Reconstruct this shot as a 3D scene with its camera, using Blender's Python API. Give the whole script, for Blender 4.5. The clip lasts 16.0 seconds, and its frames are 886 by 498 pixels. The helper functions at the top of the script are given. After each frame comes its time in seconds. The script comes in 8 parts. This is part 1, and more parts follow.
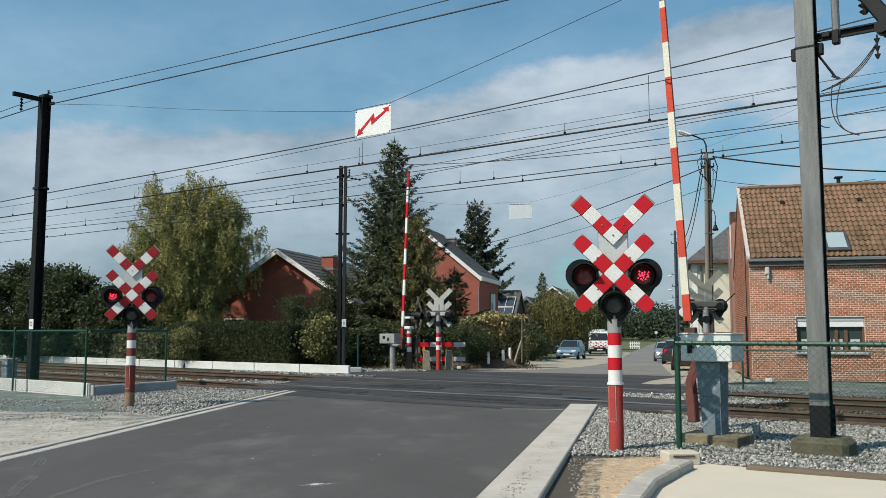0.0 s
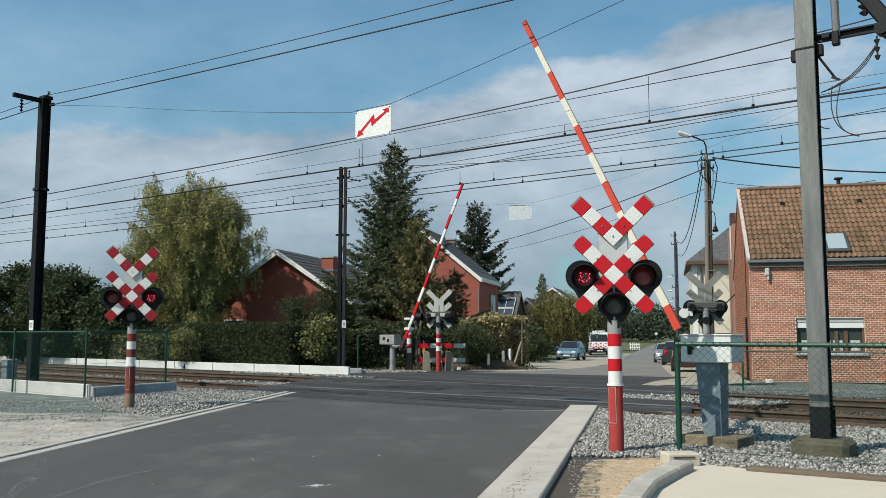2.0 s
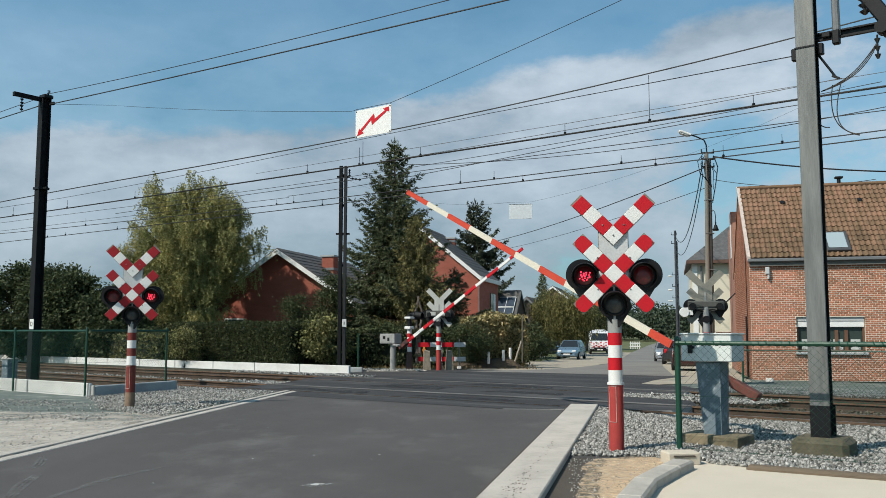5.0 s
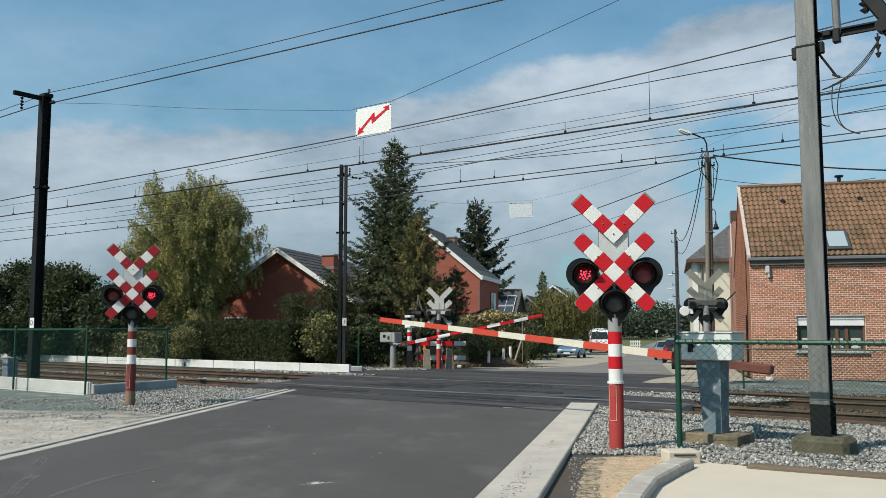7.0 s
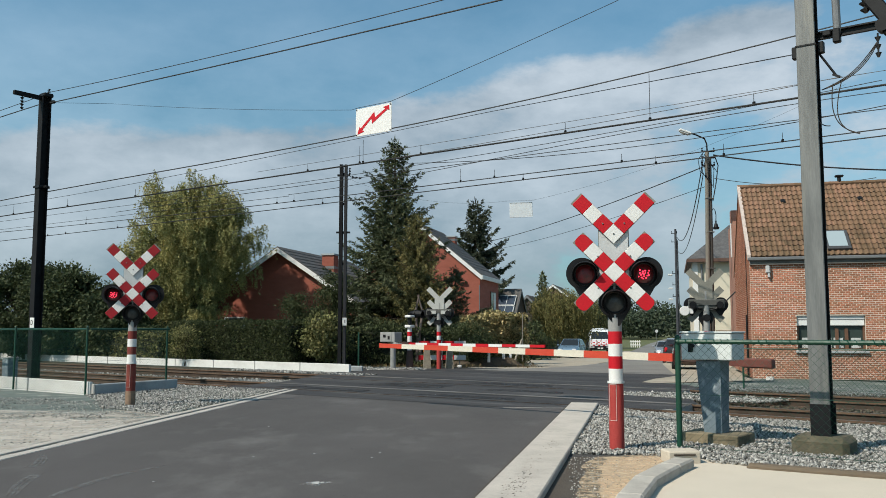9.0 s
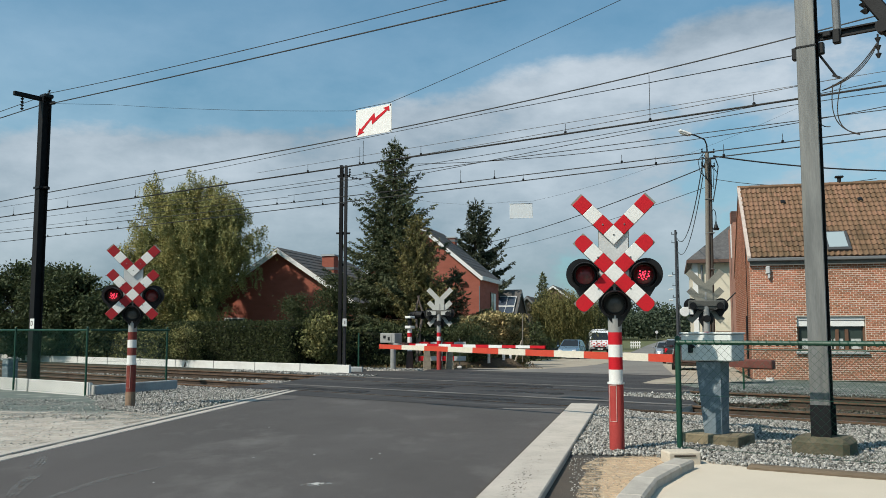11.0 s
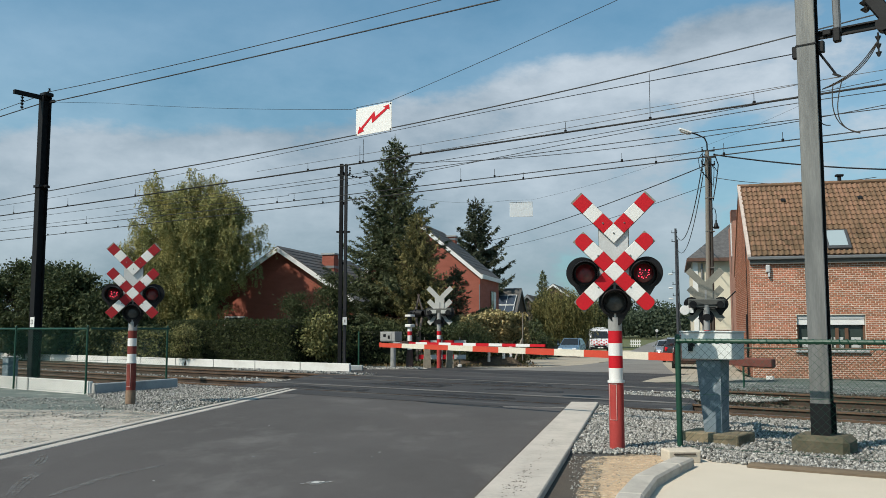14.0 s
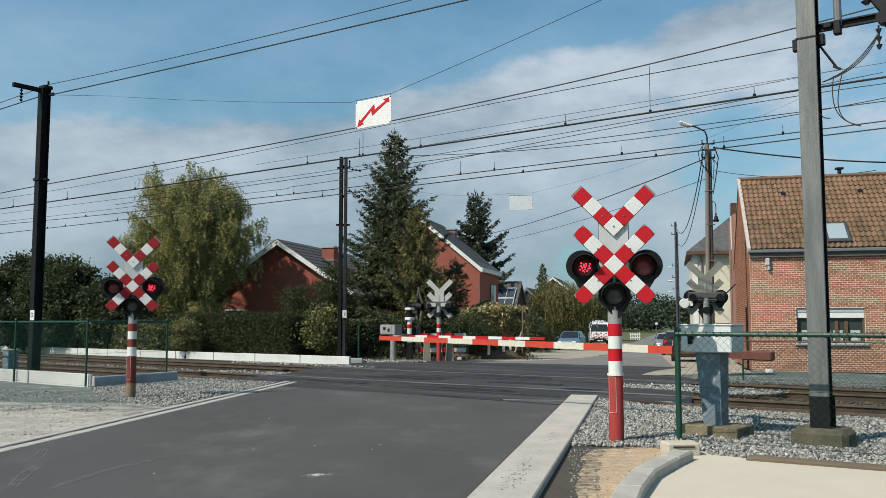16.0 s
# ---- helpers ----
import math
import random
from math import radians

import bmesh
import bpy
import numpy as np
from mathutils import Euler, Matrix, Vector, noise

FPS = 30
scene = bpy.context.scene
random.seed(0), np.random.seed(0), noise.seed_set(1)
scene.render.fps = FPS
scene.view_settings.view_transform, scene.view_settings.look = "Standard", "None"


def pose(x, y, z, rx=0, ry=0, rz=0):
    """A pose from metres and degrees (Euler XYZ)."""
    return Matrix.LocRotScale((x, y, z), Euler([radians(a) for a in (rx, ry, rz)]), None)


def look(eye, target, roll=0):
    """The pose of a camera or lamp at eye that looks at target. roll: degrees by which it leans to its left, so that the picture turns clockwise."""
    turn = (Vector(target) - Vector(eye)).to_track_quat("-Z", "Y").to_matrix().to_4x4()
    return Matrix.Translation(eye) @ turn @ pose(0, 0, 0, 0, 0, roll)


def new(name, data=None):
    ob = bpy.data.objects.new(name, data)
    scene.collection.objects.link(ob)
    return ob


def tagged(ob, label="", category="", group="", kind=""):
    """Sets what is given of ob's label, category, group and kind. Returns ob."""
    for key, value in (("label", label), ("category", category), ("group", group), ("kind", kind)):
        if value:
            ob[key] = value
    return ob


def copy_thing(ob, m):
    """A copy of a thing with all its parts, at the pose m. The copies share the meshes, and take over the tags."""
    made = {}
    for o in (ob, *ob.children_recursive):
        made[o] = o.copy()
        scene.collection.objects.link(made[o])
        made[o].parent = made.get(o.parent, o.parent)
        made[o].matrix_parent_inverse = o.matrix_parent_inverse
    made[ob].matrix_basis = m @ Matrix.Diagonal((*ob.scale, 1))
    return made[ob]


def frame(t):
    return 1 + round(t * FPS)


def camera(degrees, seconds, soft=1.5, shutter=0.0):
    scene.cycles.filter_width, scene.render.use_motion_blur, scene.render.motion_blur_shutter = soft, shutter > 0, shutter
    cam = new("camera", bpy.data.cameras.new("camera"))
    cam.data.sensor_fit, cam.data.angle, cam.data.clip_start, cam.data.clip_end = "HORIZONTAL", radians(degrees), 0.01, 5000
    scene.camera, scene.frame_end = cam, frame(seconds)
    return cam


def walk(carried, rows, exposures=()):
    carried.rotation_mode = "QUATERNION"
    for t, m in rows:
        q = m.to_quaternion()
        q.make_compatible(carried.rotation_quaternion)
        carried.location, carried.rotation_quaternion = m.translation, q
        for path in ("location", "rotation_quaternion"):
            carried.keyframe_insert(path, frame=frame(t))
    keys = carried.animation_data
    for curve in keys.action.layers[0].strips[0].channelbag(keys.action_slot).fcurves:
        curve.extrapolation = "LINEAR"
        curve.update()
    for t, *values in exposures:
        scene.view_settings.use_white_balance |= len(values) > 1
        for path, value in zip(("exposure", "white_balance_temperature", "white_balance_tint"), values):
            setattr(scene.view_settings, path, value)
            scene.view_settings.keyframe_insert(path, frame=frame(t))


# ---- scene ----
cam = camera(54.3, 16.0, soft=0.75)
EYE = (0.0, 0.0, 1.4)
# seconds, tilt, turn in degrees: hand-held from one spot, tilting down at the end
PATH = [(0.0, 95.488, 0.0), (0.5, 95.513, 0.004), (1.0, 95.536, 0.006), (1.5, 95.552, 0.004), (2.0, 95.560, 0.0),
        (2.5, 95.562, 0.0), (3.0, 95.562, 0.006), (3.5, 95.560, 0.008), (4.0, 95.543, 0.010), (4.2, 95.533, 0.012),
        (6.3, 95.428, 0.022), (6.5, 95.420, 0.024), (7.0, 95.408, 0.030), (7.5, 95.395, 0.034), (8.0, 95.385, 0.040),
        (8.5, 95.386, 0.038), (9.0, 95.395, 0.036), (9.2, 95.402, 0.036), (11.3, 95.458, 0.042), (11.5, 95.462, 0.046),
        (12.0, 95.474, 0.050), (12.5, 95.478, 0.052), (13.0, 95.466, 0.052), (13.5, 95.425, 0.052), (14.0, 95.356, 0.046),
        (14.5, 95.250, 0.032), (15.0, 95.132, 0.026), (15.5, 95.014, 0.026), (16.0, 94.898, 0.032)]
walk(cam, [(t, pose(*EYE, rx, 0, rz)) for t, rx, rz in PATH], [(0.0, -0.04, 6470, 11.0), (3.0, -0.04, 6430, 11.0), (7.0, -0.04, 6490, 11.0), (9.0, -0.04, 6550, 11.0),
                                                                   (12.5, -0.05, 6590, 11.0), (16.0, -0.06, 6490, 11.0)])

# ---------------------------------------------------------------- light
SUN_EL, SUN_AZ = 46.0, 55.0          # height; the shadows fall this many degrees right of straight ahead
to_sun = Vector((-math.sin(radians(SUN_AZ)) * math.cos(radians(SUN_EL)),
                 -math.cos(radians(SUN_AZ)) * math.cos(radians(SUN_EL)), math.sin(radians(SUN_EL))))
sun = new("sun", bpy.data.lights.new("sun", "SUN"))
sun.data.energy, sun.data.angle, sun.data.color = 5.0, radians(0.6), (1.0, 0.925, 0.80)
sun.matrix_world = look(to_sun * 60, (0, 0, 0))


def build_world():
    """Clear sky with a bank of broken cloud low over the horizon."""
    w = bpy.data.worlds.new("sky")
    scene.world = w
    w.use_nodes = True
    nt = w.node_tree
    nt.nodes.clear()
    N = nt.nodes.new
    L = nt.links.new
    sky = N("ShaderNodeTexSky")
    sky.sky_type, sky.sun_disc = "NISHITA", False
    sky.sun_elevation, sky.sun_rotation = radians(SUN_EL), radians(180 + SUN_AZ)
    sky.altitude, sky.air_density, sky.dust_density, sky.ozone_density = 50, 1.0, 1.2, 1.5
    tc = N("ShaderNodeTexCoord")
    sep = N("ShaderNodeSeparateXYZ")
    L(tc.outputs["Generated"], sep.inputs[0])

    def m(op, a, b=None, c=None, clamp=False):
        n = N("ShaderNodeMath")
        n.operation, n.use_clamp = op, clamp
        for i, v in enumerate((a, b, c)):
            if v is None:
                continue
            if isinstance(v, (int, float)):
                n.inputs[i].default_value = v
            else:
                L(v, n.inputs[i])
        return n.outputs[0]

    mp = N("ShaderNodeMapping")
    mp.inputs["Location"].default_value = (3.1, 0.4, 1.7)
    mp.inputs["Scale"].default_value = (4.2, 4.2, 8.5)
    L(tc.outputs["Generated"], mp.inputs["Vector"])
    no = N("ShaderNodeTexNoise")
    no.inputs["Scale"].default_value, no.inputs["Detail"].default_value, no.inputs["Roughness"].default_value = 1.0, 10, 0.60
    L(mp.outputs[0], no.inputs["Vector"])
    # height of the cloud tops grows to the east
    top = m("MULTIPLY_ADD", sep.outputs["X"], 0.15, 0.284)
    below = m("SUBTRACT", top, sep.outputs["Z"])
    cover = m("MULTIPLY_ADD", below, 6.0, 0.02)
    # a closed bank to the west, broken cloud to the east
    east = m("MAXIMUM", sep.outputs["X"], 0.0)
    cover = m("MINIMUM", cover, m("MULTIPLY_ADD", east, -0.46, 0.24))
    dens = m("ADD", m("SUBTRACT", no.outputs["Fac"], 0.47), cover)
    # one loose cloud higher up in the east
    puff = m("ADD", m("POWER", m("MULTIPLY", m("ABSOLUTE", m("SUBTRACT", sep.outputs["X"], 0.305)), 11.0), 2.0), m("POWER", m("MULTIPLY", m("ABSOLUTE", m("SUBTRACT", sep.outputs["Z"], 0.322)), 24.0), 2.0))
    dens = m("MULTIPLY_ADD", m("SUBTRACT", 1.0, puff, clamp=True), 0.26, dens)
    fac = m("SMOOTH_MIN", m("MULTIPLY", dens, 4.6), 0.88, 0.2, clamp=True)
    # a thin high veil straight ahead
    off = m("ABSOLUTE", m("SUBTRACT", sep.outputs["X"], 0.03))
    veil = m("MULTIPLY", m("MULTIPLY_ADD", off, -2.6, 1.0, clamp=True), 0.22)
    fac = m("MAXIMUM", fac, veil)
    # haze thickens towards the horizon
    fac = m("MAXIMUM", fac, m("MULTIPLY_ADD", sep.outputs["Z"], -1.5, 0.70, clamp=True))
    # cloud brightness: lit tops, greyer below
    lit = m("MULTIPLY_ADD", m("SUBTRACT", no.outputs["Fac"], 0.5), 2.4, 0.62, clamp=True)
    low = m("MULTIPLY_ADD", sep.outputs["Z"], 2.4, 0.46, clamp=True)
    ramp = N("ShaderNodeMix")
    ramp.data_type = "RGBA"
    ramp.inputs["A"].default_value, ramp.inputs["B"].default_value = (1.28, 2.05, 2.75, 1), (6.45, 7.25, 7.95, 1)
    L(m("MULTIPLY", lit, low), ramp.inputs["Factor"])
    mix = N("ShaderNodeMix")
    mix.data_type = "RGBA"
    L(fac, mix.inputs["Factor"])
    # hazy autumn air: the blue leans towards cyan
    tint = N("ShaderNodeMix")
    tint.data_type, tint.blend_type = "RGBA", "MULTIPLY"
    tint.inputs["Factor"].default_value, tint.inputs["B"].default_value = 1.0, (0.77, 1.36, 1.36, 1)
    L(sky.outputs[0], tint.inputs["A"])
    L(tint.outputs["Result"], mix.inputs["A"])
    L(ramp.outputs["Result"], mix.inputs["B"])
    bg = N("ShaderNodeBackground")
    bg.inputs["Strength"].default_value = 0.101
    L(mix.outputs["Result"], bg.inputs["Color"])
    L(bg.outputs[0], N("ShaderNodeOutputWorld").inputs["Surface"])


build_world()

# ---------------------------------------------------------------- materials
MATS = {}


def mat(name, a, b=None, scale=6.0, rough=0.8, metal=0.0, bump=0.15, fine=60.0, island=0.0, obj=0.0, spec=0.4, stain=0.0,
        stain_col=(0.05, 0.045, 0.035), stain_scale=1.2, stretch=(1, 1, 1), glow=None, translucent=0.0, coat=0.0, hue=0.03, holes=0.0, turn=0.0):
    """Two-scale noise between the colours a and b, fine grain relief, stains, and variation from piece to piece."""
    if name in MATS:
        return MATS[name]
    b = b or tuple(min(1, c * 0.72) for c in a)
    m = bpy.data.materials.new(name)
    m.use_nodes = True
    nt = m.node_tree
    p = nt.nodes["Principled BSDF"]
    out = nt.nodes["Material Output"]
    L = nt.links.new
    tc = nt.nodes.new("ShaderNodeTexCoord")
    mp = nt.nodes.new("ShaderNodeMapping")
    mp.inputs["Scale"].default_value = stretch
    if turn:
        tr = nt.nodes.new("ShaderNodeVectorRotate")
        tr.rotation_type = "Z_AXIS"
        tr.inputs["Angle"].default_value = radians(turn)
        L(tc.outputs["Object"], tr.inputs["Vector"])
        L(tr.outputs[0], mp.inputs["Vector"])
    else:
        L(tc.outputs["Object"], mp.inputs["Vector"])

    def noise_tex(s, d=5, r=0.6):
        n = nt.nodes.new("ShaderNodeTexNoise")
        n.inputs["Scale"].default_value, n.inputs["Detail"].default_value, n.inputs["Roughness"].default_value = s, d, r
        L(mp.outputs[0], n.inputs["Vector"])
        return n.outputs["Fac"]

    def mixc(f, x, y, blend="MIX"):
        n = nt.nodes.new("ShaderNodeMix")
        n.data_type, n.blend_type = "RGBA", blend
        for key, v in (("Factor", f), ("A", x), ("B", y)):
            if isinstance(v, (int, float)):
                n.inputs[key].default_value = v
            elif isinstance(v, tuple):
                n.inputs[key].default_value = (*v[:3], 1)
            else:
                L(v, n.inputs[key])
        return n.outputs["Result"]

    def rng(f, lo, hi, to0=0.0, to1=1.0):
        n = nt.nodes.new("ShaderNodeMapRange")
        L(f, n.inputs[0])
        for i, v in enumerate((lo, hi, to0, to1)):
            n.inputs[1 + i].default_value = v
        return n.outputs[0]

    big, small = noise_tex(scale), noise_tex(fine, 3)
    col = mixc(rng(big, 0.3, 0.7), a, b)
    col = mixc(rng(small, 0.25, 0.75, 0, 0.45), col, tuple(c * 0.6 for c in b))
    for amount, kind, key in ((island, "ShaderNodeNewGeometry", "Random Per Island"), (obj, "ShaderNodeObjectInfo", "Random")):
        if amount:
            g = nt.nodes.new(kind)
            h = nt.nodes.new("ShaderNodeHueSaturation")
            L(col, h.inputs["Color"])
            L(rng(g.outputs[key], 0, 1, 1 - amount, 1 + amount), h.inputs["Value"])
            L(rng(g.outputs[key], 0, 1, 0.5 + amount * hue, 0.5 - amount * hue), h.inputs["Hue"])
            col = h.outputs[0]
    if stain:
        col = mixc(rng(noise_tex(stain_scale, 7, 0.68), 0.52, 0.72, 0, stain), col, stain_col)
    L(col, p.inputs["Base Color"])
    p.inputs["Metallic"].default_value = metal
    p.inputs["Specular IOR Level"].default_value = spec
    p.inputs["Coat Weight"].default_value = coat
    L(rng(big, 0.3, 0.7, max(0.02, rough - 0.08), min(1, rough + 0.08)), p.inputs["Roughness"])
    if bump:
        bp = nt.nodes.new("ShaderNodeBump")
        bp.inputs["Strength"].default_value, bp.inputs["Distance"].default_value = bump, 0.02
        L(small, bp.inputs["Height"])
        L(bp.outputs[0], p.inputs["Normal"])
    if glow:
        p.inputs["Emission Color"].default_value, p.inputs["Emission Strength"].default_value = (*glow[0], 1), glow[1]
    if translucent:
        t = nt.nodes.new("ShaderNodeBsdfTranslucent")
        L(col, t.inputs["Color"])
        mx = nt.nodes.new("ShaderNodeMixShader")
        mx.inputs[0].default_value = translucent
        L(p.outputs[0], mx.inputs[1])
        L(t.outputs[0], mx.inputs[2])
        L(mx.outputs[0], out.inputs["Surface"])
    if holes:
        # worn through: the surface below shows between the remains
        t = nt.nodes.new("ShaderNodeBsdfTransparent")
        mx = nt.nodes.new("ShaderNodeMixShader")
        L(rng(noise_tex(holes, 6, 0.7), 0.38, 0.66, 0.25, 1.0), mx.inputs[0])
        L(p.outputs[0], mx.inputs[1])
        L(t.outputs[0], mx.inputs[2])
        L(mx.outputs[0], out.inputs["Surface"])
    MATS[name] = m
    return m


def glass(name, tint=(0.05, 0.06, 0.07), rough=0.05, spec=0.6):
    if name in MATS:
        return MATS[name]
    m = bpy.data.materials.new(name)
    m.use_nodes = True
    p = m.node_tree.nodes["Principled BSDF"]
    p.inputs["Base Color"].default_value = (*tint, 1)
    p.inputs["Roughness"].default_value, p.inputs["Specular IOR Level"].default_value = rough, spec
    MATS[name] = m
    return m


M_ASPHALT = mat("asphalt", (0.093, 0.083, 0.078), (0.061, 0.055, 0.052), 0.40, 0.86, bump=0.22, fine=150, stain=0.75, stain_col=(0.140, 0.132, 0.125), stain_scale=0.65, stretch=(1.0, 0.5, 1))
M_PANEL = mat("crossing_asphalt", (0.062, 0.057, 0.055), (0.024, 0.023, 0.024), 0.9, 0.82, bump=0.4, fine=60, stain=0.85, stain_col=(0.135, 0.127, 0.118), stain_scale=1.3, stretch=(0.16, 0.85, 1), turn=-143.7)
M_FARROAD = mat("old_concrete_road", (0.225, 0.213, 0.193), (0.165, 0.158, 0.146), 0.3, 0.9, bump=0.2, fine=40, stain=0.3, stain_col=(0.10, 0.10, 0.095))
M_CONC = mat("concrete", (0.46, 0.445, 0.41), (0.36, 0.35, 0.325), 2.5, 0.9, bump=0.3, fine=90, stain=0.4, stain_col=(0.17, 0.16, 0.14), stain_scale=2.4)
M_CONCW = mat("white_concrete", (0.70, 0.69, 0.66), (0.60, 0.59, 0.56), 2.0, 0.9, bump=0.2, stain=0.25, stain_col=(0.36, 0.33, 0.28), stain_scale=1.6)
M_CONCOLD = mat("mossy_concrete", (0.175, 0.150, 0.100), (0.080, 0.073, 0.048), 4, 0.95, bump=0.7, fine=40, stain=0.75, stain_col=(0.08, 0.085, 0.05), stain_scale=5)
M_CONCG = mat("grey_concrete", (0.42, 0.44, 0.44), (0.33, 0.35, 0.355), 3, 0.9, bump=0.2, stain=0.3)
M_STONE = mat("ballast_stone", (0.44, 0.425, 0.385), (0.19, 0.188, 0.176), 14, 0.9, bump=0.4, fine=80, island=0.75)
M_STONEG = mat("blue_grey_stone", (0.27, 0.285, 0.275), (0.13, 0.14, 0.135), 14, 0.9, bump=0.4, fine=80, island=0.55)
M_STONER = mat("rusty_ballast_stone", (0.118, 0.100, 0.068), (0.060, 0.050, 0.035), 14, 0.9, bump=0.3, fine=80, island=0.65)
# bed colour kept near-black to paint the shade between the stones
M_BALLAST = mat("shade_dark_ballast_bed", (0.085, 0.082, 0.076), (0.040, 0.039, 0.037), 18, 0.95, bump=0.9, fine=45)
M_RUSTBED = mat("rusty_ballast", (0.062, 0.055, 0.036), (0.030, 0.028, 0.020), 5, 0.95, bump=0.9, fine=40, stain=0.4, stain_col=(0.17, 0.12, 0.075), stain_scale=1.0)
M_DUST = mat("grey_grit", (0.165, 0.195, 0.174), (0.082, 0.103, 0.090), 1.6, 0.95, bump=1.0, fine=28, stain=0.8, stain_col=(0.36, 0.35, 0.32), stain_scale=1.5)
M_CHALK = mat("pale_grit", (0.66, 0.60, 0.525), (0.36, 0.34, 0.30), 1.3, 0.95, bump=1.0, fine=35, stain=0.7, stain_col=(0.19, 0.205, 0.185), stain_scale=3.2)
M_SAND = mat("sand", (0.62, 0.545, 0.44), (0.55, 0.485, 0.39), 0.9, 0.95, bump=0.25, fine=110, stain=0.2, stain_col=(0.48, 0.40, 0.30), stain_scale=1.4)
M_VERGE = mat("pale_verge_gravel", (0.44, 0.385, 0.30), (0.30, 0.265, 0.21), 1.4, 0.95, bump=0.4, fine=50, stain=0.35, stain_col=(0.30, 0.27, 0.23), stain_scale=0.8)
M_EARTH = mat("tan_earth", (0.70, 0.50, 0.32), (0.50, 0.365, 0.24), 2.6, 0.95, bump=0.3, fine=45, stain=0.5, stain_col=(0.26, 0.21, 0.15), stain_scale=2.4)
M_EARTHW = mat("scattered_tan_earth", (0.70, 0.53, 0.34), (0.56, 0.43, 0.29), 2.6, 0.95, bump=0.12, fine=70, holes=7.0)
M_CHALKW = mat("scattered_pale_grit", (0.64, 0.58, 0.505), (0.50, 0.455, 0.39), 2.0, 0.95, bump=0.8, fine=45, holes=1.5)
M_TAR = mat("dark_earth", (0.062, 0.052, 0.042), (0.098, 0.080, 0.062), 5, 0.95, bump=0.7, fine=60)
M_GRASS = mat("grass_ground", (0.085, 0.11, 0.035), (0.12, 0.12, 0.05), 0.6, 0.95, bump=0.7, fine=25, stain=0.3, stain_col=(0.16, 0.13, 0.08))
M_RAIL = mat("rusty_rail", (0.165, 0.098, 0.060), (0.090, 0.058, 0.038), 3, 0.85, bump=0.3, stain=0.5, stain_col=(0.07, 0.05, 0.035), stain_scale=1.7)
# web colour darkened to paint in the shadow under the rail head
M_RAILWEB = mat("shaded_rail_web", (0.085, 0.056, 0.038), (0.045, 0.032, 0.024), 3, 0.9, bump=0.3)
M_RAILTOP = mat("worn_rail_head", (0.26, 0.23, 0.205), (0.17, 0.14, 0.115), 4, 0.45, metal=0.6, bump=0.05)
M_STRIP = mat("worn_grey_strip", (0.190, 0.180, 0.168), (0.085, 0.080, 0.076), 1.4, 0.75, bump=0.2, stain=0.7, stain_col=(0.045, 0.043, 0.042), stain_scale=1.1, stretch=(0.3, 0.3, 1))
M_SLEEPERC = mat("sleeper_concrete", (0.120, 0.096, 0.066), (0.075, 0.060, 0.042), 4, 0.95, bump=0.4, obj=0.15)
M_RED = mat("red_paint", (0.56, 0.014, 0.024), (0.48, 0.012, 0.020), 3, 0.55, bump=0.04, spec=0.18, stain=0.1, stain_col=(0.3, 0.06, 0.05))
M_REDOLD = mat("weathered_red_paint", (0.36, 0.022, 0.030), (0.27, 0.017, 0.022), 4, 0.6, bump=0.05, spec=0.15, stain=0.25, stain_col=(0.22, 0.06, 0.05), stain_scale=3)
M_REDPOST = mat("faded_red_paint", (0.42, 0.060, 0.052), (0.34, 0.045, 0.04), 4, 0.6, bump=0.06, spec=0.2, stain=0.35, stain_col=(0.28, 0.11, 0.085), stain_scale=3)
M_WHITE = mat("white_paint", (0.78, 0.77, 0.75), (0.70, 0.69, 0.66), 3, 0.45, bump=0.04, stain=0.12, stain_col=(0.5, 0.47, 0.42))
M_BOOMW = mat("cream_boom_paint", (0.72, 0.67, 0.56), (0.64, 0.59, 0.48), 5, 0.5, bump=0.04, stain=0.3, stain_col=(0.42, 0.33, 0.22), stain_scale=4)
M_BOOMR = mat("orange_red_boom_paint", (0.60, 0.075, 0.040), (0.52, 0.06, 0.035), 5, 0.6, bump=0.04, spec=0.18, stain=0.2, stain_col=(0.35, 0.09, 0.06), stain_scale=4)
M_BLACK = mat("black_enamel", (0.014, 0.014, 0.015), (0.009, 0.009, 0.010), 4, 0.5, bump=0.05, spec=0.2)
M_GREYP = mat("grey_paint", (0.33, 0.33, 0.32), (0.27, 0.27, 0.26), 4, 0.6, bump=0.08, stain=0.2)
M_GREYBACK = mat("weathered_grey_back", (0.27, 0.26, 0.22), (0.20, 0.195, 0.165), 6, 0.75, bump=0.1, stain=0.3, stain_col=(0.12, 0.115, 0.09))
M_PALEBACK = mat("pale_sign_back", (0.50, 0.50, 0.47), (0.40, 0.40, 0.375), 6, 0.75, bump=0.1, stain=0.25, stain_col=(0.2, 0.19, 0.16))
M_PLATE = mat("pale_grey_plate", (0.55, 0.56, 0.56), (0.48, 0.49, 0.49), 3, 0.55, bump=0.05, stain=0.15)
M_GALV = mat("galvanised_steel", (0.215, 0.220, 0.214), (0.115, 0.121, 0.120), 5, 0.62, metal=0.25, bump=0.12, stain=0.5, stain_col=(0.27, 0.26, 0.22), stain_scale=4, stretch=(1.6, 1.6, 0.16))
# tar black; also stands in for the shaded side of the near mast
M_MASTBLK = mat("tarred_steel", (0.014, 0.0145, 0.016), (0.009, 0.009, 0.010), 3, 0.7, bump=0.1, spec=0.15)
M_CABP = mat("blue_grey_paint", (0.165, 0.215, 0.245), (0.105, 0.140, 0.165), 4, 0.7, bump=0.15, stain=0.85, stain_col=(0.42, 0.47, 0.48), stain_scale=7)
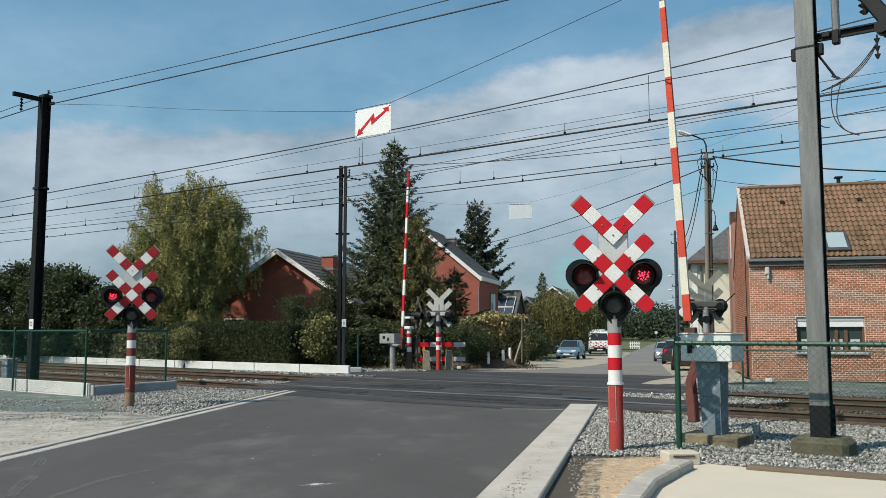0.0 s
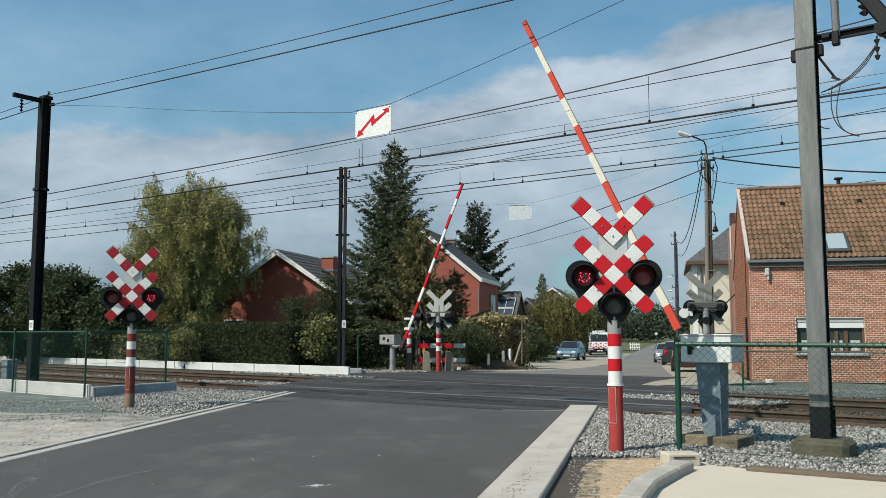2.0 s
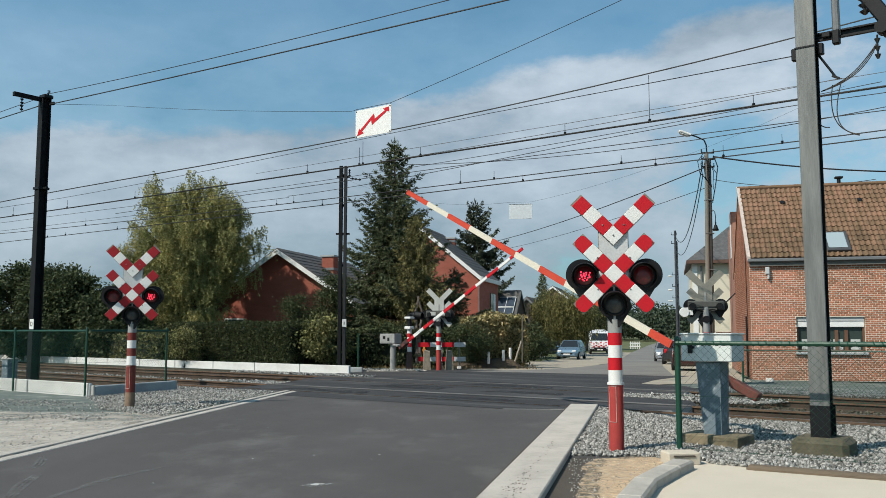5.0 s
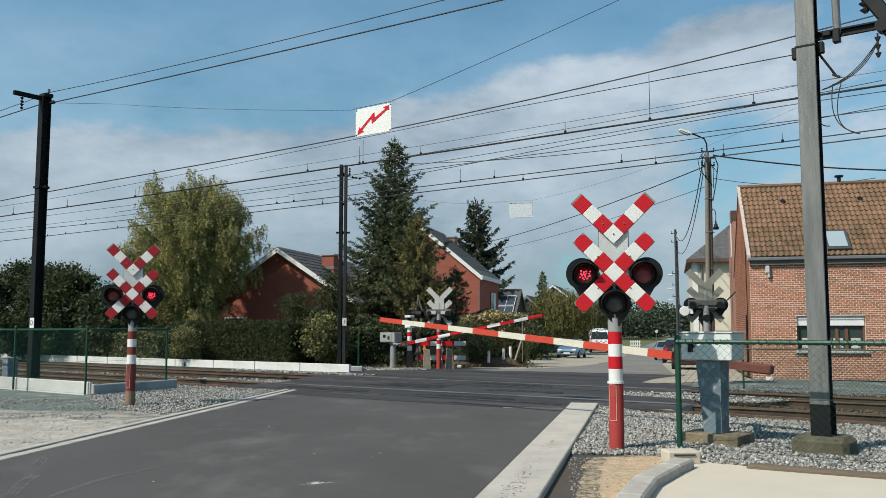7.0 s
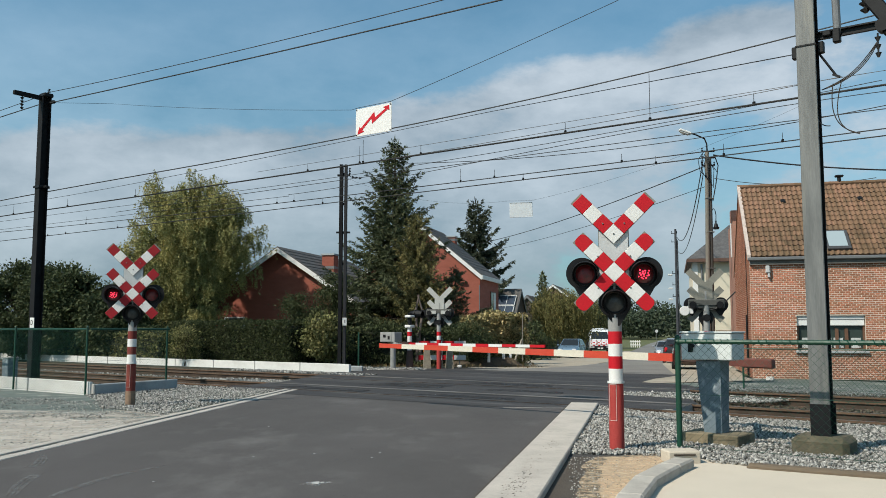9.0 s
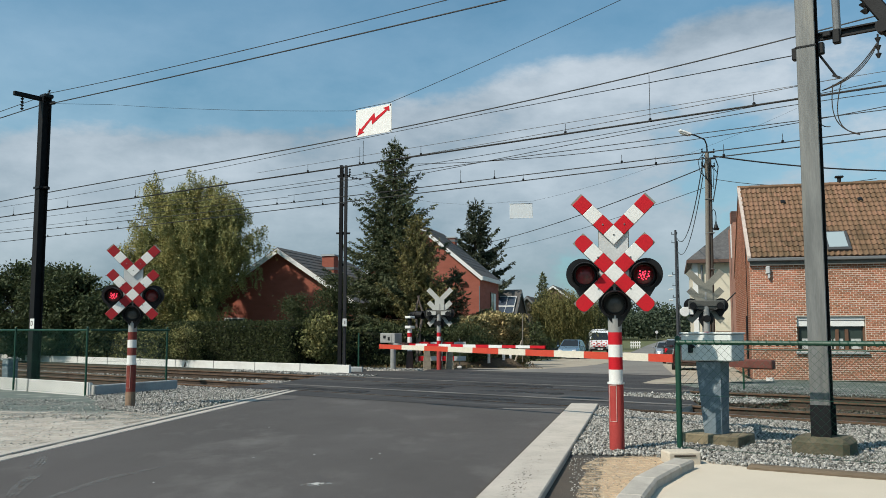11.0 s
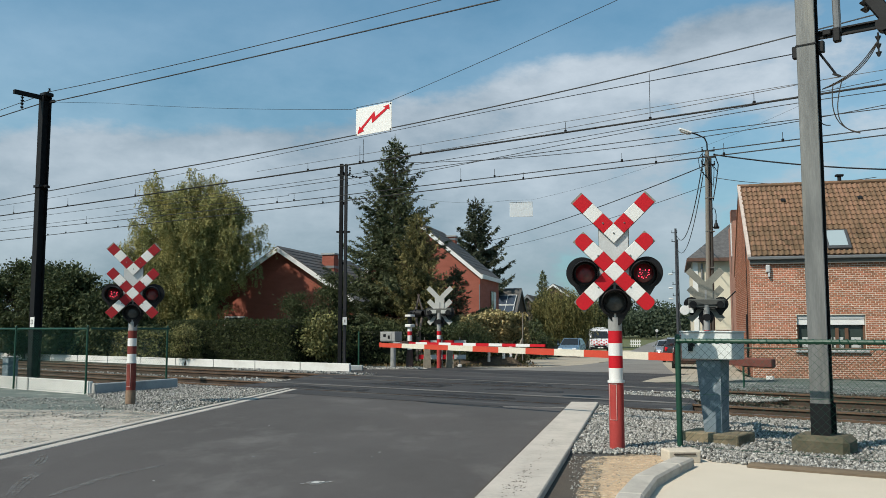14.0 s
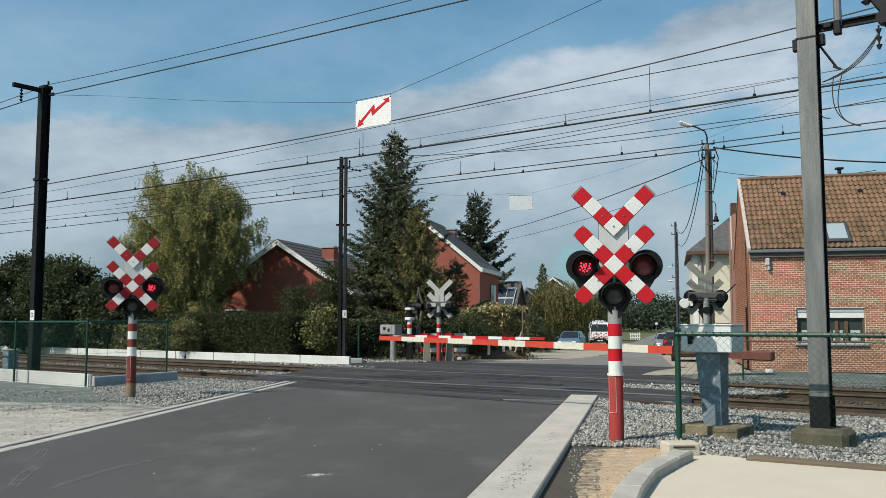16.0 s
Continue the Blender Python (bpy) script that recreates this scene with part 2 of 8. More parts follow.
M_CABW = mat("pale_cabinet_paint", (0.66, 0.70, 0.68), (0.57, 0.61, 0.59), 4, 0.55, bump=0.06, stain=0.2, stain_col=(0.36, 0.33, 0.25))
M_GREEN = mat("green_coated_wire", (0.007, 0.060, 0.034), (0.005, 0.045, 0.026), 6, 0.5, bump=0.05)
M_WIRE = mat("dark_wire", (0.045, 0.042, 0.04), (0.03, 0.03, 0.03), 6, 0.6, metal=0.3, bump=0)
M_WIREL = mat("copper_wire", (0.12, 0.10, 0.085), (0.08, 0.07, 0.06), 6, 0.5, metal=0.4, bump=0)
M_LENS = mat("smoked_lens", (0.040, 0.026, 0.026), (0.20, 0.018, 0.024), 17, 0.16, bump=0.2)
M_LED = mat("red_led", (0.5, 0.02, 0.04), (0.4, 0.015, 0.03), 60, 0.3, bump=0, glow=((1.0, 0.04, 0.085), 2.2))
M_LENSDK = mat("dark_lens", (0.05, 0.055, 0.055), (0.03, 0.035, 0.035), 20, 0.15, bump=0.2)
M_BRICKR = mat("orange_red_brick", (0.500, 0.192, 0.103), (0.340, 0.120, 0.068), 0.7, 0.9, bump=0.5, fine=45, island=0.27, obj=0.27, hue=0.015, stain=0.35, stain_col=(0.50, 0.38, 0.29), stain_scale=13)
M_MORTAR = mat("mortar", (0.76, 0.66, 0.55), (0.60, 0.51, 0.42), 3, 0.95, bump=0.4)
M_TILE = mat("brown_clay_tile", (0.240, 0.140, 0.080), (0.148, 0.087, 0.051), 2.0, 0.85, bump=0.3, fine=50, island=0.26, obj=0.26, stain=0.45, stain_col=(0.10, 0.085, 0.055), stain_scale=3)
M_SLATE = mat("dark_roof_slate", (0.115, 0.108, 0.102), (0.075, 0.071, 0.068), 2, 0.8, bump=0.3, island=0.2)
M_FASCIA = mat("white_fascia", (0.78, 0.78, 0.76), (0.68, 0.68, 0.66), 3, 0.6, bump=0.05)
M_ZINC = mat("zinc_gutter", (0.22, 0.225, 0.23), (0.16, 0.165, 0.17), 3, 0.55, metal=0.3, bump=0.08)
M_PLASTER = mat("cream_plaster", (0.70, 0.64, 0.51), (0.62, 0.56, 0.44), 1.2, 0.9, bump=0.15, stain=0.25, stain_col=(0.42, 0.36, 0.26))
M_FRAME = mat("brown_window_frame", (0.16, 0.085, 0.05), (0.12, 0.06, 0.035), 5, 0.6)
M_GLASS = glass("window_glass", (0.035, 0.050, 0.045), 0.06, 0.35)
M_CURTAIN = mat("net_curtain", (0.55, 0.56, 0.54), (0.42, 0.43, 0.42), 14, 0.9, bump=0.2, stretch=(1, 1, 0.1))
M_WOODP = mat("weathered_pole", (0.250, 0.222, 0.185), (0.155, 0.138, 0.115), 4, 0.85, bump=0.2, stretch=(1, 1, 0.1))
M_BARK = mat("bark", (0.10, 0.075, 0.055), (0.06, 0.047, 0.036), 8, 0.95, bump=0.8, fine=30)
M_OLDWOOD = mat("old_sleeper_edge", (0.22, 0.165, 0.11), (0.13, 0.10, 0.07), 4, 0.95, bump=0.6, stretch=(0.3, 4, 4))
M_TYRE = mat("tyre_rubber", (0.02, 0.02, 0.02), (0.015, 0.015, 0.015), 8, 0.85)
M_RIM = mat("wheel_rim", (0.4, 0.4, 0.41), (0.3, 0.3, 0.31), 5, 0.4, metal=0.7, bump=0)
M_CGLASS = glass("car_glass", (0.02, 0.025, 0.03), 0.12, 0.3)


def leafmat(name, a, b, island=0.45, t=0.25):
    return mat(name, a, b, 0.9, 0.7, bump=0.0, fine=9, island=island, translucent=t, spec=0.25)


M_LBIRCH = leafmat("birch_leaf", (0.520, 0.440, 0.165), (0.190, 0.220, 0.086), island=0.40, t=0.22)
M_LSPRUCE = leafmat("spruce_needle", (0.165, 0.180, 0.088), (0.060, 0.078, 0.040), island=0.42, t=0.08)
M_LSPRUCED = leafmat("dark_spruce_needle", (0.085, 0.098, 0.060), (0.040, 0.052, 0.032), island=0.5, t=0.06)
M_LCEDAR = leafmat("cedar_spray", (0.250, 0.215, 0.082), (0.120, 0.118, 0.046), island=0.42, t=0.10)
M_LHEDGE = leafmat("hedge_leaf", (0.074, 0.088, 0.034), (0.040, 0.052, 0.021), island=0.4)
M_LCLIMB = leafmat("climber_leaf", (0.28, 0.26, 0.105), (0.065, 0.085, 0.032), island=0.7)
M_LBEECH = leafmat("yellowing_beech_leaf", (0.50, 0.40, 0.20), (0.25, 0.24, 0.105), island=0.6)
M_LDARK = leafmat("dark_leaf", (0.100, 0.122, 0.052), (0.046, 0.062, 0.029), island=0.45)
M_LIVY = leafmat("variegated_leaf", (0.30, 0.28, 0.11), (0.05, 0.075, 0.025), island=0.75)
M_LWILLOW = leafmat("willow_leaf", (0.235, 0.205, 0.070), (0.105, 0.108, 0.038), island=0.6, t=0.15)
M_LFAR = leafmat("far_wood_leaf", (0.060, 0.080, 0.045), (0.042, 0.06, 0.038), t=0.1)
# near-black that paints the shade inside hedges and behind the window
M_CORE = mat("painted_inner_shade", (0.022, 0.028, 0.013), (0.014, 0.018, 0.01), 3, 0.95, bump=0.5)

# ---------------------------------------------------------------- mesh helpers


class MB:
    """Collects boxes, tubes and sheets into one mesh."""

    def __init__(self):
        self.v, self.f = [], []

    def add(self, verts, faces):
        n = len(self.v)
        self.v += [tuple(p) for p in verts]
        self.f += [tuple(i + n for i in q) for q in faces]
        return self

    def box(self, c, s, m=None, bev=0.0):
        x, y, z = (k / 2 for k in s)
        if bev:
            b = min(bev, x * 0.9, y * 0.9, z * 0.9)
            vs = []
            for sx in (-1, 1):
                for sy in (-1, 1):
                    for sz in (-1, 1):
                        vs += [(sx * (x - b), sy * (y - b), sz * z), (sx * (x - b), sy * y, sz * (z - b)), (sx * x, sy * (y - b), sz * (z - b))]
            bm = bmesh.new()
            for q in vs:
                bm.verts.new(q)
            bmesh.ops.convex_hull(bm, input=bm.verts)
            bmesh.ops.dissolve_limit(bm, angle_limit=0.02, verts=bm.verts, edges=bm.edges)
            bm.verts.ensure_lookup_table()
            bm.verts.index_update()
            vv = [Vector(q.co) for q in bm.verts]
            ff = [[k.index for k in q.verts] for q in bm.faces]
            bm.free()
        else:
            vv = [Vector((a * x, b * y, d * z)) for a in (-1, 1) for b in (-1, 1) for d in (-1, 1)]
            ff = [(0, 1, 3, 2), (4, 6, 7, 5), (0, 4, 5, 1), (2, 3, 7, 6), (0, 2, 6, 4), (1, 5, 7, 3)]
        c = Vector(c)
        return self.add([(m @ q if m else q) + c for q in vv], ff)

    def tube(self, pts, r, seg=8, cap=True):
        pts = [Vector(p) for p in pts]
        rs = r if isinstance(r, (list, tuple)) else [r] * len(pts)
        ring, faces = [], []
        side = None
        for i, p in enumerate(pts):
            d = (pts[min(i + 1, len(pts) - 1)] - pts[max(i - 1, 0)]).normalized()
            if side is None or abs(side.dot(d)) > 0.95:
                side = d.cross(Vector((0, 0, 1)) if abs(d.z) < 0.9 else Vector((1, 0, 0))).normalized()
            side = (side - d * side.dot(d)).normalized()
            up = d.cross(side)
            ring += [p + (side * math.cos(a) + up * math.sin(a)) * rs[i] for a in (2 * math.pi * k / seg for k in range(seg))]
        for i in range(len(pts) - 1):
            for k in range(seg):
                a, b = i * seg + k, i * seg + (k + 1) % seg
                faces.append((a, b, b + seg, a + seg))
        if cap:
            faces += [tuple(range(seg - 1, -1, -1)), tuple(range((len(pts) - 1) * seg, len(pts) * seg))]
        return self.add(ring, faces)

    def prism(self, poly, d0, d1):
        """A flat outline pushed from d0 to d1: poly is a list of points, d0 and d1 are offsets."""
        n = len(poly)
        a = [Vector(p) + Vector(d0) for p in poly]
        b = [Vector(p) + Vector(d1) for p in poly]
        return self.add(a + b, [tuple(range(n)), tuple(range(2 * n - 1, n - 1, -1))] + [(i, i + n, (i + 1) % n + n, (i + 1) % n) for i in range(n)])

    def disc(self, c, r0, r1, d, seg=20):
        """A short cone or drum along the vector d from radius r0 to r1."""
        c, d = Vector(c), Vector(d)
        return self.tube([c, c + d], [r0, r1], seg)

    def mesh(self, name, smooth=False, fix=True):
        me = bpy.data.meshes.new(name)
        me.from_pydata(self.v, [], self.f)
        if fix:
            bm = bmesh.new()
            bm.from_mesh(me)
            bmesh.ops.recalc_face_normals(bm, faces=bm.faces)
            bm.to_mesh(me)
            bm.free()
        if smooth:
            me.polygons.foreach_set("use_smooth", [True] * len(me.polygons))
            me.set_sharp_from_angle(angle=radians(40))
        me.update()
        return me


def part(name, mb, material, parent=None, label="", smooth=False, fix=True, kind=""):
    """Links a mesh as one object under a thing or a part."""
    me = mb.mesh(name, smooth, fix) if isinstance(mb, MB) else mb
    if not me.materials:
        me.materials.append(material)
    ob = new(name, me)
    ob.parent = parent
    return tagged(ob, label, kind=kind)


def share(name, me, parent, m):
    """One more piece on a mesh that is shared."""
    ob = new(name, me)
    ob.parent = parent
    ob.matrix_basis = m
    return ob


def thing(name, m, label, category, group="", kind=""):
    ob = new(name)
    ob.empty_display_size = 0.2
    ob.matrix_world = m
    return tagged(ob, label, category, group, kind)


def raw(name, verts, faces, material, parent=None, label="", kind=""):
    """A mesh straight from number arrays (one face size)."""
    me = bpy.data.meshes.new(name)
    verts, faces = np.asarray(verts, np.float32), np.asarray(faces, np.int32)
    k = faces.shape[1]
    me.vertices.add(len(verts))
    me.vertices.foreach_set("co", verts.ravel())
    me.loops.add(faces.size)
    me.loops.foreach_set("vertex_index", faces.ravel())
    me.polygons.add(len(faces))
    me.polygons.foreach_set("loop_start", np.arange(0, faces.size, k, dtype=np.int32))
    me.update(calc_edges=True)
    me.materials.append(material)
    ob = new(name, me)
    ob.parent = parent
    return tagged(ob, label, kind=kind)


# track frame: AL runs along the rails, AC across them, away from the camera
TAZ = radians(36.3)
AL, AC = Vector((-math.cos(TAZ), math.sin(TAZ), 0)), Vector((math.sin(TAZ), math.cos(TAZ), 0))
# street frame beyond the crossing
SW = Vector((0.255, 0.967, 0)).normalized()
SV = Vector((SW.y, -SW.x, 0))


def tp(s, p, z=0.0):
    return AL * s + AC * p + Vector((0, 0, z))


def gz(x, y):
    """Height of the ground: level, then falling gently beyond the tracks."""
    p = x * AC.x + y * AC.y
    return -0.68 * min(max((p - 26) / 34, 0), 1)


def frame_at(x, y, z, ex, ez=(0, 0, 1)):
    """A pose whose x axis points along ex, standing upright."""
    ex, ez = Vector(ex).normalized(), Vector(ez)
    ey = ez.cross(ex)
    return Matrix(((ex.x, ey.x, ez.x, x), (ex.y, ey.y, ez.y, y), (ex.z, ey.z, ez.z, z), (0, 0, 0, 1)))


def sheet(name, outline, z, material, label, category, rag=0.0, seed=1, fine=0.5, kind="structure"):
    """A ground patch with an uneven outline, draped on the ground."""
    pts = []
    n = len(outline)
    for i in range(n):
        a, b = Vector((*outline[i], 0)), Vector((*outline[(i + 1) % n], 0))
        k = max(1, int((b - a).length / fine))
        nor = Vector((b.y - a.y, a.x - b.x, 0)).normalized()
        for j in range(k):
            q = a.lerp(b, j / k)
            q += nor * rag * (noise.noise(q * 1.3 + Vector((seed, 0, 0))) + 0.5 * noise.noise(q * 5)) if j else Vector()
            pts.append(q)
    bm = bmesh.new()
    f = bm.faces.new([bm.verts.new(p) for p in pts])
    bmesh.ops.triangulate(bm, faces=[f])
    for p in (26, 60):
        bmesh.ops.bisect_plane(bm, geom=bm.verts[:] + bm.edges[:] + bm.faces[:], plane_co=AC * p, plane_no=AC)
    for v in bm.verts:
        v.co.z = gz(v.co.x, v.co.y) + z
    bmesh.ops.recalc_face_normals(bm, faces=bm.faces)
    for f in bm.faces:
        if f.normal.z < 0:
            f.normal_flip()
    me = bpy.data.meshes.new(name)
    bm.to_mesh(me)
    bm.free()
    me.materials.append(material)
    return tagged(new(name, me), label, category, kind=kind)

# ---------------------------------------------------------------- ground, road, tracks
RAILS = (14.67, 16.11, 18.55, 19.99)


def build_ground():
    xs = [-900, -300, -120, -60, -40] + list(range(-30, 41, 5)) + [50, 70, 120, 300, 900]
    ys = [-300, -80, -30] + list(range(-15, 101, 5)) + [130, 200, 400, 900, 1800]
    verts = [(x, y, gz(x, y) - 0.22) for y in ys for x in xs]
    k = len(xs)
    faces = [(j * k + i, j * k + i + 1, (j + 1) * k + i + 1, (j + 1) * k + i) for j in range(len(ys) - 1) for i in range(k - 1)]
    ob = raw("ground", verts, faces, M_GRASS)
    tagged(ob, "flat grassy ground reaching the horizon", "ground", kind="structure")


# road edges on the near side: left and right, and beyond the tracks
def road_left(y):
    return -4.79 + (y - 9.53) * 0.1194


def road_right(y):
    return 0.31 + (y - 7.49) * 0.2306


# ragged end of the crossing panels: near track, stone strip, far track
PANEL_END = ((8.6, 13.55), (7.4, 14.2), (5.95, 15.0), (6.0, 16.4), (6.5, 17.4), (8.3, 17.7), (8.5, 18.6), (7.45, 19.1), (7.5, 20.8), (8.3, 21.9))


def build_roads():
    sheet("road", [(road_left(-14), -14), (road_right(-14), -14), (road_right(16.6), 16.6), (road_left(20.9), 20.9)], 0.0, M_ASPHALT,
          "smooth dark grey asphalt road leading to the crossing", "road", fine=1.0)
    # crossing surface between the outer rails, wider than the road
    a, b = 13.55, 21.6
    sheet("crossing_surface", [tuple(tp(17.0, a)[:2]), *[tuple(tp(*q)[:2]) for q in PANEL_END], tuple(tp(9.7, 22.3)[:2]),
                               tuple(tp(10.1, 24.2)[:2]), (7.9, 28.0), (7.6, 29.5), (5.0, 31.6), (2.0, 33.0), (-2.6, 33.0), (-3.3, 31.2), tuple(tp(20.4, b)[:2]), tuple(tp(17.7, 16.6)[:2])],
          0.006, M_PANEL, "dark worn asphalt laid between and beside the rails of the crossing", "road", fine=1.0)
    left = [(1.6, 31.0), (3.9, 34.5), (6.2, 39.5), (8.7, 47), (11.4, 58), (19.0, 88), (31, 132), (62, 240)]
    right = [(7.4, 27.9), (8.9, 34.5), (11.2, 44.5), (13.3, 52.5), (22.6, 88), (35.4, 132), (67, 240)]
    sheet("road_far", [(0.9, 30.9)] + left[1:] + right[::-1], 0.012, M_FARROAD,
          "pale worn street running off between parked cars", "road", fine=4.0)
    # verge of pale gravel and paving left of the street, where cars stand
    sheet("pavement", [(1.7, 32.0), (4.3, 35), (6.6, 40), (11.8, 59), (19.4, 89), (15.0, 89), (7.2, 60), (3.4, 46), (1.2, 37), (0.9, 33.4)], 0.004, M_VERGE,
          "pale gravel verge along the street", "pavement", rag=0.25, seed=5, fine=2.0)
    sheet("pavement", [(4.4, 22.8), (7.6, 33.6), (10.6, 44.5), (12.9, 52.5), (16.0, 62), (19.5, 62), (15, 46), (12.2, 36), (9.6, 28), (8.6, 24.2)], 0.004, M_VERGE,
          "pale gravel strip before the brick house", "pavement", rag=0.25, seed=6, fine=2.0)
    # tyre scuffs and a pale splash on the asphalt: worn flat marks with their own shapes
    m_mark = mat("tyre_scuff", (0.20, 0.196, 0.190), (0.14, 0.138, 0.135), 5, 0.9, bump=0.3, holes=7.0)
    m_pale = mat("dried_mortar_splash", (0.36, 0.36, 0.35), (0.24, 0.24, 0.235), 14, 0.9, bump=0.4, holes=9)
    m_core = mat("thick_mortar_splash", (0.56, 0.56, 0.54), (0.34, 0.34, 0.33), 30, 0.9, bump=0.5)
    rnd = random.Random(3)

    def stroke(pts, w, material, label, z=0.003):
        """A tapering mark drawn along a bent line."""
        pts = [Vector((*p, 0)) for p in pts]
        n = 14
        line = []
        for i in range(n + 1):
            u = i / n * (len(pts) - 1)
            k = min(int(u), len(pts) - 2)
            line.append(pts[k].lerp(pts[k + 1], u - k))
        a, b = [], []
        for i, p in enumerate(line):
            d = (line[min(i + 1, n)] - line[max(i - 1, 0)]).normalized()
            q = Vector((-d.y, d.x, 0)) * w * (0.15 + 0.85 * math.sin(math.pi * i / n) ** 0.6) * 0.5
            a.append(tuple((p + q)[:2]))
            b.append(tuple((p - q)[:2]))
        sheet("tyre_mark", a + b[::-1], z, material, label, "tyre mark", rag=0.012, fine=0.12)

    for k in range(3):
        o = 0.038 * k
        stroke([(-4.21 - o, 9.0), (-4.22 - o, 9.22), (-4.32 - o, 9.55), (-4.5 - o, 9.95)], 0.052, m_mark, "curved pale tyre scuff on the asphalt")
        stroke([(-3.64 - o, 7.5), (-3.80 - o, 7.98), (-3.90 - o, 8.37), (-3.94 - o, 8.68)], 0.052, m_mark, "curved pale tyre scuff on the asphalt")
    stroke([(-3.33, 7.45), (-3.31, 7.72), (-3.21, 8.4), (-3.06, 8.84), (-2.9, 9.16)], 0.11, m_mark, "faint pale tyre scuff on the asphalt")
    spots = [(-1.17, 8.11, 0.10), (-1.06, 8.16, 0.035), (-1.29, 8.05, 0.03), (-2.11, 9.75, 0.026), (-2.69, 8.18, 0.022), (-2.55, 12.81, 0.03), (-1.16, 9.55, 0.02), (-0.79, 9.69, 0.024), (-0.73, 10.07, 0.032), (-1.47, 10.0, 0.034),
             (-1.09, 10.44, 0.018), (-1.05, 9.4, 0.016), (-0.85, 7.51, 0.016)]
    for cx, cy, r in spots + [(rnd.uniform(-3, 0.6), rnd.uniform(8, 13.5), rnd.uniform(0.007, 0.016)) for _ in range(22)]:
        sheet("mortar_splash", [(cx + r * rnd.uniform(0.6, 1.2) * math.cos(a), cy + 1.2 * r * rnd.uniform(0.6, 1.2) * math.sin(a)) for a in np.linspace(0, 6.28, 11)[:-1]], 0.004,
              m_pale, "dried pale mortar splash on the asphalt", "stain", fine=0.05)
    for cx, cy, r in ((-1.17, 8.11, 0.045), (-1.12, 8.13, 0.03), (-2.11, 9.75, 0.014), (-2.69, 8.18, 0.014), (-2.55, 12.81, 0.018), (-0.73, 10.07, 0.018), (-1.47, 10.0, 0.016), (-0.79, 9.69, 0.014)):
        sheet("mortar_splash", [(cx + r * rnd.uniform(0.6, 1.2) * math.cos(a), cy + 1.3 * r * rnd.uniform(0.6, 1.2) * math.sin(a)) for a in np.linspace(0, 6.28, 11)[:-1]], 0.007,
              m_core, "thick white mortar splash on the asphalt", "stain", fine=0.05)
    # tar patches on the crossing, rolled out along the rails
    m_tar = mat("tar_patch", (0.022, 0.021, 0.021), (0.034, 0.032, 0.031), 3, 0.7, bump=0.3, holes=2.2)
    for a0, a1, p0, p1 in ((9.3, 11.6, 17.0, 17.75), (13.2, 16.4, 14.9, 15.6), (12.6, 15.2, 16.9, 18.2), (10.6, 13.4, 19.0, 19.7), (9.2, 12.0, 14.95, 15.5)):
        sheet("tar_patch", [tuple(tp(u, v)[:2]) for u, v in ((a0, p0), (a1, p0 + 0.1), (a1 - 0.4, p1), (a0 + 0.3, p1 - 0.08))], 0.009, m_tar, "dark tar patch on the crossing surface", "road patch", rag=0.10, fine=0.3, seed=int(a0 * 10))
    # seam where the new asphalt meets the crossing
    m_seam = mat("tar_seam", (0.016, 0.016, 0.017), (0.011, 0.011, 0.012), 5, 0.6)
    a, b = Vector((-0.42, 18.45, 0)), Vector((2.2, 16.45, 0))
    d = (b - a).normalized().cross(Vector((0, 0, 1))) * 0.035
    sheet("tar_seam", [tuple((a - d)[:2]), tuple((b - d)[:2]), tuple((b + d)[:2]), tuple((a + d)[:2])], 0.009, m_seam, "black tar seam across the asphalt", "seam", fine=0.3, rag=0.01)


M_SLAB = mat("smooth_concrete", (0.56, 0.505, 0.44), (0.43, 0.39, 0.34), 1.6, 0.9, bump=0.2, fine=100, stain=0.35, stain_col=(0.20, 0.19, 0.175), stain_scale=6.5)


M_KERBC = mat("grey_kerb_concrete", (0.53, 0.485, 0.425), (0.40, 0.37, 0.325), 3.0, 0.9, bump=0.3, fine=90, stain=0.4, stain_col=(0.20, 0.185, 0.16), stain_scale=5)


M_GUTTER = mat("worn_gutter_concrete", (0.53, 0.485, 0.43), (0.38, 0.35, 0.31), 3.5, 0.9, bump=0.4, fine=70, stain=0.6, stain_col=(0.16, 0.145, 0.125), stain_scale=5)


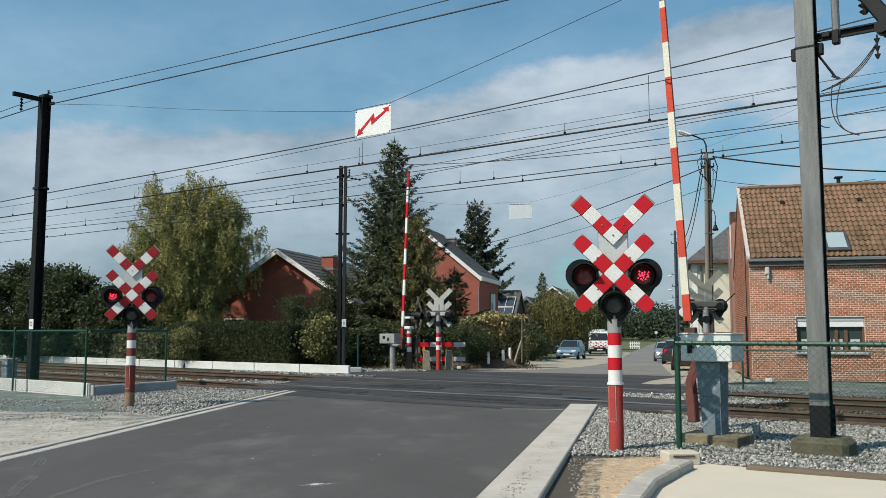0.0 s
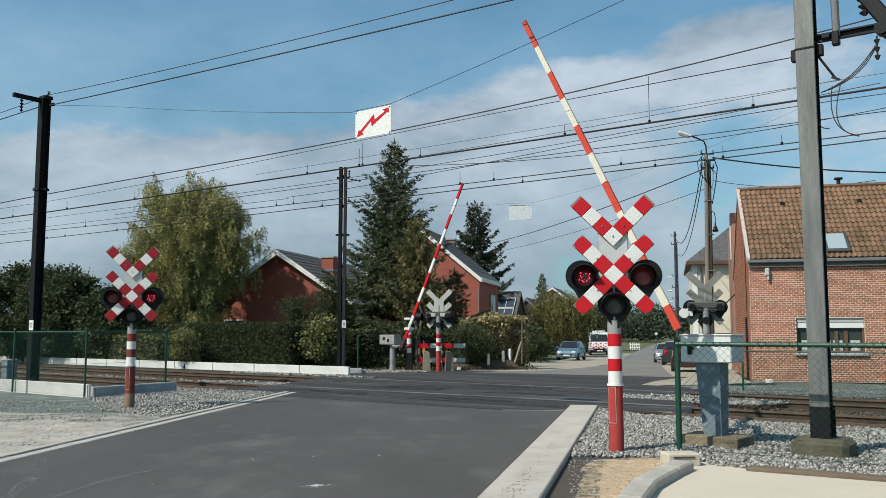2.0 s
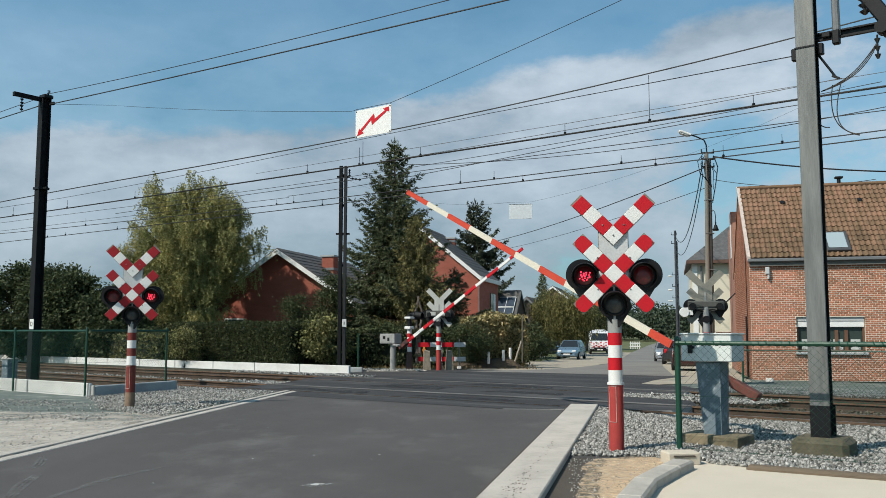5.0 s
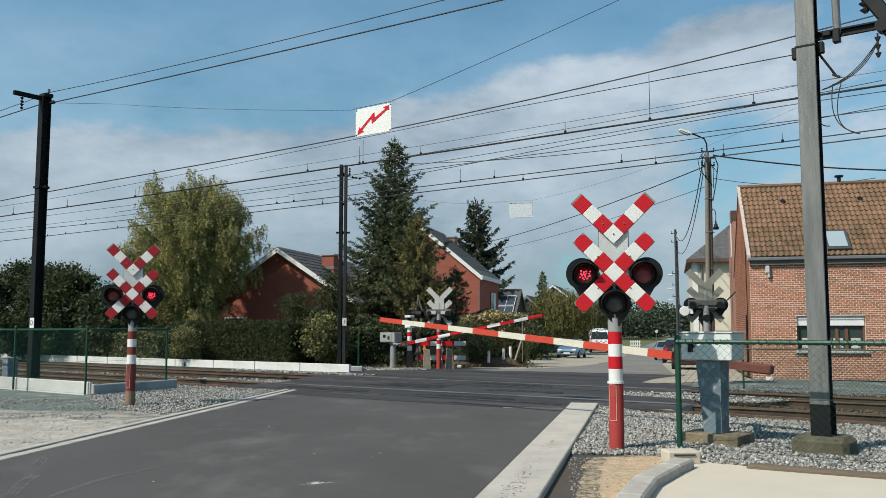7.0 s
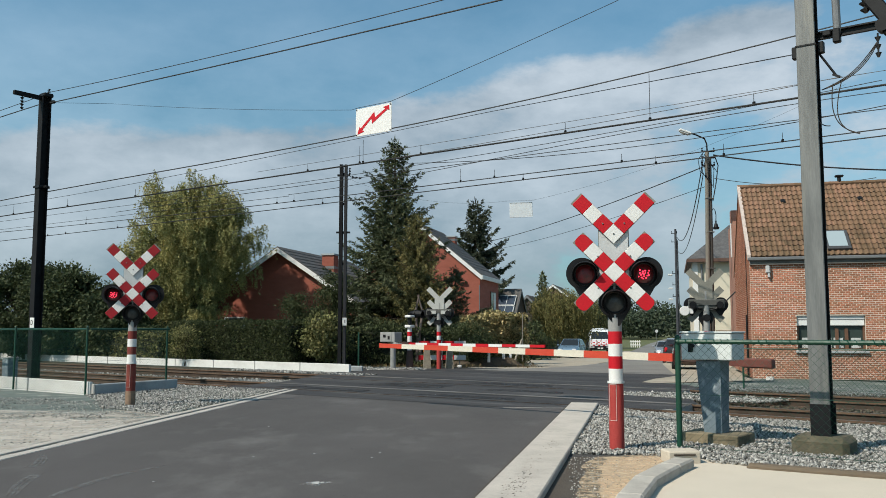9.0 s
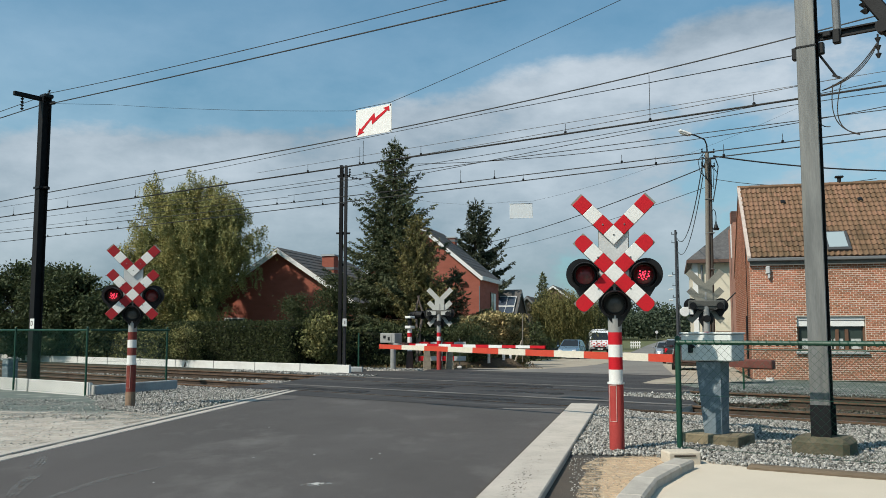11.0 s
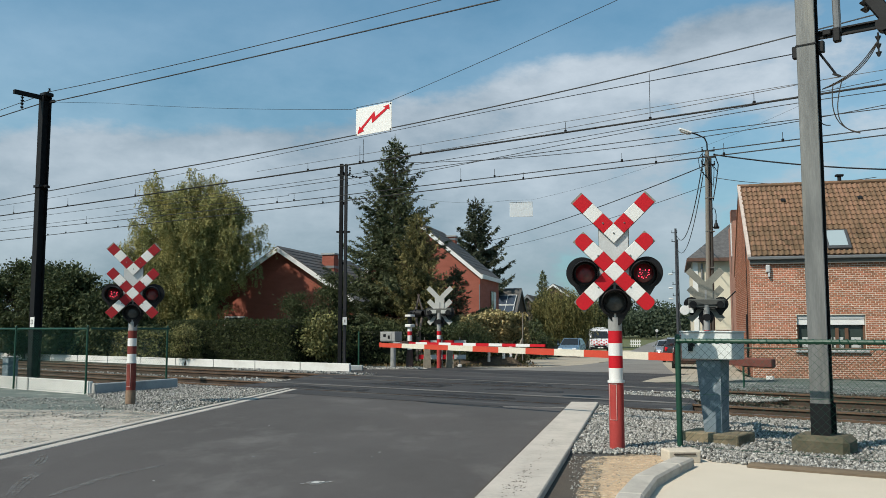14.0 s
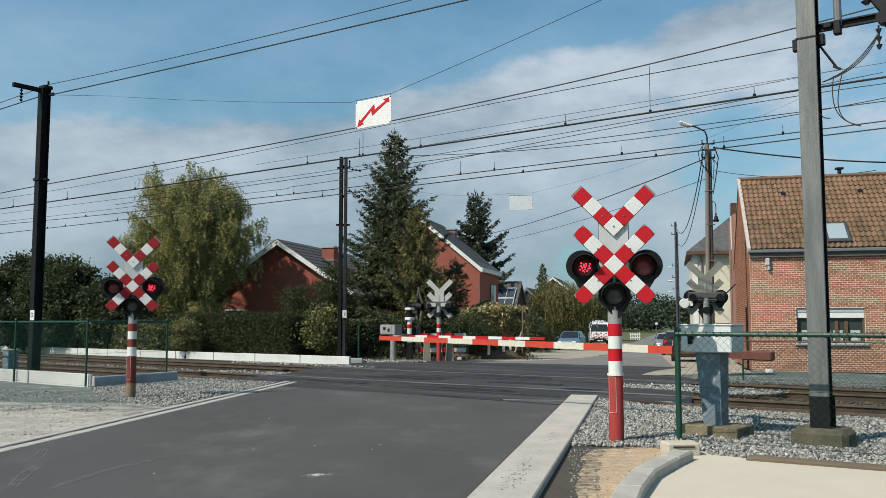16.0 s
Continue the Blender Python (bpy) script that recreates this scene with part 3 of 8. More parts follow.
def build_kerbs():
    # flush double gutter strip on the left, in cast lengths
    L0, L1 = Vector((road_left(-6), -6, 0)), Vector((road_left(20.9), 20.9, 0))
    d = (L1 - L0).normalized()
    w = Vector((-d.y, d.x, 0))
    kerb = thing("kerb", Matrix(), "flush pale concrete gutter strip beside the road", "kerb", kind="structure")
    n = 14
    ln = (L1 - L0).length / n
    me1 = MB().box((ln / 2, 0.08, -0.036), (ln - 0.012, 0.16, 0.09), bev=0.008).mesh("kerb_stone")
    me2 = MB().box((ln / 2, 0.295, -0.030), (ln - 0.012, 0.13, 0.09), bev=0.008).mesh("kerb_stone")
    for me in (me1, me2):
        me.materials.append(M_GUTTER)
    part("gutter_dirt", MB().box(((L1 - L0).length / 2, 0.195, -0.045), ((L1 - L0).length, 0.07, 0.06)), M_TAR, kerb, "dark fill between the gutter stones").matrix_basis = frame_at(L0.x, L0.y, 0, d)
    for i in range(n):
        q = L0 + d * ln * i
        for me in (me1, me2):
            share("kerb_stone", me, kerb, frame_at(q.x, q.y, 0, d))
    # broad raised slab kerb on the right
    R0, R1 = Vector((road_right(-4), -4, 0)), Vector((road_right(16.5), 16.5, 0))
    d = (R1 - R0).normalized()
    kerb = thing("kerb", Matrix(), "broad pale concrete kerb slab with worn edges", "kerb", kind="structure")
    ln = (R1 - R0).length
    part("kerb_slab", MB().box((ln / 2, -0.26, -0.01), (ln, 0.53, 0.13), bev=0.012), M_SLAB, kerb).matrix_basis = frame_at(R0.x, R0.y, 0, d)
    part("slab_groove", MB().box((ln / 2, -0.015, 0.050), (ln, 0.018, 0.012)), M_TAR, kerb).matrix_basis = frame_at(R0.x, R0.y, 0, d)
    rs = np.random.RandomState(41)
    v, f = [], []
    for k in range(150):
        u, w, r = rs.uniform(10.2, 15.5), -0.27 + rs.normal(0, 0.045), rs.uniform(0.003, 0.011)
        u = 12.2 + rs.normal(0, 0.35) if k % 2 else u
        ang = np.linspace(0, 2 * math.pi, 6)[:-1]
        v += [(u + r * 1.6 * math.cos(a) * rs.uniform(0.6, 1.2), w + r * math.sin(a) * rs.uniform(0.6, 1.2), 0.0575) for a in ang]
        f.append(tuple(range(5 * k, 5 * k + 5)))
    part("pit_marks", MB().add(v, f), M_TAR, kerb, fix=False, kind="stuff").matrix_basis = frame_at(R0.x, R0.y, 0, d)
    # low kerb that bends away along the sandy path, with an end block
    kerb = thing("kerb", Matrix(), "low curved concrete edging along a sandy path", "kerb", kind="structure")
    pts = [(0.75, 5.0), (1.1, 6.2), (1.40, 7.2), (1.72, 8.05), (2.14, 8.8), (2.40, 9.22)]
    for a, b in zip(pts, pts[1:]):
        a, b = Vector((*a, 0)), Vector((*b, 0))
        part("kerb_stone", MB().box(((b - a).length / 2, -0.12, 0.02), ((b - a).length - 0.008, 0.22, 0.13), bev=0.02), M_KERBC, kerb).matrix_basis = frame_at(a.x, a.y, 0, b - a)
    blk = part("end_block", MB().box((0, 0, 0.05), (0.36, 0.26, 0.14), bev=0.015), mat("beige_concrete", (0.58, 0.51, 0.41), (0.48, 0.42, 0.34), 3, 0.9, bump=0.2, stain=0.3, stain_col=(0.3, 0.26, 0.2)), kerb)
    blk.matrix_basis = frame_at(2.56, 9.50, 0, (1, 0.1, 0))
    slot = part("drain_slot", MB().box((0, 0, 0), (0.24, 0.03, 0.018), bev=0.006), M_TAR, kerb)
    slot.matrix_basis = frame_at(2.57, 9.372, 0.082, (1, 0.1, 0))


def build_surfaces():
    # left verge: grit, then a pale strip beside the gutter
    sheet("gravel_verge", [(road_left(-6) - 0.33, -6), (road_left(20.9) - 0.33, 20.9), tuple(tp(19.0, 13.3)[:2]), tuple(tp(40, 13.3)[:2]), (-34, 8), (-20, -6)], -0.012, M_DUST,
          "grey grit verge beside the road", "gravel", fine=2.0)
    sheet("pale_grit", [(road_left(2) - 0.36, 2), (road_left(13.6) - 0.36, 13.6), (-6.4, 14.0), (-9, 14.2), (-14, 15.2), (-17, 12), (-12, 2)], -0.006, M_CHALK,
          "pale crushed grit at the roadside", "gravel", rag=0.5, seed=2, fine=0.3)
    sheet("pale_grit", [(road_left(6) - 0.36, 6), (road_left(15.2) - 0.36, 15.2), (-6.6, 15.4), (-9.5, 15.6), (-15, 17.2), (-18, 13), (-14, 6)], -0.002, M_CHALKW,
          "thinly scattered pale grit at the roadside", "gravel", rag=0.5, seed=3, fine=0.3)
    # right: bare earth under all, then sand, tan earth, dark earth and the ballast apron
    sheet("earth_base", [(road_right(-6) + 0.4, -6), (road_right(16.5) + 0.4, 16.5), tuple(tp(7, 13.5)[:2]), tuple(tp(-10, 13.5)[:2]), (12, -6)], -0.022, M_TAR, "dark earth under the verge", "earth", fine=3.0)
    sheet("sand_path", [(-1.0, -4), (0.80, 4.8), (1.45, 7.1), (2.2, 8.6), (2.75, 9.75), (3.3, 9.35), (4.3, 8.55), (7, 7.0), (9, -4)], -0.010, M_SAND, "smooth pale sandy path", "path", rag=0.05, seed=4)
    sheet("dark_earth", [(road_right(5) + 0.5, 5), (road_right(10.4) + 0.52, 10.4), (1.95, 10.15), (1.55, 9.2), (1.3, 8.1), (1.1, 6.4), (0.8, 5)], -0.016, M_TAR, "damp dark earth beside the kerb", "earth", rag=0.03, seed=7, fine=0.25)
    sheet("tan_earth", [(1.05, 6.2), (1.42, 8.0), (1.60, 9.1), (1.80, 9.75), (2.4, 10.0), (2.48, 9.5), (1.93, 8.3), (1.42, 7.0), (1.1, 6.1)], -0.011, M_EARTH, "bare tan earth with grit", "earth", rag=0.10, seed=8, fine=0.12)
    sheet("tan_earth", [(0.92, 6.0), (1.26, 8.0), (1.44, 9.2), (1.70, 9.85), (2.45, 10.1), (2.5, 9.5), (1.95, 8.3), (1.45, 7.0), (1.1, 6.0)], -0.007, M_EARTHW, "thin tan earth spread over the dark verge", "earth", rag=0.08, seed=18, fine=0.12)
    sheet("ballast_apron", [(road_right(9.9) + 0.5, 9.9), (road_right(16.5) + 0.55, 16.5), tuple(tp(6, 13.6)[:2]), tuple(tp(-8, 13.6)[:2]), tuple(tp(-8, 8.9)[:2]), tuple(tp(3.2, 9.2)[:2]), (2.75, 9.75), (2.0, 9.9)],
          -0.014, M_BALLAST, "bed under the crushed stone, coloured dark for the shaded gaps", "gravel", rag=0.1, seed=9)
    sheet("gravel_pad", [(-2.75, 30.9), (-0.7, 31.15), (-0.6, 31.9), (-1.4, 32.4), (-2.7, 32.2)], 0.010, M_CHALK, "pale gravel pad under the far barrier machine", "gravel", rag=0.12, seed=12, fine=0.2)
    # half-buried old sleeper that holds back the sand
    e = thing("timber_edging", frame_at(3.15, 9.12, 0, (1.0, -0.60, 0)), "weathered half-buried timber edging the sand", "edging")
    part("timber", MB().box((1.6, 0, 0.0), (3.2, 0.16, 0.07), bev=0.025), M_OLDWOOD, e)


def stones(name, outline, count, size, seed, label, base=0.0, material=None):
    """Loose crushed stones scattered over a patch: one mass that nobody could count."""
    rs = np.random.RandomState(seed)
    poly = np.array(outline)
    lo, hi = poly.min(0), poly.max(0)
    pts = np.zeros((0, 2))
    while len(pts) < count:
        q = rs.uniform(lo, hi, (count * 2, 2))
        inside = np.zeros(len(q), bool)
        for (x1, y1), (x2, y2) in zip(poly, np.roll(poly, -1, 0)):
            hit = ((y1 > q[:, 1]) != (y2 > q[:, 1])) & (q[:, 0] < (x2 - x1) * (q[:, 1] - y1) / (y2 - y1 + 1e-12) + x1)
            inside ^= hit
        pts = np.vstack([pts, q[inside]])
    pts = pts[:count]
    form = np.array([(1, 0, 0), (-1, 0, 0), (0, 1, 0), (0, -1, 0), (0, 0, 1), (0, 0, -1)]) * 1.12
    tri = np.array([(0, 2, 4), (2, 1, 4), (1, 3, 4), (3, 0, 4), (2, 0, 5), (1, 2, 5), (3, 1, 5), (0, 3, 5)])
    nv = len(form)
    v = form[None] * (1 + rs.uniform(-0.32, 0.32, (count, nv, 1)))
    v = v * (size * rs.uniform(0.55, 1.25, (count, 1, 1))) * rs.uniform(0.6, 1.2, (count, 1, 3)) * 0.5
    q = rs.normal(size=(count, 4))
    q /= np.linalg.norm(q, axis=1, keepdims=True)
    w, x, y, z = q.T
    R = np.stack([1 - 2 * (y * y + z * z), 2 * (x * y - z * w), 2 * (x * z + y * w), 2 * (x * y + z * w), 1 - 2 * (x * x + z * z), 2 * (y * z - x * w),
                  2 * (x * z - y * w), 2 * (y * z + x * w), 1 - 2 * (x * x + y * y)], 1).reshape(-1, 3, 3)
    v = np.einsum("nij,nkj->nki", R, v)
    zz = base + rs.uniform(-0.25, 0.45, count) * size
    v += np.concatenate([pts, zz[:, None]], 1)[:, None]
    f = (tri[None] + nv * np.arange(count)[:, None, None]).reshape(-1, 3)
    ob = raw(name, v.reshape(-1, 3), f, material or M_STONE)
    return tagged(ob, label, "gravel", kind="stuff")


def rail_profile():
    """Half outline of a flat-bottomed rail: offset from its axis and height under the head."""
    half = [(0.036, 0.0), (0.036, -0.028), (0.009, -0.045), (0.009, -0.130), (0.062, -0.145), (0.062, -0.158)]
    return half + [(-x, z) for x, z in reversed(half)]


def build_tracks():
    s0, s1 = -14.0, 75.0
    sheet("track_bed", [tuple(tp(s0, 13.5)[:2]), tuple(tp(s0, 21.2)[:2]), tuple(tp(s1, 21.2)[:2]), tuple(tp(s1, 13.5)[:2])], -0.145, M_RUSTBED, "rust-stained ballast bed under the rails", "track bed", fine=6.0)
    # sloping shoulders of the bed, the verge beyond, and the cast edges of the crossing
    for a, za, b, zb, mt in ((13.25, -0.013, 13.75, -0.15, M_BALLAST), (21.25, -0.15, 21.6, -0.013, M_RUSTBED)):
        raw("bed_shoulder", [tp(s0, a, za), tp(s1, a, za), tp(s1, b, zb), tp(s0, b, zb)], [(0, 1, 2, 3)], mt, None, "stony shoulder of the track bed", "structure")
    sheet("far_verge", [tuple(tp(s0, 21.55)[:2]), tuple(tp(s1, 21.55)[:2]), tuple(tp(s1, 27)[:2]), tuple(tp(s0, 27)[:2])], -0.013, M_DUST, "gritty verge beyond the tracks", "gravel", fine=6.0)
    for a, b in (((17.0, 13.5), (17.7, 16.6)), ((17.7, 16.6), (20.4, 21.6)), *zip(PANEL_END, PANEL_END[1:])):
        q0, q1 = tp(*a), tp(*b)
        raw("crossing_edge", [q0 + Vector((0, 0, 0.006)), q1 + Vector((0, 0, 0.006)), q1 + Vector((0, 0, -0.16)), q0 + Vector((0, 0, -0.16))], [(0, 1, 2, 3)], M_CONC, None, "cast concrete edge of the crossing", "structure")
    prof = rail_profile()
    for k, p in enumerate(RAILS):
        rail = thing("rail", Matrix(), "rusty steel rail with a worn bright head", "rail", "rails of the two tracks")
        v, f = [], []
        ss = [s0, 3.0, 6.6, 17.7, 21.0, s1]
        for s in ss:
            lift = 0.012
            for o, z in prof:
                v.append(tp(s, p + o, z + lift))
        m = len(prof)
        for i in range(len(ss) - 1):
            f += [(i * m + j, i * m + (j + 1) % m, (i + 1) * m + (j + 1) % m, (i + 1) * m + j) for j in range(m)]
        part("rail_body", MB().add(v, f), M_RAILWEB, rail, "dark web and foot of the rail, shade under the head painted in")
        end = 6.0 if k < 2 else 7.5
        for u0, u1 in ((s0, end), (17.6, s1)):
            hv = [tp(u, p + o, z + 0.012) for u in (u0, u1) for o, z in ((-0.0385, 0.002), (0.0385, 0.002), (0.0385, -0.034), (-0.0385, -0.034))]
            part("rail_head", MB().add(hv, [(0, 1, 5, 4), (1, 2, 6, 5), (2, 3, 7, 6), (3, 0, 4, 7), (3, 2, 1, 0), (4, 5, 6, 7)]), M_RAIL, rail, "rust-brown head of the rail")
        wd = (0.03, 0.085, 0.03, 0.05)[k]
        hv = [tp(u, p + o, z) for u in (end, 17.6) for o, z in ((-wd, 0.019), (wd, 0.019), (wd, 0.0), (-wd, 0.0))]
        part("worn_strip", MB().add(hv, [(0, 1, 5, 4), (1, 2, 6, 5), (2, 3, 7, 6), (3, 0, 4, 7), (3, 2, 1, 0), (4, 5, 6, 7)]), M_STRIP if k % 2 else M_PANEL, rail, "rail head and panel edge worn grey by traffic")
        v2, f2 = [], []
        for i, s in enumerate(ss):
            lift = 0.012
            v2 += [tp(s, p - 0.0375, lift + 0.0035), tp(s, p + 0.0375, lift + 0.0035)]
        f2 = [(2 * i, 2 * i + 2, 2 * i + 3, 2 * i + 1) for i in range(len(ss) - 1)]
        part("running_surface", MB().add(v2, f2), M_RAILTOP, rail, "polished running surface")
        # flangeway beside the rail where the road crosses
        g = p + (0.125 if k % 2 == 0 else -0.125)
        part("flangeway", MB().add([tp(end, g - 0.03, 0.010), tp(17.6, g - 0.03, 0.010), tp(17.6, g + 0.03, 0.010), tp(end, g + 0.03, 0.010)], [(0, 1, 2, 3)]), M_BLACK, rail)
    # sleepers, both tracks, outside the crossing
    me = MB().box((0, 0, -0.192), (0.24, 2.5, 0.10), bev=0.02).mesh("sleeper")
    me.materials.append(M_SLEEPERC)
    chair = MB()
    chair.box((0, 0, -0.134), (0.16, 0.30, 0.024), bev=0.006)
    cm = chair.mesh("rail_fastening")
    cm.materials.append(M_RAIL)
    for pc in (15.39, 19.27):
        s = s0
        while s < 50:
            if not 6.2 < s < 18.0:
                q = tp(s, pc)
                sl = share("sleeper", me, None, frame_at(q.x, q.y, 0, AL))
                tagged(sl, "weathered sleeper under the rails", "sleeper", "sleepers of the track")
                for o in (-0.72, 0.72):
                    share("rail_fastening", cm, sl, Matrix.Translation((0, o, 0)))
            s += 0.62


def build_stones():
    near = [(road_right(10.0) + 0.55, 10.1), (road_right(16.4) + 0.56, 16.4), tuple(tp(6.2, 14.2)[:2]), tuple(tp(0.5, 14.2)[:2]), tuple(tp(0.2, 9.25)[:2]), tuple(tp(3.3, 9.3)[:2]), (2.9, 9.85), (2.0, 10.0)]
    stones("ballast_stones", near, 40000, 0.036, 11, "loose pale crushed stones round the signal post")
    left = [(road_left(14.6) - 0.5, 14.6), (road_left(20.6) - 0.42, 20.6), tuple(tp(19.4, 14.1)[:2]), tuple(tp(18.6, 11.2)[:2]), (-6.9, 17.4), (-6.3, 16.0)]
    stones("ballast_stones", left, 11000, 0.037, 12, "loose pale crushed stones beside the gutter")
    lv = [(road_left(9) - 0.6, 9), (road_left(15) - 0.5, 15), (-7, 17.5), (-12, 19.8), (-12, 10)]
    stones("loose_grit", lv, 7000, 0.026, 13, "scattered grit on the verge", base=-0.012)
    for k, (cx, cy, w, n) in enumerate(((-7.6, 17.2, 1.3, 420), (-9.2, 17.9, 1.5, 380), (-6.4, 14.6, 0.9, 260), (-8.4, 13.2, 1.6, 420), (-10.6, 14.4, 1.7, 320), (-6.9, 11.6, 0.9, 260))):
        stones("loose_grit", [(cx - w, cy - 0.35), (cx + w, cy - 0.5), (cx + w * 0.8, cy + 0.35), (cx - w * 0.6, cy + 0.5)], n // 2, 0.034, 130 + k, "handful of larger stones on the verge", base=-0.005)
    stones("ballast_stones", [tuple(tp(18.0, 16.5)[:2]), tuple(tp(17.6, 18.0)[:2]), tuple(tp(44, 18.0)[:2]), tuple(tp(44, 16.5)[:2])], 3000, 0.065, 14, "rust-stained ballast between the two tracks", -0.13, M_STONER)
    stones("ballast_stones", [tuple(tp(9.6, 17.4)[:2]), tuple(tp(8.5, 18.2)[:2]), tuple(tp(-4, 18.1)[:2]), tuple(tp(-4, 16.6)[:2]), tuple(tp(6.6, 16.6)[:2])], 2600, 0.065, 15, "rust-stained ballast between the two tracks", -0.13, M_STONER)
    stones("ballast_stones", [tuple(tp(8.35, 17.75)[:2]), tuple(tp(8.55, 18.55)[:2]), tuple(tp(7.4, 19.05)[:2]), tuple(tp(4.8, 18.7)[:2]), tuple(tp(5.2, 17.45)[:2]), tuple(tp(6.6, 17.45)[:2])], 2600, 0.05, 151, "pale ballast beside the crossing", -0.01)
    stones("ballast_stones", [tuple(tp(18.0, 16.7)[:2]), tuple(tp(17.8, 18.0)[:2]), tuple(tp(21, 17.9)[:2]), tuple(tp(22, 17.0)[:2])], 700, 0.06, 152, "pale ballast beside the crossing", -0.07)
    stones("ballast_stones", [tuple(tp(7.35, 21.2)[:2]), tuple(tp(8.0, 22.1)[:2]), tuple(tp(7.4, 23.2)[:2]), tuple(tp(-4, 23.0)[:2]), tuple(tp(-4, 20.8)[:2]), tuple(tp(7.3, 20.8)[:2])], 7000, 0.042, 16, "grey ballast shoulder before the far fence", -0.02, M_STONEG)
    stones("ballast_stones", [tuple(tp(18.2, 20.3)[:2]), tuple(tp(17.9, 21.0)[:2]), tuple(tp(24.5, 21.2)[:2]), tuple(tp(24.5, 20.5)[:2])], 900, 0.065, 17, "ballast shoulder before the low wall")
    stones("ballast_stones", [tuple(tp(21.0, 23.4)[:2]), tuple(tp(23.4, 23.4)[:2]), tuple(tp(23.2, 24.9)[:2]), tuple(tp(21.2, 24.9)[:2])], 700, 0.06, 18, "stones round the far barrier machine")
    stones("ballast_stones", [(-2.7, 30.95), (-0.75, 31.2), (-0.7, 31.85), (-1.4, 32.3), (-2.6, 32.1)], 900, 0.06, 20, "pale stones under the far barrier machine", 0.012)
    stones("ballast_stones", [tuple(tp(18.4, 16.75)[:2]), tuple(tp(18.4, 17.95)[:2]), tuple(tp(38, 17.7)[:2]), tuple(tp(38, 17.0)[:2])], 1500, 0.05, 21, "pale stones strewn between the two tracks", -0.10)
    for k, pc in enumerate((15.39, 19.27)):
        stones("track_ballast", [tuple(tp(18.2, pc - 1.2)[:2]), tuple(tp(18.2, pc + 1.2)[:2]), tuple(tp(46, pc + 1.2)[:2]), tuple(tp(46, pc - 1.2)[:2])], 3000, 0.055, 61 + k, "rust-stained ballast between the rails", -0.155, M_STONER)
        stones("track_ballast", [tuple(tp(6.2, pc - 1.2)[:2]), tuple(tp(6.2, pc + 1.2)[:2]), tuple(tp(-5, pc + 1.2)[:2]), tuple(tp(-5, pc - 1.2)[:2])], 700, 0.05, 71 + k, "rust-stained ballast between the rails", -0.155, M_STONER)
    stones("loose_grit", [(1.15, 7.0), (1.5, 9.0), (1.75, 9.75), (2.5, 9.9), (2.2, 9.0), (1.5, 7.2)], 420, 0.012, 19, "grit on the bare earth", -0.01, M_STONE)
    stones("loose_grit", [(0.85, 6.0), (1.15, 8.0), (1.40, 9.9), (1.80, 9.9), (1.45, 8.0), (1.10, 6.0)], 420, 0.018, 191, "pale grit on the dark earth", -0.014, M_STONE)


def build_low_walls():
    # white retaining boards on the far side of the tracks
    w = thing("low_wall_far", Matrix(), "low white concrete board wall along the track", "low wall", kind="structure")
    s = 20.0
    while s < 42:
        ob = part("wall_board", MB().box((1.16, 0, 0.09), (2.30, 0.08, 0.36), bev=0.012), M_CONCW, w)
        q = tp(s, 21.85)
        ob.matrix_basis = frame_at(q.x, q.y, 0, AL)
        post = part("wall_post", MB().box((0, 0, 0.09), (0.055, 0.10, 0.365), bev=0.006), M_CONCW, w)
        post.matrix_basis = frame_at(q.x, q.y, 0, AL)
        s += 2.36
    # near side, under the left fence
    w = thing("low_wall_near", Matrix(), "low white concrete boards under the wire fence", "low wall", kind="structure")
    for k in range(6):
        q = tp(17.55 + 2.62 * k, 10.85)
        part("wall_board", MB().box((1.29, 0, 0.11), (2.56, 0.08, 0.34), bev=0.012), M_CONCW, w).matrix_basis = frame_at(q.x, q.y, 0, AL)
    b = thing("concrete_block", frame_at(-7.70, 19.2, 0, (1.15, 2.2, 0)), "grey concrete retaining block ending the fence", "concrete block")
    part("block", MB().box((1.22, 0, 0.05), (2.45, 0.16, 0.34), bev=0.015), M_CONCG, b)
    part("end_face", MB().box((-0.04, 0, 0.06), (0.05, 0.18, 0.35), bev=0.015), M_CONC, b)
    c = thing("cable_box", frame_at(-11.45, 23.0, 0, AL), "small grey cable box beside the fence", "cable box")
    part("body", MB().box((0, 0, 0.34), (0.30, 0.28, 0.68), bev=0.015), M_CABP, c)
    part("lid", MB().box((0, 0, 0.69), (0.33, 0.31, 0.03), bev=0.012), M_GREYP, c)


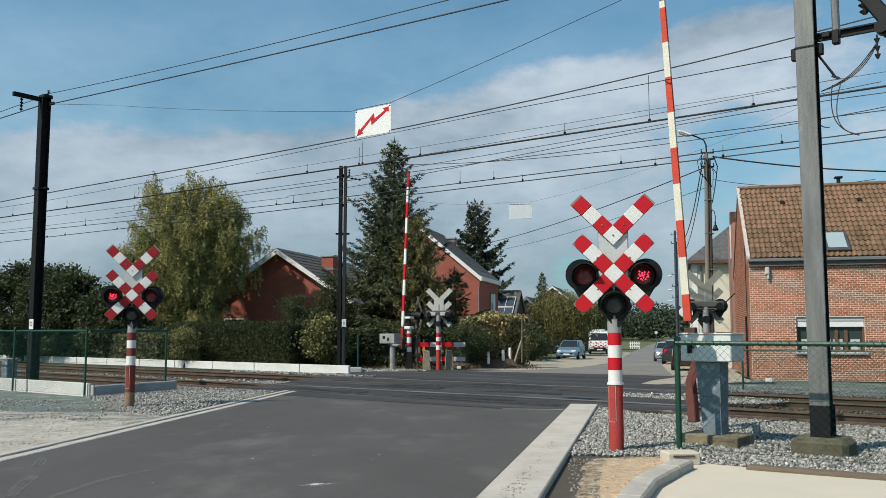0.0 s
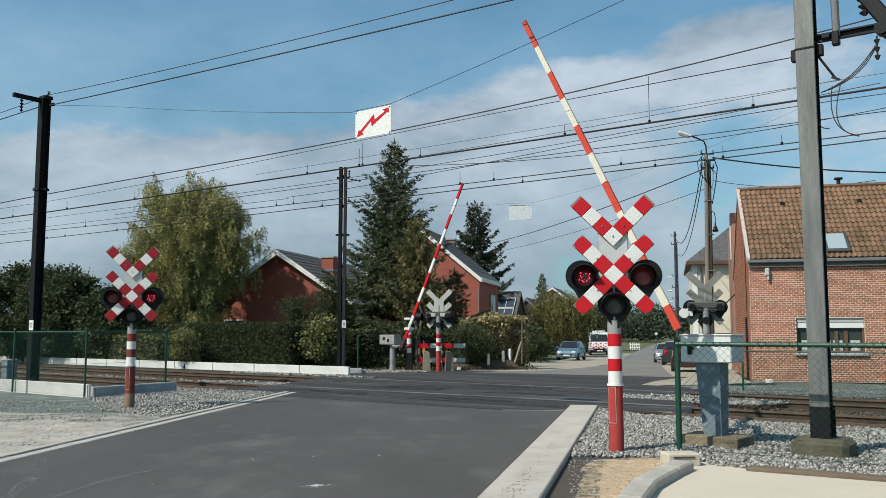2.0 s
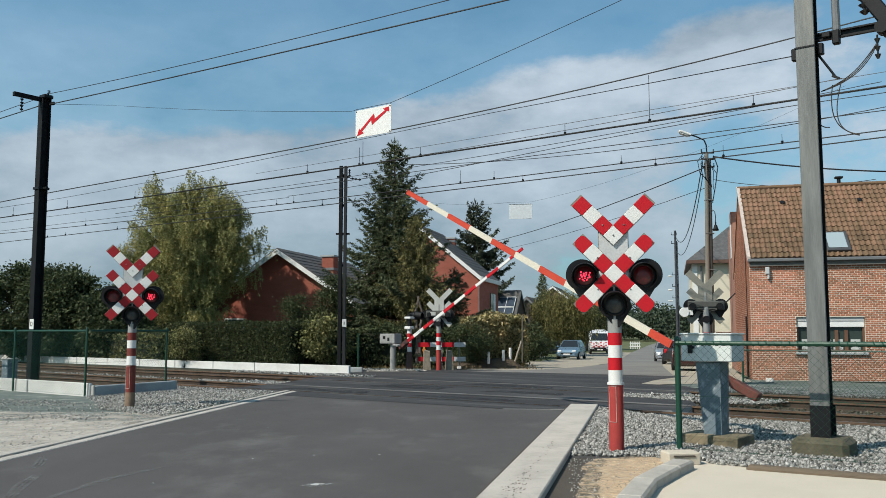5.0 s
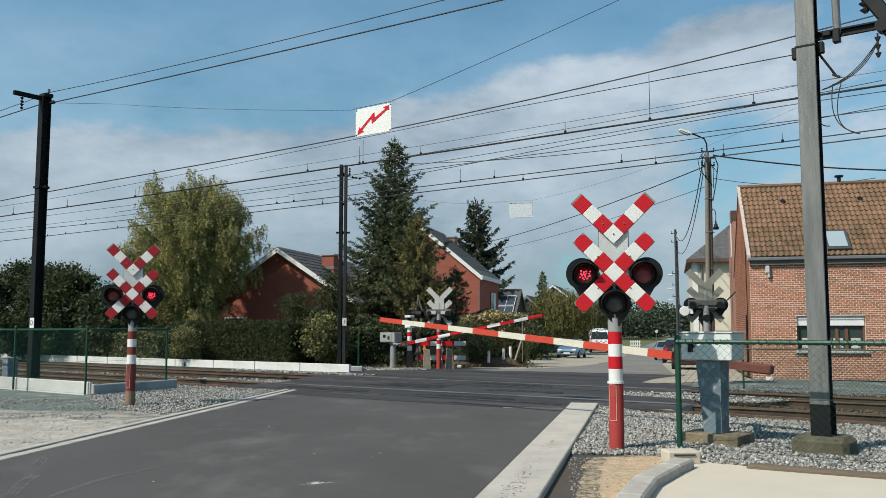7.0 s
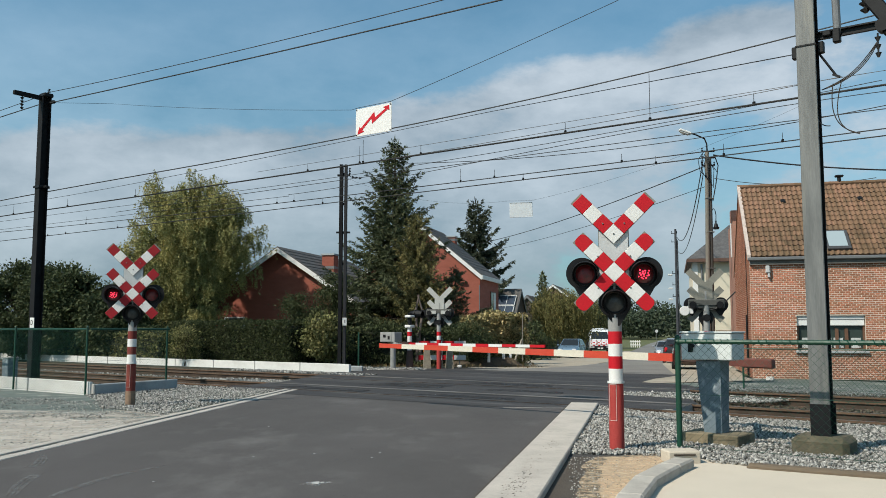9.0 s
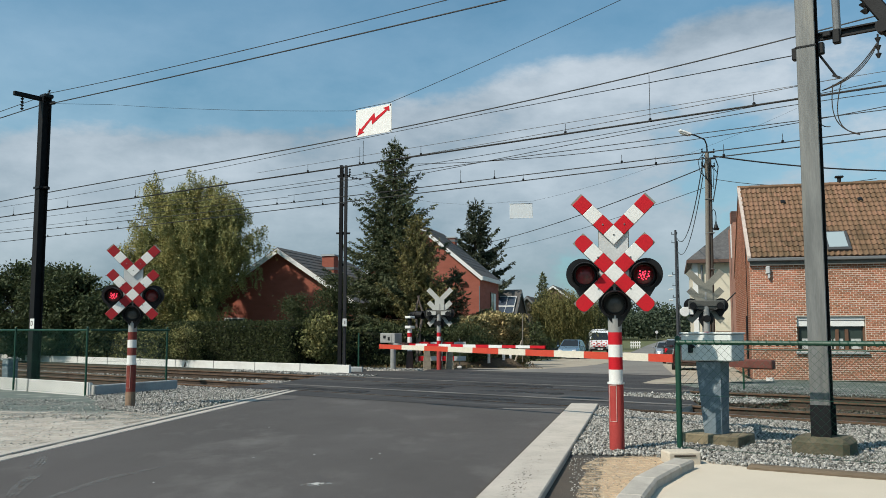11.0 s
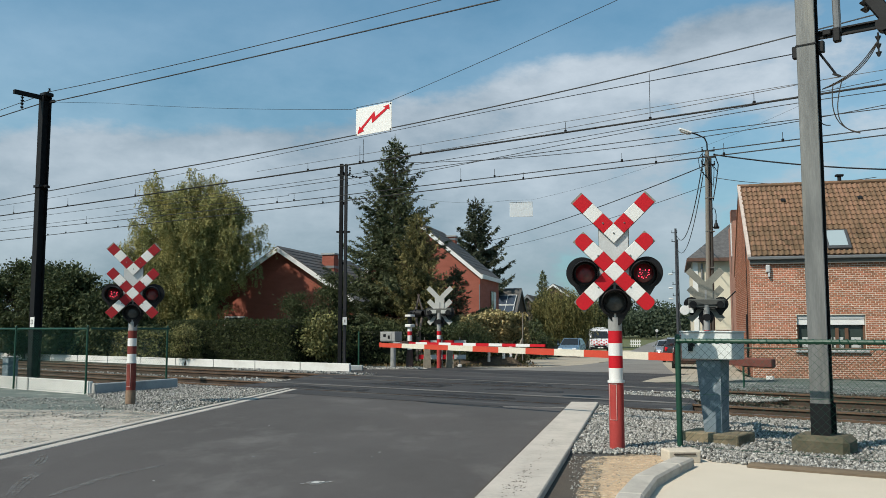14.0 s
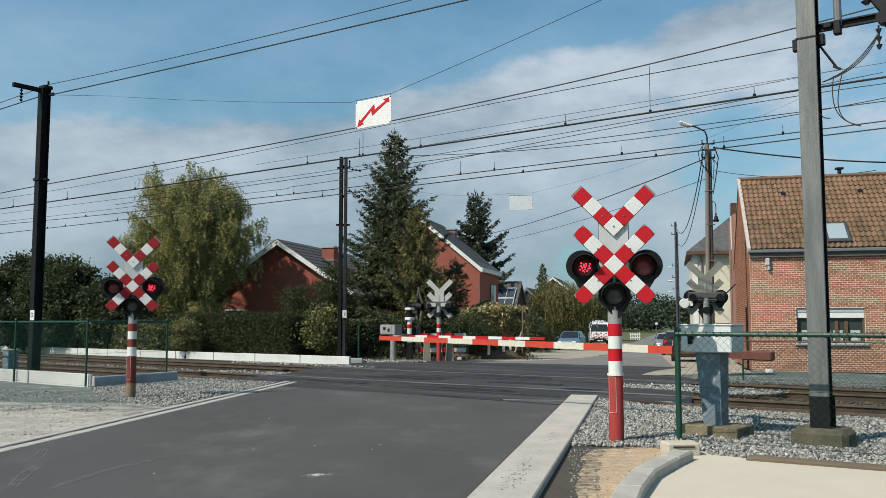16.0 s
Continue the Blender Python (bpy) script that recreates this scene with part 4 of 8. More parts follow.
def chain_fence(name, a, b, h, z0, posts, pitch, label, rail_r=0.022, post_r=0.024):
    """A green wire-mesh fence: round posts, a top rail and crossing wires."""
    a, b = Vector((*a, z0)), Vector((*b, z0))
    d = b - a
    ln = d.length
    f = thing(name, frame_at(a.x, a.y, z0, d), label, "wire fence")
    pm = MB().tube([(0, 0, 0), (0, 0, h + 0.03)], post_r, 10).mesh("fence_post", True)
    pm.materials.append(M_GREEN)
    cp = MB().disc((0, 0, h + 0.03), post_r * 1.15, post_r * 0.4, (0, 0, 0.03), 10).mesh("post_cap")
    cp.materials.append(M_GREEN)
    for x in posts:
        po = share("fence_post", pm, f, Matrix.Translation((x, 0, 0)))
        share("post_cap", cp, po, Matrix())
    part("top_rail", MB().tube([(0, -0.03, h - 0.02), (ln, -0.03, h - 0.02)], rail_r, 8), M_GREEN, f)
    if rail_r > 0.024:
        # wire wound round the top rail
        turns = int(ln / 0.085)
        part("lacing", MB().tube([(ln * i / (turns * 6), -0.03 + 0.031 * math.cos(i * math.pi / 3), h - 0.02 + 0.031 * math.sin(i * math.pi / 3)) for i in range(turns * 6 + 1)], 0.006, 4), M_GREEN, f)
    mb = MB()
    n = int((ln + h) / pitch)
    r = 0.0017 if pitch < 0.10 else 0.0024
    for i in range(n):
        for sgn in (1, -1):
            x0 = i * pitch - (h if sgn > 0 else 0)
            p0, p1 = (x0, 0.0), (x0 + h, h)
            if sgn < 0:
                p0, p1 = (x0, h), (x0 + h, 0.0)
            t0, t1 = max(0, (0 - p0[0]) / h), min(1, (ln - p0[0]) / h)
            if t1 <= t0:
                continue
            q = [(p0[0] + (p1[0] - p0[0]) * t, 0.002 * sgn, max(0.02, p0[1] + (p1[1] - p0[1]) * t - 0.02)) for t in (t0, t1)]
            mb.tube(q, r, 3, False)
    for z in (0.03, h * 0.5):
        mb.tube([(0, 0, z), (ln, 0, z)], 0.003, 3, False)
    part("wire_mesh", mb, M_GREEN, f, fix=False, kind="stuff")
    return f


def build_fences():
    a = Vector((2.82, 10.48, 0))
    b = a - AL * 5.2
    chain_fence("wire_fence", a[:2], b[:2], 1.29, 0.0, (0, 2.55, 5.1), 0.094, "dark green wire fence with thick top rail by the signal", 0.026, 0.034)
    a, b = tp(17.62, 10.75), tp(33, 10.75)
    chain_fence("wire_fence", a[:2], b[:2], 1.45, 0.0, (0, 3.07, 6.14, 9.21, 12.28, 15.3), 0.07, "dark green wire fence standing over white boards")
    a, b = Vector((-7.80, 19.15, 0)), Vector((-6.70, 21.15, 0))
    chain_fence("wire_fence", a[:2], b[:2], 1.45, 0.0, (2.24,), 0.07, "dark green wire fence turning towards the track")
    a = Vector((7.36, 21.4, 0))
    b = a - AL * 8
    chain_fence("wire_fence", a[:2], b[:2], 0.98, 0.0, (0, 3.3, 6.6), 0.10, "low green wire fence before the brick house", 0.016)
    p = thing("fence_post", Matrix.Translation((-2.95, 30.2, 0)), "single dark green post by the low wall", "fence post")
    part("post", MB().tube([(0, 0, 0), (0, 0, 1.35)], 0.03, 10), M_GREEN, p)
    part("foot", MB().box((-0.2, 0, 0.09), (0.7, 0.25, 0.18), bev=0.02), M_CONCG, p)

# ---------------------------------------------------------------- crossing signals
M_LAMPBACK = mat("weathered_lamp_back", (0.10, 0.10, 0.09), (0.07, 0.07, 0.063), 8, 0.7, stain=0.4, stain_col=(0.17, 0.165, 0.15))
BW = 0.174        # side of one red or white field of the cross


def build_signal_master(m, label, rounded=True, red=None, foot=None, band=None):
    """Warning signal: striped post, double St Andrew's cross, three hooded lamps. The front looks along -y."""
    red = red or M_RED
    foot, band = foot or M_REDPOST, band or red
    sig = thing("crossing_signal", m, label, "railway signal", "crossing signals")
    part("post_foot", MB().tube([(0, 0, -0.05), (0, 0, 0.775)], 0.088, 20), foot, sig, "faded red steel foot of the post", smooth=True)
    door = MB()
    for a, b in (((-0.078, 0.28), (-0.078, 0.76)), ((0.0, 0.28), (0.0, 0.76)), ((-0.078, 0.28), (-0.04, 0.34)), ((-0.04, 0.28), (0.0, 0.34)), ((-0.078, 0.70), (-0.04, 0.76)), ((-0.04, 0.70), (0.0, 0.76))):
        door.tube([(a[0], -math.sqrt(0.0905 ** 2 - a[0] ** 2), a[1] + 0.06), (b[0], -math.sqrt(0.0905 ** 2 - b[0] ** 2), b[1] + 0.0)], 0.004, 4)
    part("door_outline", door, mat("pink_outline", (0.62, 0.42, 0.38), rough=0.6), sig)
    part("collar", MB().tube([(0, 0, 0.775), (0, 0, 0.80)], 0.100, 20), M_WHITE, sig)
    z = 0.80
    for k in range(4):
        part("band", MB().tube([(0, 0, z), (0, 0, z + 0.1475)], 0.0835, 20), M_WHITE if k % 2 == 0 else band, sig, "white band" if k % 2 == 0 else "red band", smooth=True)
        z += 0.1475
    part("upper_post", MB().tube([(0, 0, z), (0, 0, 2.13)], 0.0825, 16), M_GREYP, sig, smooth=True)
    part("back_plate", MB().box((0, -0.10, 2.33), (0.345, 0.012, 0.62), bev=0.004), M_PLATE, sig, "pale grey plate behind the crosses")
    part("plate_back", MB().box((0, -0.085, 2.33), (0.36, 0.008, 0.635)), M_GREYBACK, sig)
    part("plate_bracket", MB().box((0, -0.085, 2.20), (0.05, 0.03, 0.5)).box((0, -0.07, 2.08), (0.62, 0.03, 0.06)), M_GREYP, sig)
    # fields: a square board turned by 45 degrees, the outer ones of the lower cross rounded off
    sq = MB().box((0, 0, 0), (BW - 0.004, 0.014, BW - 0.004), bev=0.004).mesh("field_red")
    sq.materials.append(red)
    sw = MB().box((0, 0, 0), (BW - 0.004, 0.014, BW - 0.004), bev=0.004).mesh("field_white")
    sw.materials.append(M_WHITE)
    h = BW / 2 - 0.002
    tip_pts = [(-h, 0, -h)] + [(h * (0.25 + 0.75 * math.sin(a)), 0, -h + h * 0.75 * (1 - math.cos(a))) for a in np.linspace(0, 1.57, 6)] + \
              [(h * (0.25 + 0.75 * math.cos(a)), 0, h * 0.25 + h * 0.75 * math.sin(a)) for a in np.linspace(0, 1.57, 6)] + [(-h, 0, h)]
    tip = MB().prism(tip_pts, (0, -0.007, 0), (0, 0.007, 0)).mesh("field_tip")
    tip.materials.append(red)
    edge = BW - 0.002

    def board(zc, arms, n, round_tip, y):
        for ang in arms:
            r = Matrix.Rotation(-radians(ang), 4, "Y")
            for k in range(1, n + 1):
                red = k % 2 == 1
                me = (tip if (k == n and round_tip) else sq) if red else sw
                share("cross_field", me, sig, Matrix.Translation((0, y, zc)) @ r @ Matrix.Translation((edge * k, 0, 0)))
        share("cross_field", sw, sig, Matrix.Translation((0, y, zc)) @ Matrix.Rotation(radians(45), 4, "Y"))

    board(2.095, (45, 135, 225, 315), 3, rounded, -0.135)
    board(2.555, (45, 135), 3, False, -0.135)
    stiff = MB()
    for ang, zc, l0, l1 in ((45, 2.095, -0.60, 0.60), (135, 2.095, -0.60, 0.60), (45, 2.555, 0, 0.625), (135, 2.555, 0, 0.625)):
        c, s = math.cos(radians(ang)), math.sin(radians(ang))
        stiff.box((c * (l0 + l1) / 2, -0.117, zc + s * (l0 + l1) / 2), (l1 - l0, 0.016, BW + 0.004), Matrix.Rotation(-radians(ang), 3, "Y"))
    part("cross_backing", stiff, M_GREYBACK, sig, "weathered grey backs of the cross boards")
    part("lamp_bracket", MB().box((0, 0.035, 2.10), (0.94, 0.05, 0.24), bev=0.10).box((0, 0.075, 2.10), (0.80, 0.03, 0.06)), M_LAMPBACK, sig, "dark grey bracket that carries the lamps")
    for x, z in ((-0.127, 2.68), (0.127, 2.68), (0, 2.555), (-0.19, 2.285), (0.19, 2.285), (-0.19, 1.905), (0.19, 1.905)):
        part("bolt", MB().disc((x, -0.142, z), 0.011, 0.009, (0, -0.008, 0), 8), M_GALV, sig)
    # lamps with long hoods on round screens
    sig_lamps = []
    for x, z, lens in ((-0.345, 2.075, M_LENS), (0.345, 2.075, M_LENS), (0.0, 1.735, M_LENSDK)):
        lamp = part("signal_lamp", MB().disc((x + 0.035 * (x > 0) - 0.035 * (x < 0), -0.05, z + 0.01), 0.192, 0.192, (0, -0.03, 0), 32).disc((x, -0.05, z), 0.12, 0.09, (0, 0.16, 0), 16), M_BLACK, sig, "black lamp housing with round screen", smooth=False)
        g = math.copysign(1, x) if x else 1
        drop = MB().prism([(x + g * 0.222, 0, z - 0.01), (x - g * 0.14, 0, z - 0.09), (x + g * 0.0, 0, z - 0.285), (x + g * 0.06, 0, z - 0.275)], (0, -0.052, 0), (0, -0.076, 0))
        part("screen", drop, M_BLACK, lamp)
        part("bezel", MB().tube([(x + 0.128 * math.cos(a), -0.092, z + 0.128 * math.sin(a)) for a in np.linspace(0, 2 * math.pi, 25)], 0.014, 6, False), M_BLACK, lamp)
        dome = MB()
        rings = [(0.118, 0.0), (0.095, -0.016), (0.06, -0.028), (0.015, -0.033)]
        dome.tube([(x, -0.088 + d, z) for r, d in rings], [r for r, d in rings], 20)
        part("lens", dome, lens, lamp, "smoked lens with red diodes" if lens is not M_LENSDK else "unlit clear lens", smooth=True)
        if lens is not M_LENSDK:
            led = MB()
            dots = random.Random(int(x * 100))
            for k in range(17):
                a, rr = k * 2.4, 0.019 * math.sqrt(k) * dots.uniform(0.8, 1.15)
                led.disc((x + rr * math.cos(a), -0.119 - 0.004 * dots.random(), z + rr * math.sin(a) * 0.8 - 0.008), 0.0075 + 0.006 * dots.random(), 0.006, (0, -0.006, 0), 6)
            sig_lamps.append(part("diodes", led, M_LED, lamp, "red glowing diodes", kind="stuff"))
        hood = MB()
        aa = np.linspace(radians(-60), radians(240), 26)
        v, f = [], []
        for a in aa:
            reach = 0.05 + 0.17 * max(0.0, math.sin(a) * 0.75 + 0.25) ** 0.8
            for r, y in ((0.160, -0.075), (0.158, -0.08 - reach), (0.149, -0.08 - reach), (0.150, -0.075)):
                v.append((x + r * math.cos(a), y, z + r * math.sin(a) - (0.02 if y < -0.1 else 0)))
        for i in range(len(aa) - 1):
            f += [(i * 4 + j, i * 4 + (j + 1) % 4, i * 4 + 4 + (j + 1) % 4, i * 4 + 4 + j) for j in range(4)]
        part("hood", hood.add(v, f), M_BLACK, lamp, "long black sun hood")
        part("conduit", MB().tube([(x, 0.06, z - 0.03), (x * 0.7, 0.05, z - 0.10), (x * 0.2, 0.03, z - 0.14), (0, 0.0, z - 0.14)], 0.016, 6), M_BLACK, lamp)
    return sig, sig_lamps


def build_signals():
    a, near_lamps = build_signal_master(pose(2.06, 10.43, 0, 0, 0, -9), "crossing signal with red and white crosses on a striped post")
    r, left_lamps = build_signal_master(pose(-5.92, 16.51, 0, 0, 0, 10), "crossing signal with square-ended crosses on a rusting striped post", False, M_REDOLD,
                                         mat("rusty_red_foot", (0.25, 0.052, 0.042), (0.15, 0.040, 0.032), 3, 0.75, bump=0.1, spec=0.15, stain=0.6, stain_col=(0.20, 0.11, 0.075), stain_scale=4),
                                         mat("rusty_red_band", (0.22, 0.045, 0.038), (0.15, 0.036, 0.030), 4, 0.75, bump=0.1, spec=0.15, stain=0.5, stain_col=(0.22, 0.13, 0.10), stain_scale=5))
    part("post_base", MB().tube([(0, 0, -0.05), (0, 0, 0.27)], 0.092, 20), mat("rusty_tan_base", (0.30, 0.20, 0.13), (0.18, 0.12, 0.085), 6, 0.9), r, "rusty tan base of the post")
    b = copy_thing(a, pose(6.95, 22.9, 0, 0, 0, 170))
    c = copy_thing(a, pose(-0.17, 32.0, -0.03, 0, 0, 168))
    for o in (b, c):
        o["label"] = "crossing signal seen from its grey weathered back"
    for o in c.children:
        if o.name.split(".")[0] in ("cross_backing", "plate_back"):
            o.material_slots[0].link = "OBJECT"
            o.material_slots[0].material = M_PALEBACK
    for x in (-0.24, 0.24):
        part("label_plate", MB().box((x, 0.10, 2.10), (0.30, 0.012, 0.13), bev=0.004), M_PALEBACK, c, "pale plate on the bracket")
    # bell disc and rod on the signal beside the brick house
    part("bell_disc", MB().disc((0.56, 0.02, 1.92), 0.13, 0.12, (0, 0.05, 0), 20).box((0.42, 0.03, 1.95), (0.16, 0.03, 0.2)), M_WHITE, b, "white round bell cover")
    part("rod", MB().tube([(-0.45, 0.02, 2.12), (-0.75, 0.02, 2.42)], 0.02, 6), M_BLACK, b)
    # a side-facing lamp post beside it
    d = thing("lamp_post", pose(-1.26, 32.3, 0, 0, 0, 60), "striped post with black crossing lamps facing the side road", "railway signal")
    part("foot", MB().tube([(0, 0, 0), (0, 0, 0.30), (0, 0, 0.67)], [0.15, 0.13, 0.10], 16), mat("rusty_post_foot", (0.10, 0.055, 0.045), (0.06, 0.04, 0.035), 5, 0.8), d, "dark rusty foot")
    for k, (z0, z1) in enumerate(((0.67, 0.85), (0.85, 0.99), (0.99, 1.20), (1.20, 1.35), (1.35, 1.50))):
        part("band", MB().tube([(0, 0, z0), (0, 0, z1)], 0.088, 16), M_WHITE if k % 2 == 0 else M_RED, d, "white band" if k % 2 == 0 else "red band")
    for z0, z1 in ((1.50, 1.61), (1.88, 1.97)):
        part("clamp", MB().box((0, 0, (z0 + z1) / 2), (0.32, 0.26, z1 - z0), bev=0.02), M_WHITE, d, "white clamp")
    part("top", MB().tube([(0, 0, 1.50), (0, 0, 2.06)], 0.080, 16), M_BLACK, d)
    for x in (0.36, 0.84):
        lamp = part("signal_lamp", MB().disc((x, -0.02, 2.02), 0.16, 0.16, (0, -0.05, 0), 20).disc((x, 0.0, 2.02), 0.13, 0.10, (0, 0.18, 0), 14), M_BLACK, d)
        hood = MB().tube([(x, -0.08, 2.03), (x, -0.34, 2.01)], [0.14, 0.12], 14, False)
        part("hood", hood, M_BLACK, lamp)
    part("arm", MB().box((0.42, 0.05, 1.99), (0.9, 0.05, 0.06)), M_BLACK, d)
    return near_lamps, left_lamps


# ---------------------------------------------------------------- barriers
def build_boom(name, fields, length, w0, w1, tail, red, white, label, low=0.0):
    """A tapering striped boom that turns about its own origin; it points along x when the road is shut."""
    b = thing(name, Matrix(), label, "barrier boom", "barrier booms")
    x = 0.42 if tail > 0.3 else 0.28
    total = length - x
    tot = sum(fields)
    for k, f in enumerate(fields):
        x1 = x + total * f / tot
        h0, h1 = (w0 + (w1 - w0) * q / length for q in (x, x1))
        poly = [(x, 0, -h0 / 2 - low), (x1, 0, -h1 / 2 - low), (x1, 0, h1 / 2 - low), (x, 0, h0 / 2 - low)]
        is_red = k % 2 == 0
        part("boom_field", MB().prism(poly, (0, -0.024, 0), (0, 0.024, 0)), red if is_red else white, b, "red field" if is_red else "white field")
        x = x1
    part("end_cap", MB().box((length + 0.012, 0, -low), (0.024, 0.056, w1 + 0.012), bev=0.006), red, b)
    part("clamp", MB().box((0.12, 0, -low * 0.8), (0.40, 0.10, w0 + 0.05), bev=0.01), mat("rust_brown_plate", (0.10, 0.05, 0.035), (0.06, 0.035, 0.03), 6, 0.75), b, "rusty clamp at the foot")
    arm = MB()
    for y in (-0.07, 0.07):
        if tail > 0.3:
            # cranked arms: from the axle down to the counterweight
            arm.prism([(0.10, y, 0.0), (0.06, y, 0.09), (-0.42, y, 0.02 - low), (-tail, y, 0.02 - low), (-tail, y, -0.08 - low), (-0.45, y, -0.08 - low)], (0, -0.008, 0), (0, 0.008, 0))
        else:
            arm.box((-tail / 2 + 0.1, y, -0.03 - low), (tail + 0.2, 0.016, 0.10), bev=0.004)
    part("tail_arm", arm, mat("rust_red_tail", (0.17, 0.05, 0.038), (0.11, 0.038, 0.03), 6, 0.75), b, "rust-red counterweight arms")
    if tail > 0.3:
        part("counterweight", MB().box((-tail + 0.16, 0, -0.03 - low), (0.40, 0.16, 0.125), bev=0.015), mat("brown_counterweight", (0.17, 0.052, 0.038), (0.11, 0.04, 0.03), 6, 0.7), b, "rust-brown counterweight")
    part("axle", MB().tube([(0, -0.26, 0), (0, 0.26, 0)], 0.035, 12), M_GREYP, b)
    return b


NEAR_PIVOT, FAR_PIVOT = (3.671, 12.406, 1.150), (-1.42, 30.05, 0.934)
boom_near = build_boom("barrier_boom", (0.7, 1, 1, 1, 1, 1, 1, 1, 1, 1, 1), 6.24, 0.118, 0.078, 0.98, M_BOOMR, M_BOOMW, "orange-red and cream striped barrier boom, lowering", 0.15)
boom_far = build_boom("barrier_boom", (0.7, 1, 1, 1, 1, 1, 1, 1, 1, 1, 1), 6.06, 0.112, 0.082, 0.12, M_RED, M_WHITE, "red and white striped far barrier boom, lowering")


def build_machines():
    # near drive cabinet on a tapered foot
    c = thing("barrier_machine", frame_at(3.43, 11.05, 0.0, (0.766, -0.643, 0)), "grey barrier drive cabinet on a blue-grey tapered foot", "barrier machine")
    part("footing", MB().box((0.02, 0.0, 0.05), (0.74, 0.56, 0.16), bev=0.012), mat("yellowed_concrete", (0.30, 0.245, 0.155), (0.15, 0.125, 0.080), 4, 0.95, bump=0.6, fine=40, stain=0.6, stain_col=(0.07, 0.065, 0.045), stain_scale=4), c, "yellowed mossy concrete footing")
    ped = MB()
    z0, z1 = 0.13, 1.02
    bot = [(-0.10, -0.12, z0), (0.13, -0.12, z0), (0.13, 0.10, z0), (-0.10, 0.10, z0)]
    topp = [(-0.18, -0.14, z1), (0.14, -0.14, z1), (0.14, 0.14, z1), (-0.18, 0.14, z1)]
    ped.add(bot + topp, [(3, 2, 1, 0), (4, 5, 6, 7), (0, 1, 5, 4), (1, 2, 6, 5), (2, 3, 7, 6), (3, 0, 4, 7)])
    part("pedestal", ped, M_CABP, c, "chipped blue-grey steel foot")
    part("cabinet", MB().box((-0.02, 0.02, 1.20), (0.66, 0.42, 0.34), bev=0.012), M_CABW, c, "pale grey steel cabinet")
    part("cabinet_lid", MB().box((-0.02, 0.02, 1.378), (0.69, 0.45, 0.022), bev=0.006), M_CABW, c)
    part("lock", MB().box((-0.22, -0.202, 1.19), (0.06, 0.03, 0.12), bev=0.008).disc((-0.18, -0.20, 1.21), 0.02, 0.015, (0, -0.03, 0), 10), M_BLACK, c, "black lock handle")
    part("bearing_arm", MB().tube([(-0.2, 0.2, 1.13), (-0.62, 1.25, 1.15)], 0.05, 12), M_GREYP, c)
    part("leg", MB().tube([(-0.55, 1.10, 0), (-0.55, 1.12, 1.10)], 0.035, 10), M_CABP, c)
    # far drive cabinet on a round foot
    f = thing("barrier_machine", frame_at(-1.90, 31.9, 0.0, (0.85, -0.53, 0)), "grey barrier drive cabinet on a round post beyond the tracks", "barrier machine")
    part("pedestal", MB().tube([(0.06, 0, 0), (0.06, 0, 1.0)], 0.10, 14), M_GREYP, f)
    part("cabinet", MB().box((-0.04, 0, 1.16), (0.66, 0.46, 0.36), bev=0.012), M_GREYP, f)
    part("door", MB().box((-0.08, -0.234, 1.16), (0.46, 0.012, 0.30), bev=0.004), M_GREYP, f)
    part("lock", MB().box((-0.16, -0.245, 1.2), (0.10, 0.02, 0.10)).box((0.03, -0.245, 1.14), (0.08, 0.02, 0.12)), M_BLACK, f)
    part("bearing_arm", MB().tube([(0.2, -0.15, 0.93), (1.33, -1.28, 0.93)], 0.045, 10), M_GREYP, f)
    # striped guard rail behind, on concrete stubs
    g = thing("guard_rail", frame_at(-0.95, 33.0, 0, (1, 0.0, 0)), "red and white guard boards between concrete stubs", "guard rail")
    for z in (0.38, 0.92):
        for k in range(4):
            part("board_field", MB().box((0.225 + 0.45 * k, 0, z), (0.445, 0.03, 0.17), bev=0.004), (M_RED, M_WHITE, M_RED, M_PLATE)[k], g)
    for x in (0.22, 0.90, 1.56):
        part("upright", MB().box((x, 0.04, 0.55), (0.04, 0.04, 1.14)), M_GALV, g)
    part("foot", MB().box((1.56, 0.04, 0.05), (0.16, 0.12, 0.10), bev=0.02), M_CONCW, g)
    part("reflector", MB().disc((0.22, -0.03, 0.72), 0.07, 0.07, (0, -0.03, 0), 12).box((0.22, -0.02, 0.72), (0.08, 0.02, 0.24)), mat("amber_reflector", (0.75, 0.30, 0.04), (0.60, 0.22, 0.03), 8, 0.4), g, "amber reflector")
    for x, y in ((-0.62, 32.3), (0.22, 32.35)):
        s = thing("concrete_stub", frame_at(x, y, 0, (1, 0.1, 0)), "rough concrete stub by the far signal", "bollard")
        part("stub", MB().add([(-0.14, -0.13, 0), (0.15, -0.13, 0), (0.15, 0.13, 0), (-0.14, 0.13, 0), (-0.09, -0.1, 0.72), (0.11, -0.1, 0.66), (0.12, 0.1, 0.70), (-0.10, 0.1, 0.75)],
                              [(3, 2, 1, 0), (4, 5, 6, 7), (0, 1, 5, 4), (1, 2, 6, 5), (2, 3, 7, 6), (3, 0, 4, 7)]), mat("rough_tan_concrete", (0.33, 0.29, 0.225), (0.19, 0.165, 0.125), 7, 0.95, bump=0.8, fine=30), s)


# ---------------------------------------------------------------- masts and wires
def hbeam(depth, width, web, z0, z1):
    mb = MB()
    for y in (-depth / 2 + 0.012, depth / 2 - 0.012):
        mb.box((0, y, (z0 + z1) / 2), (width, 0.024, z1 - z0), bev=0.004)
    mb.box((0, 0, (z0 + z1) / 2), (web, depth - 0.05, z1 - z0))
    return mb


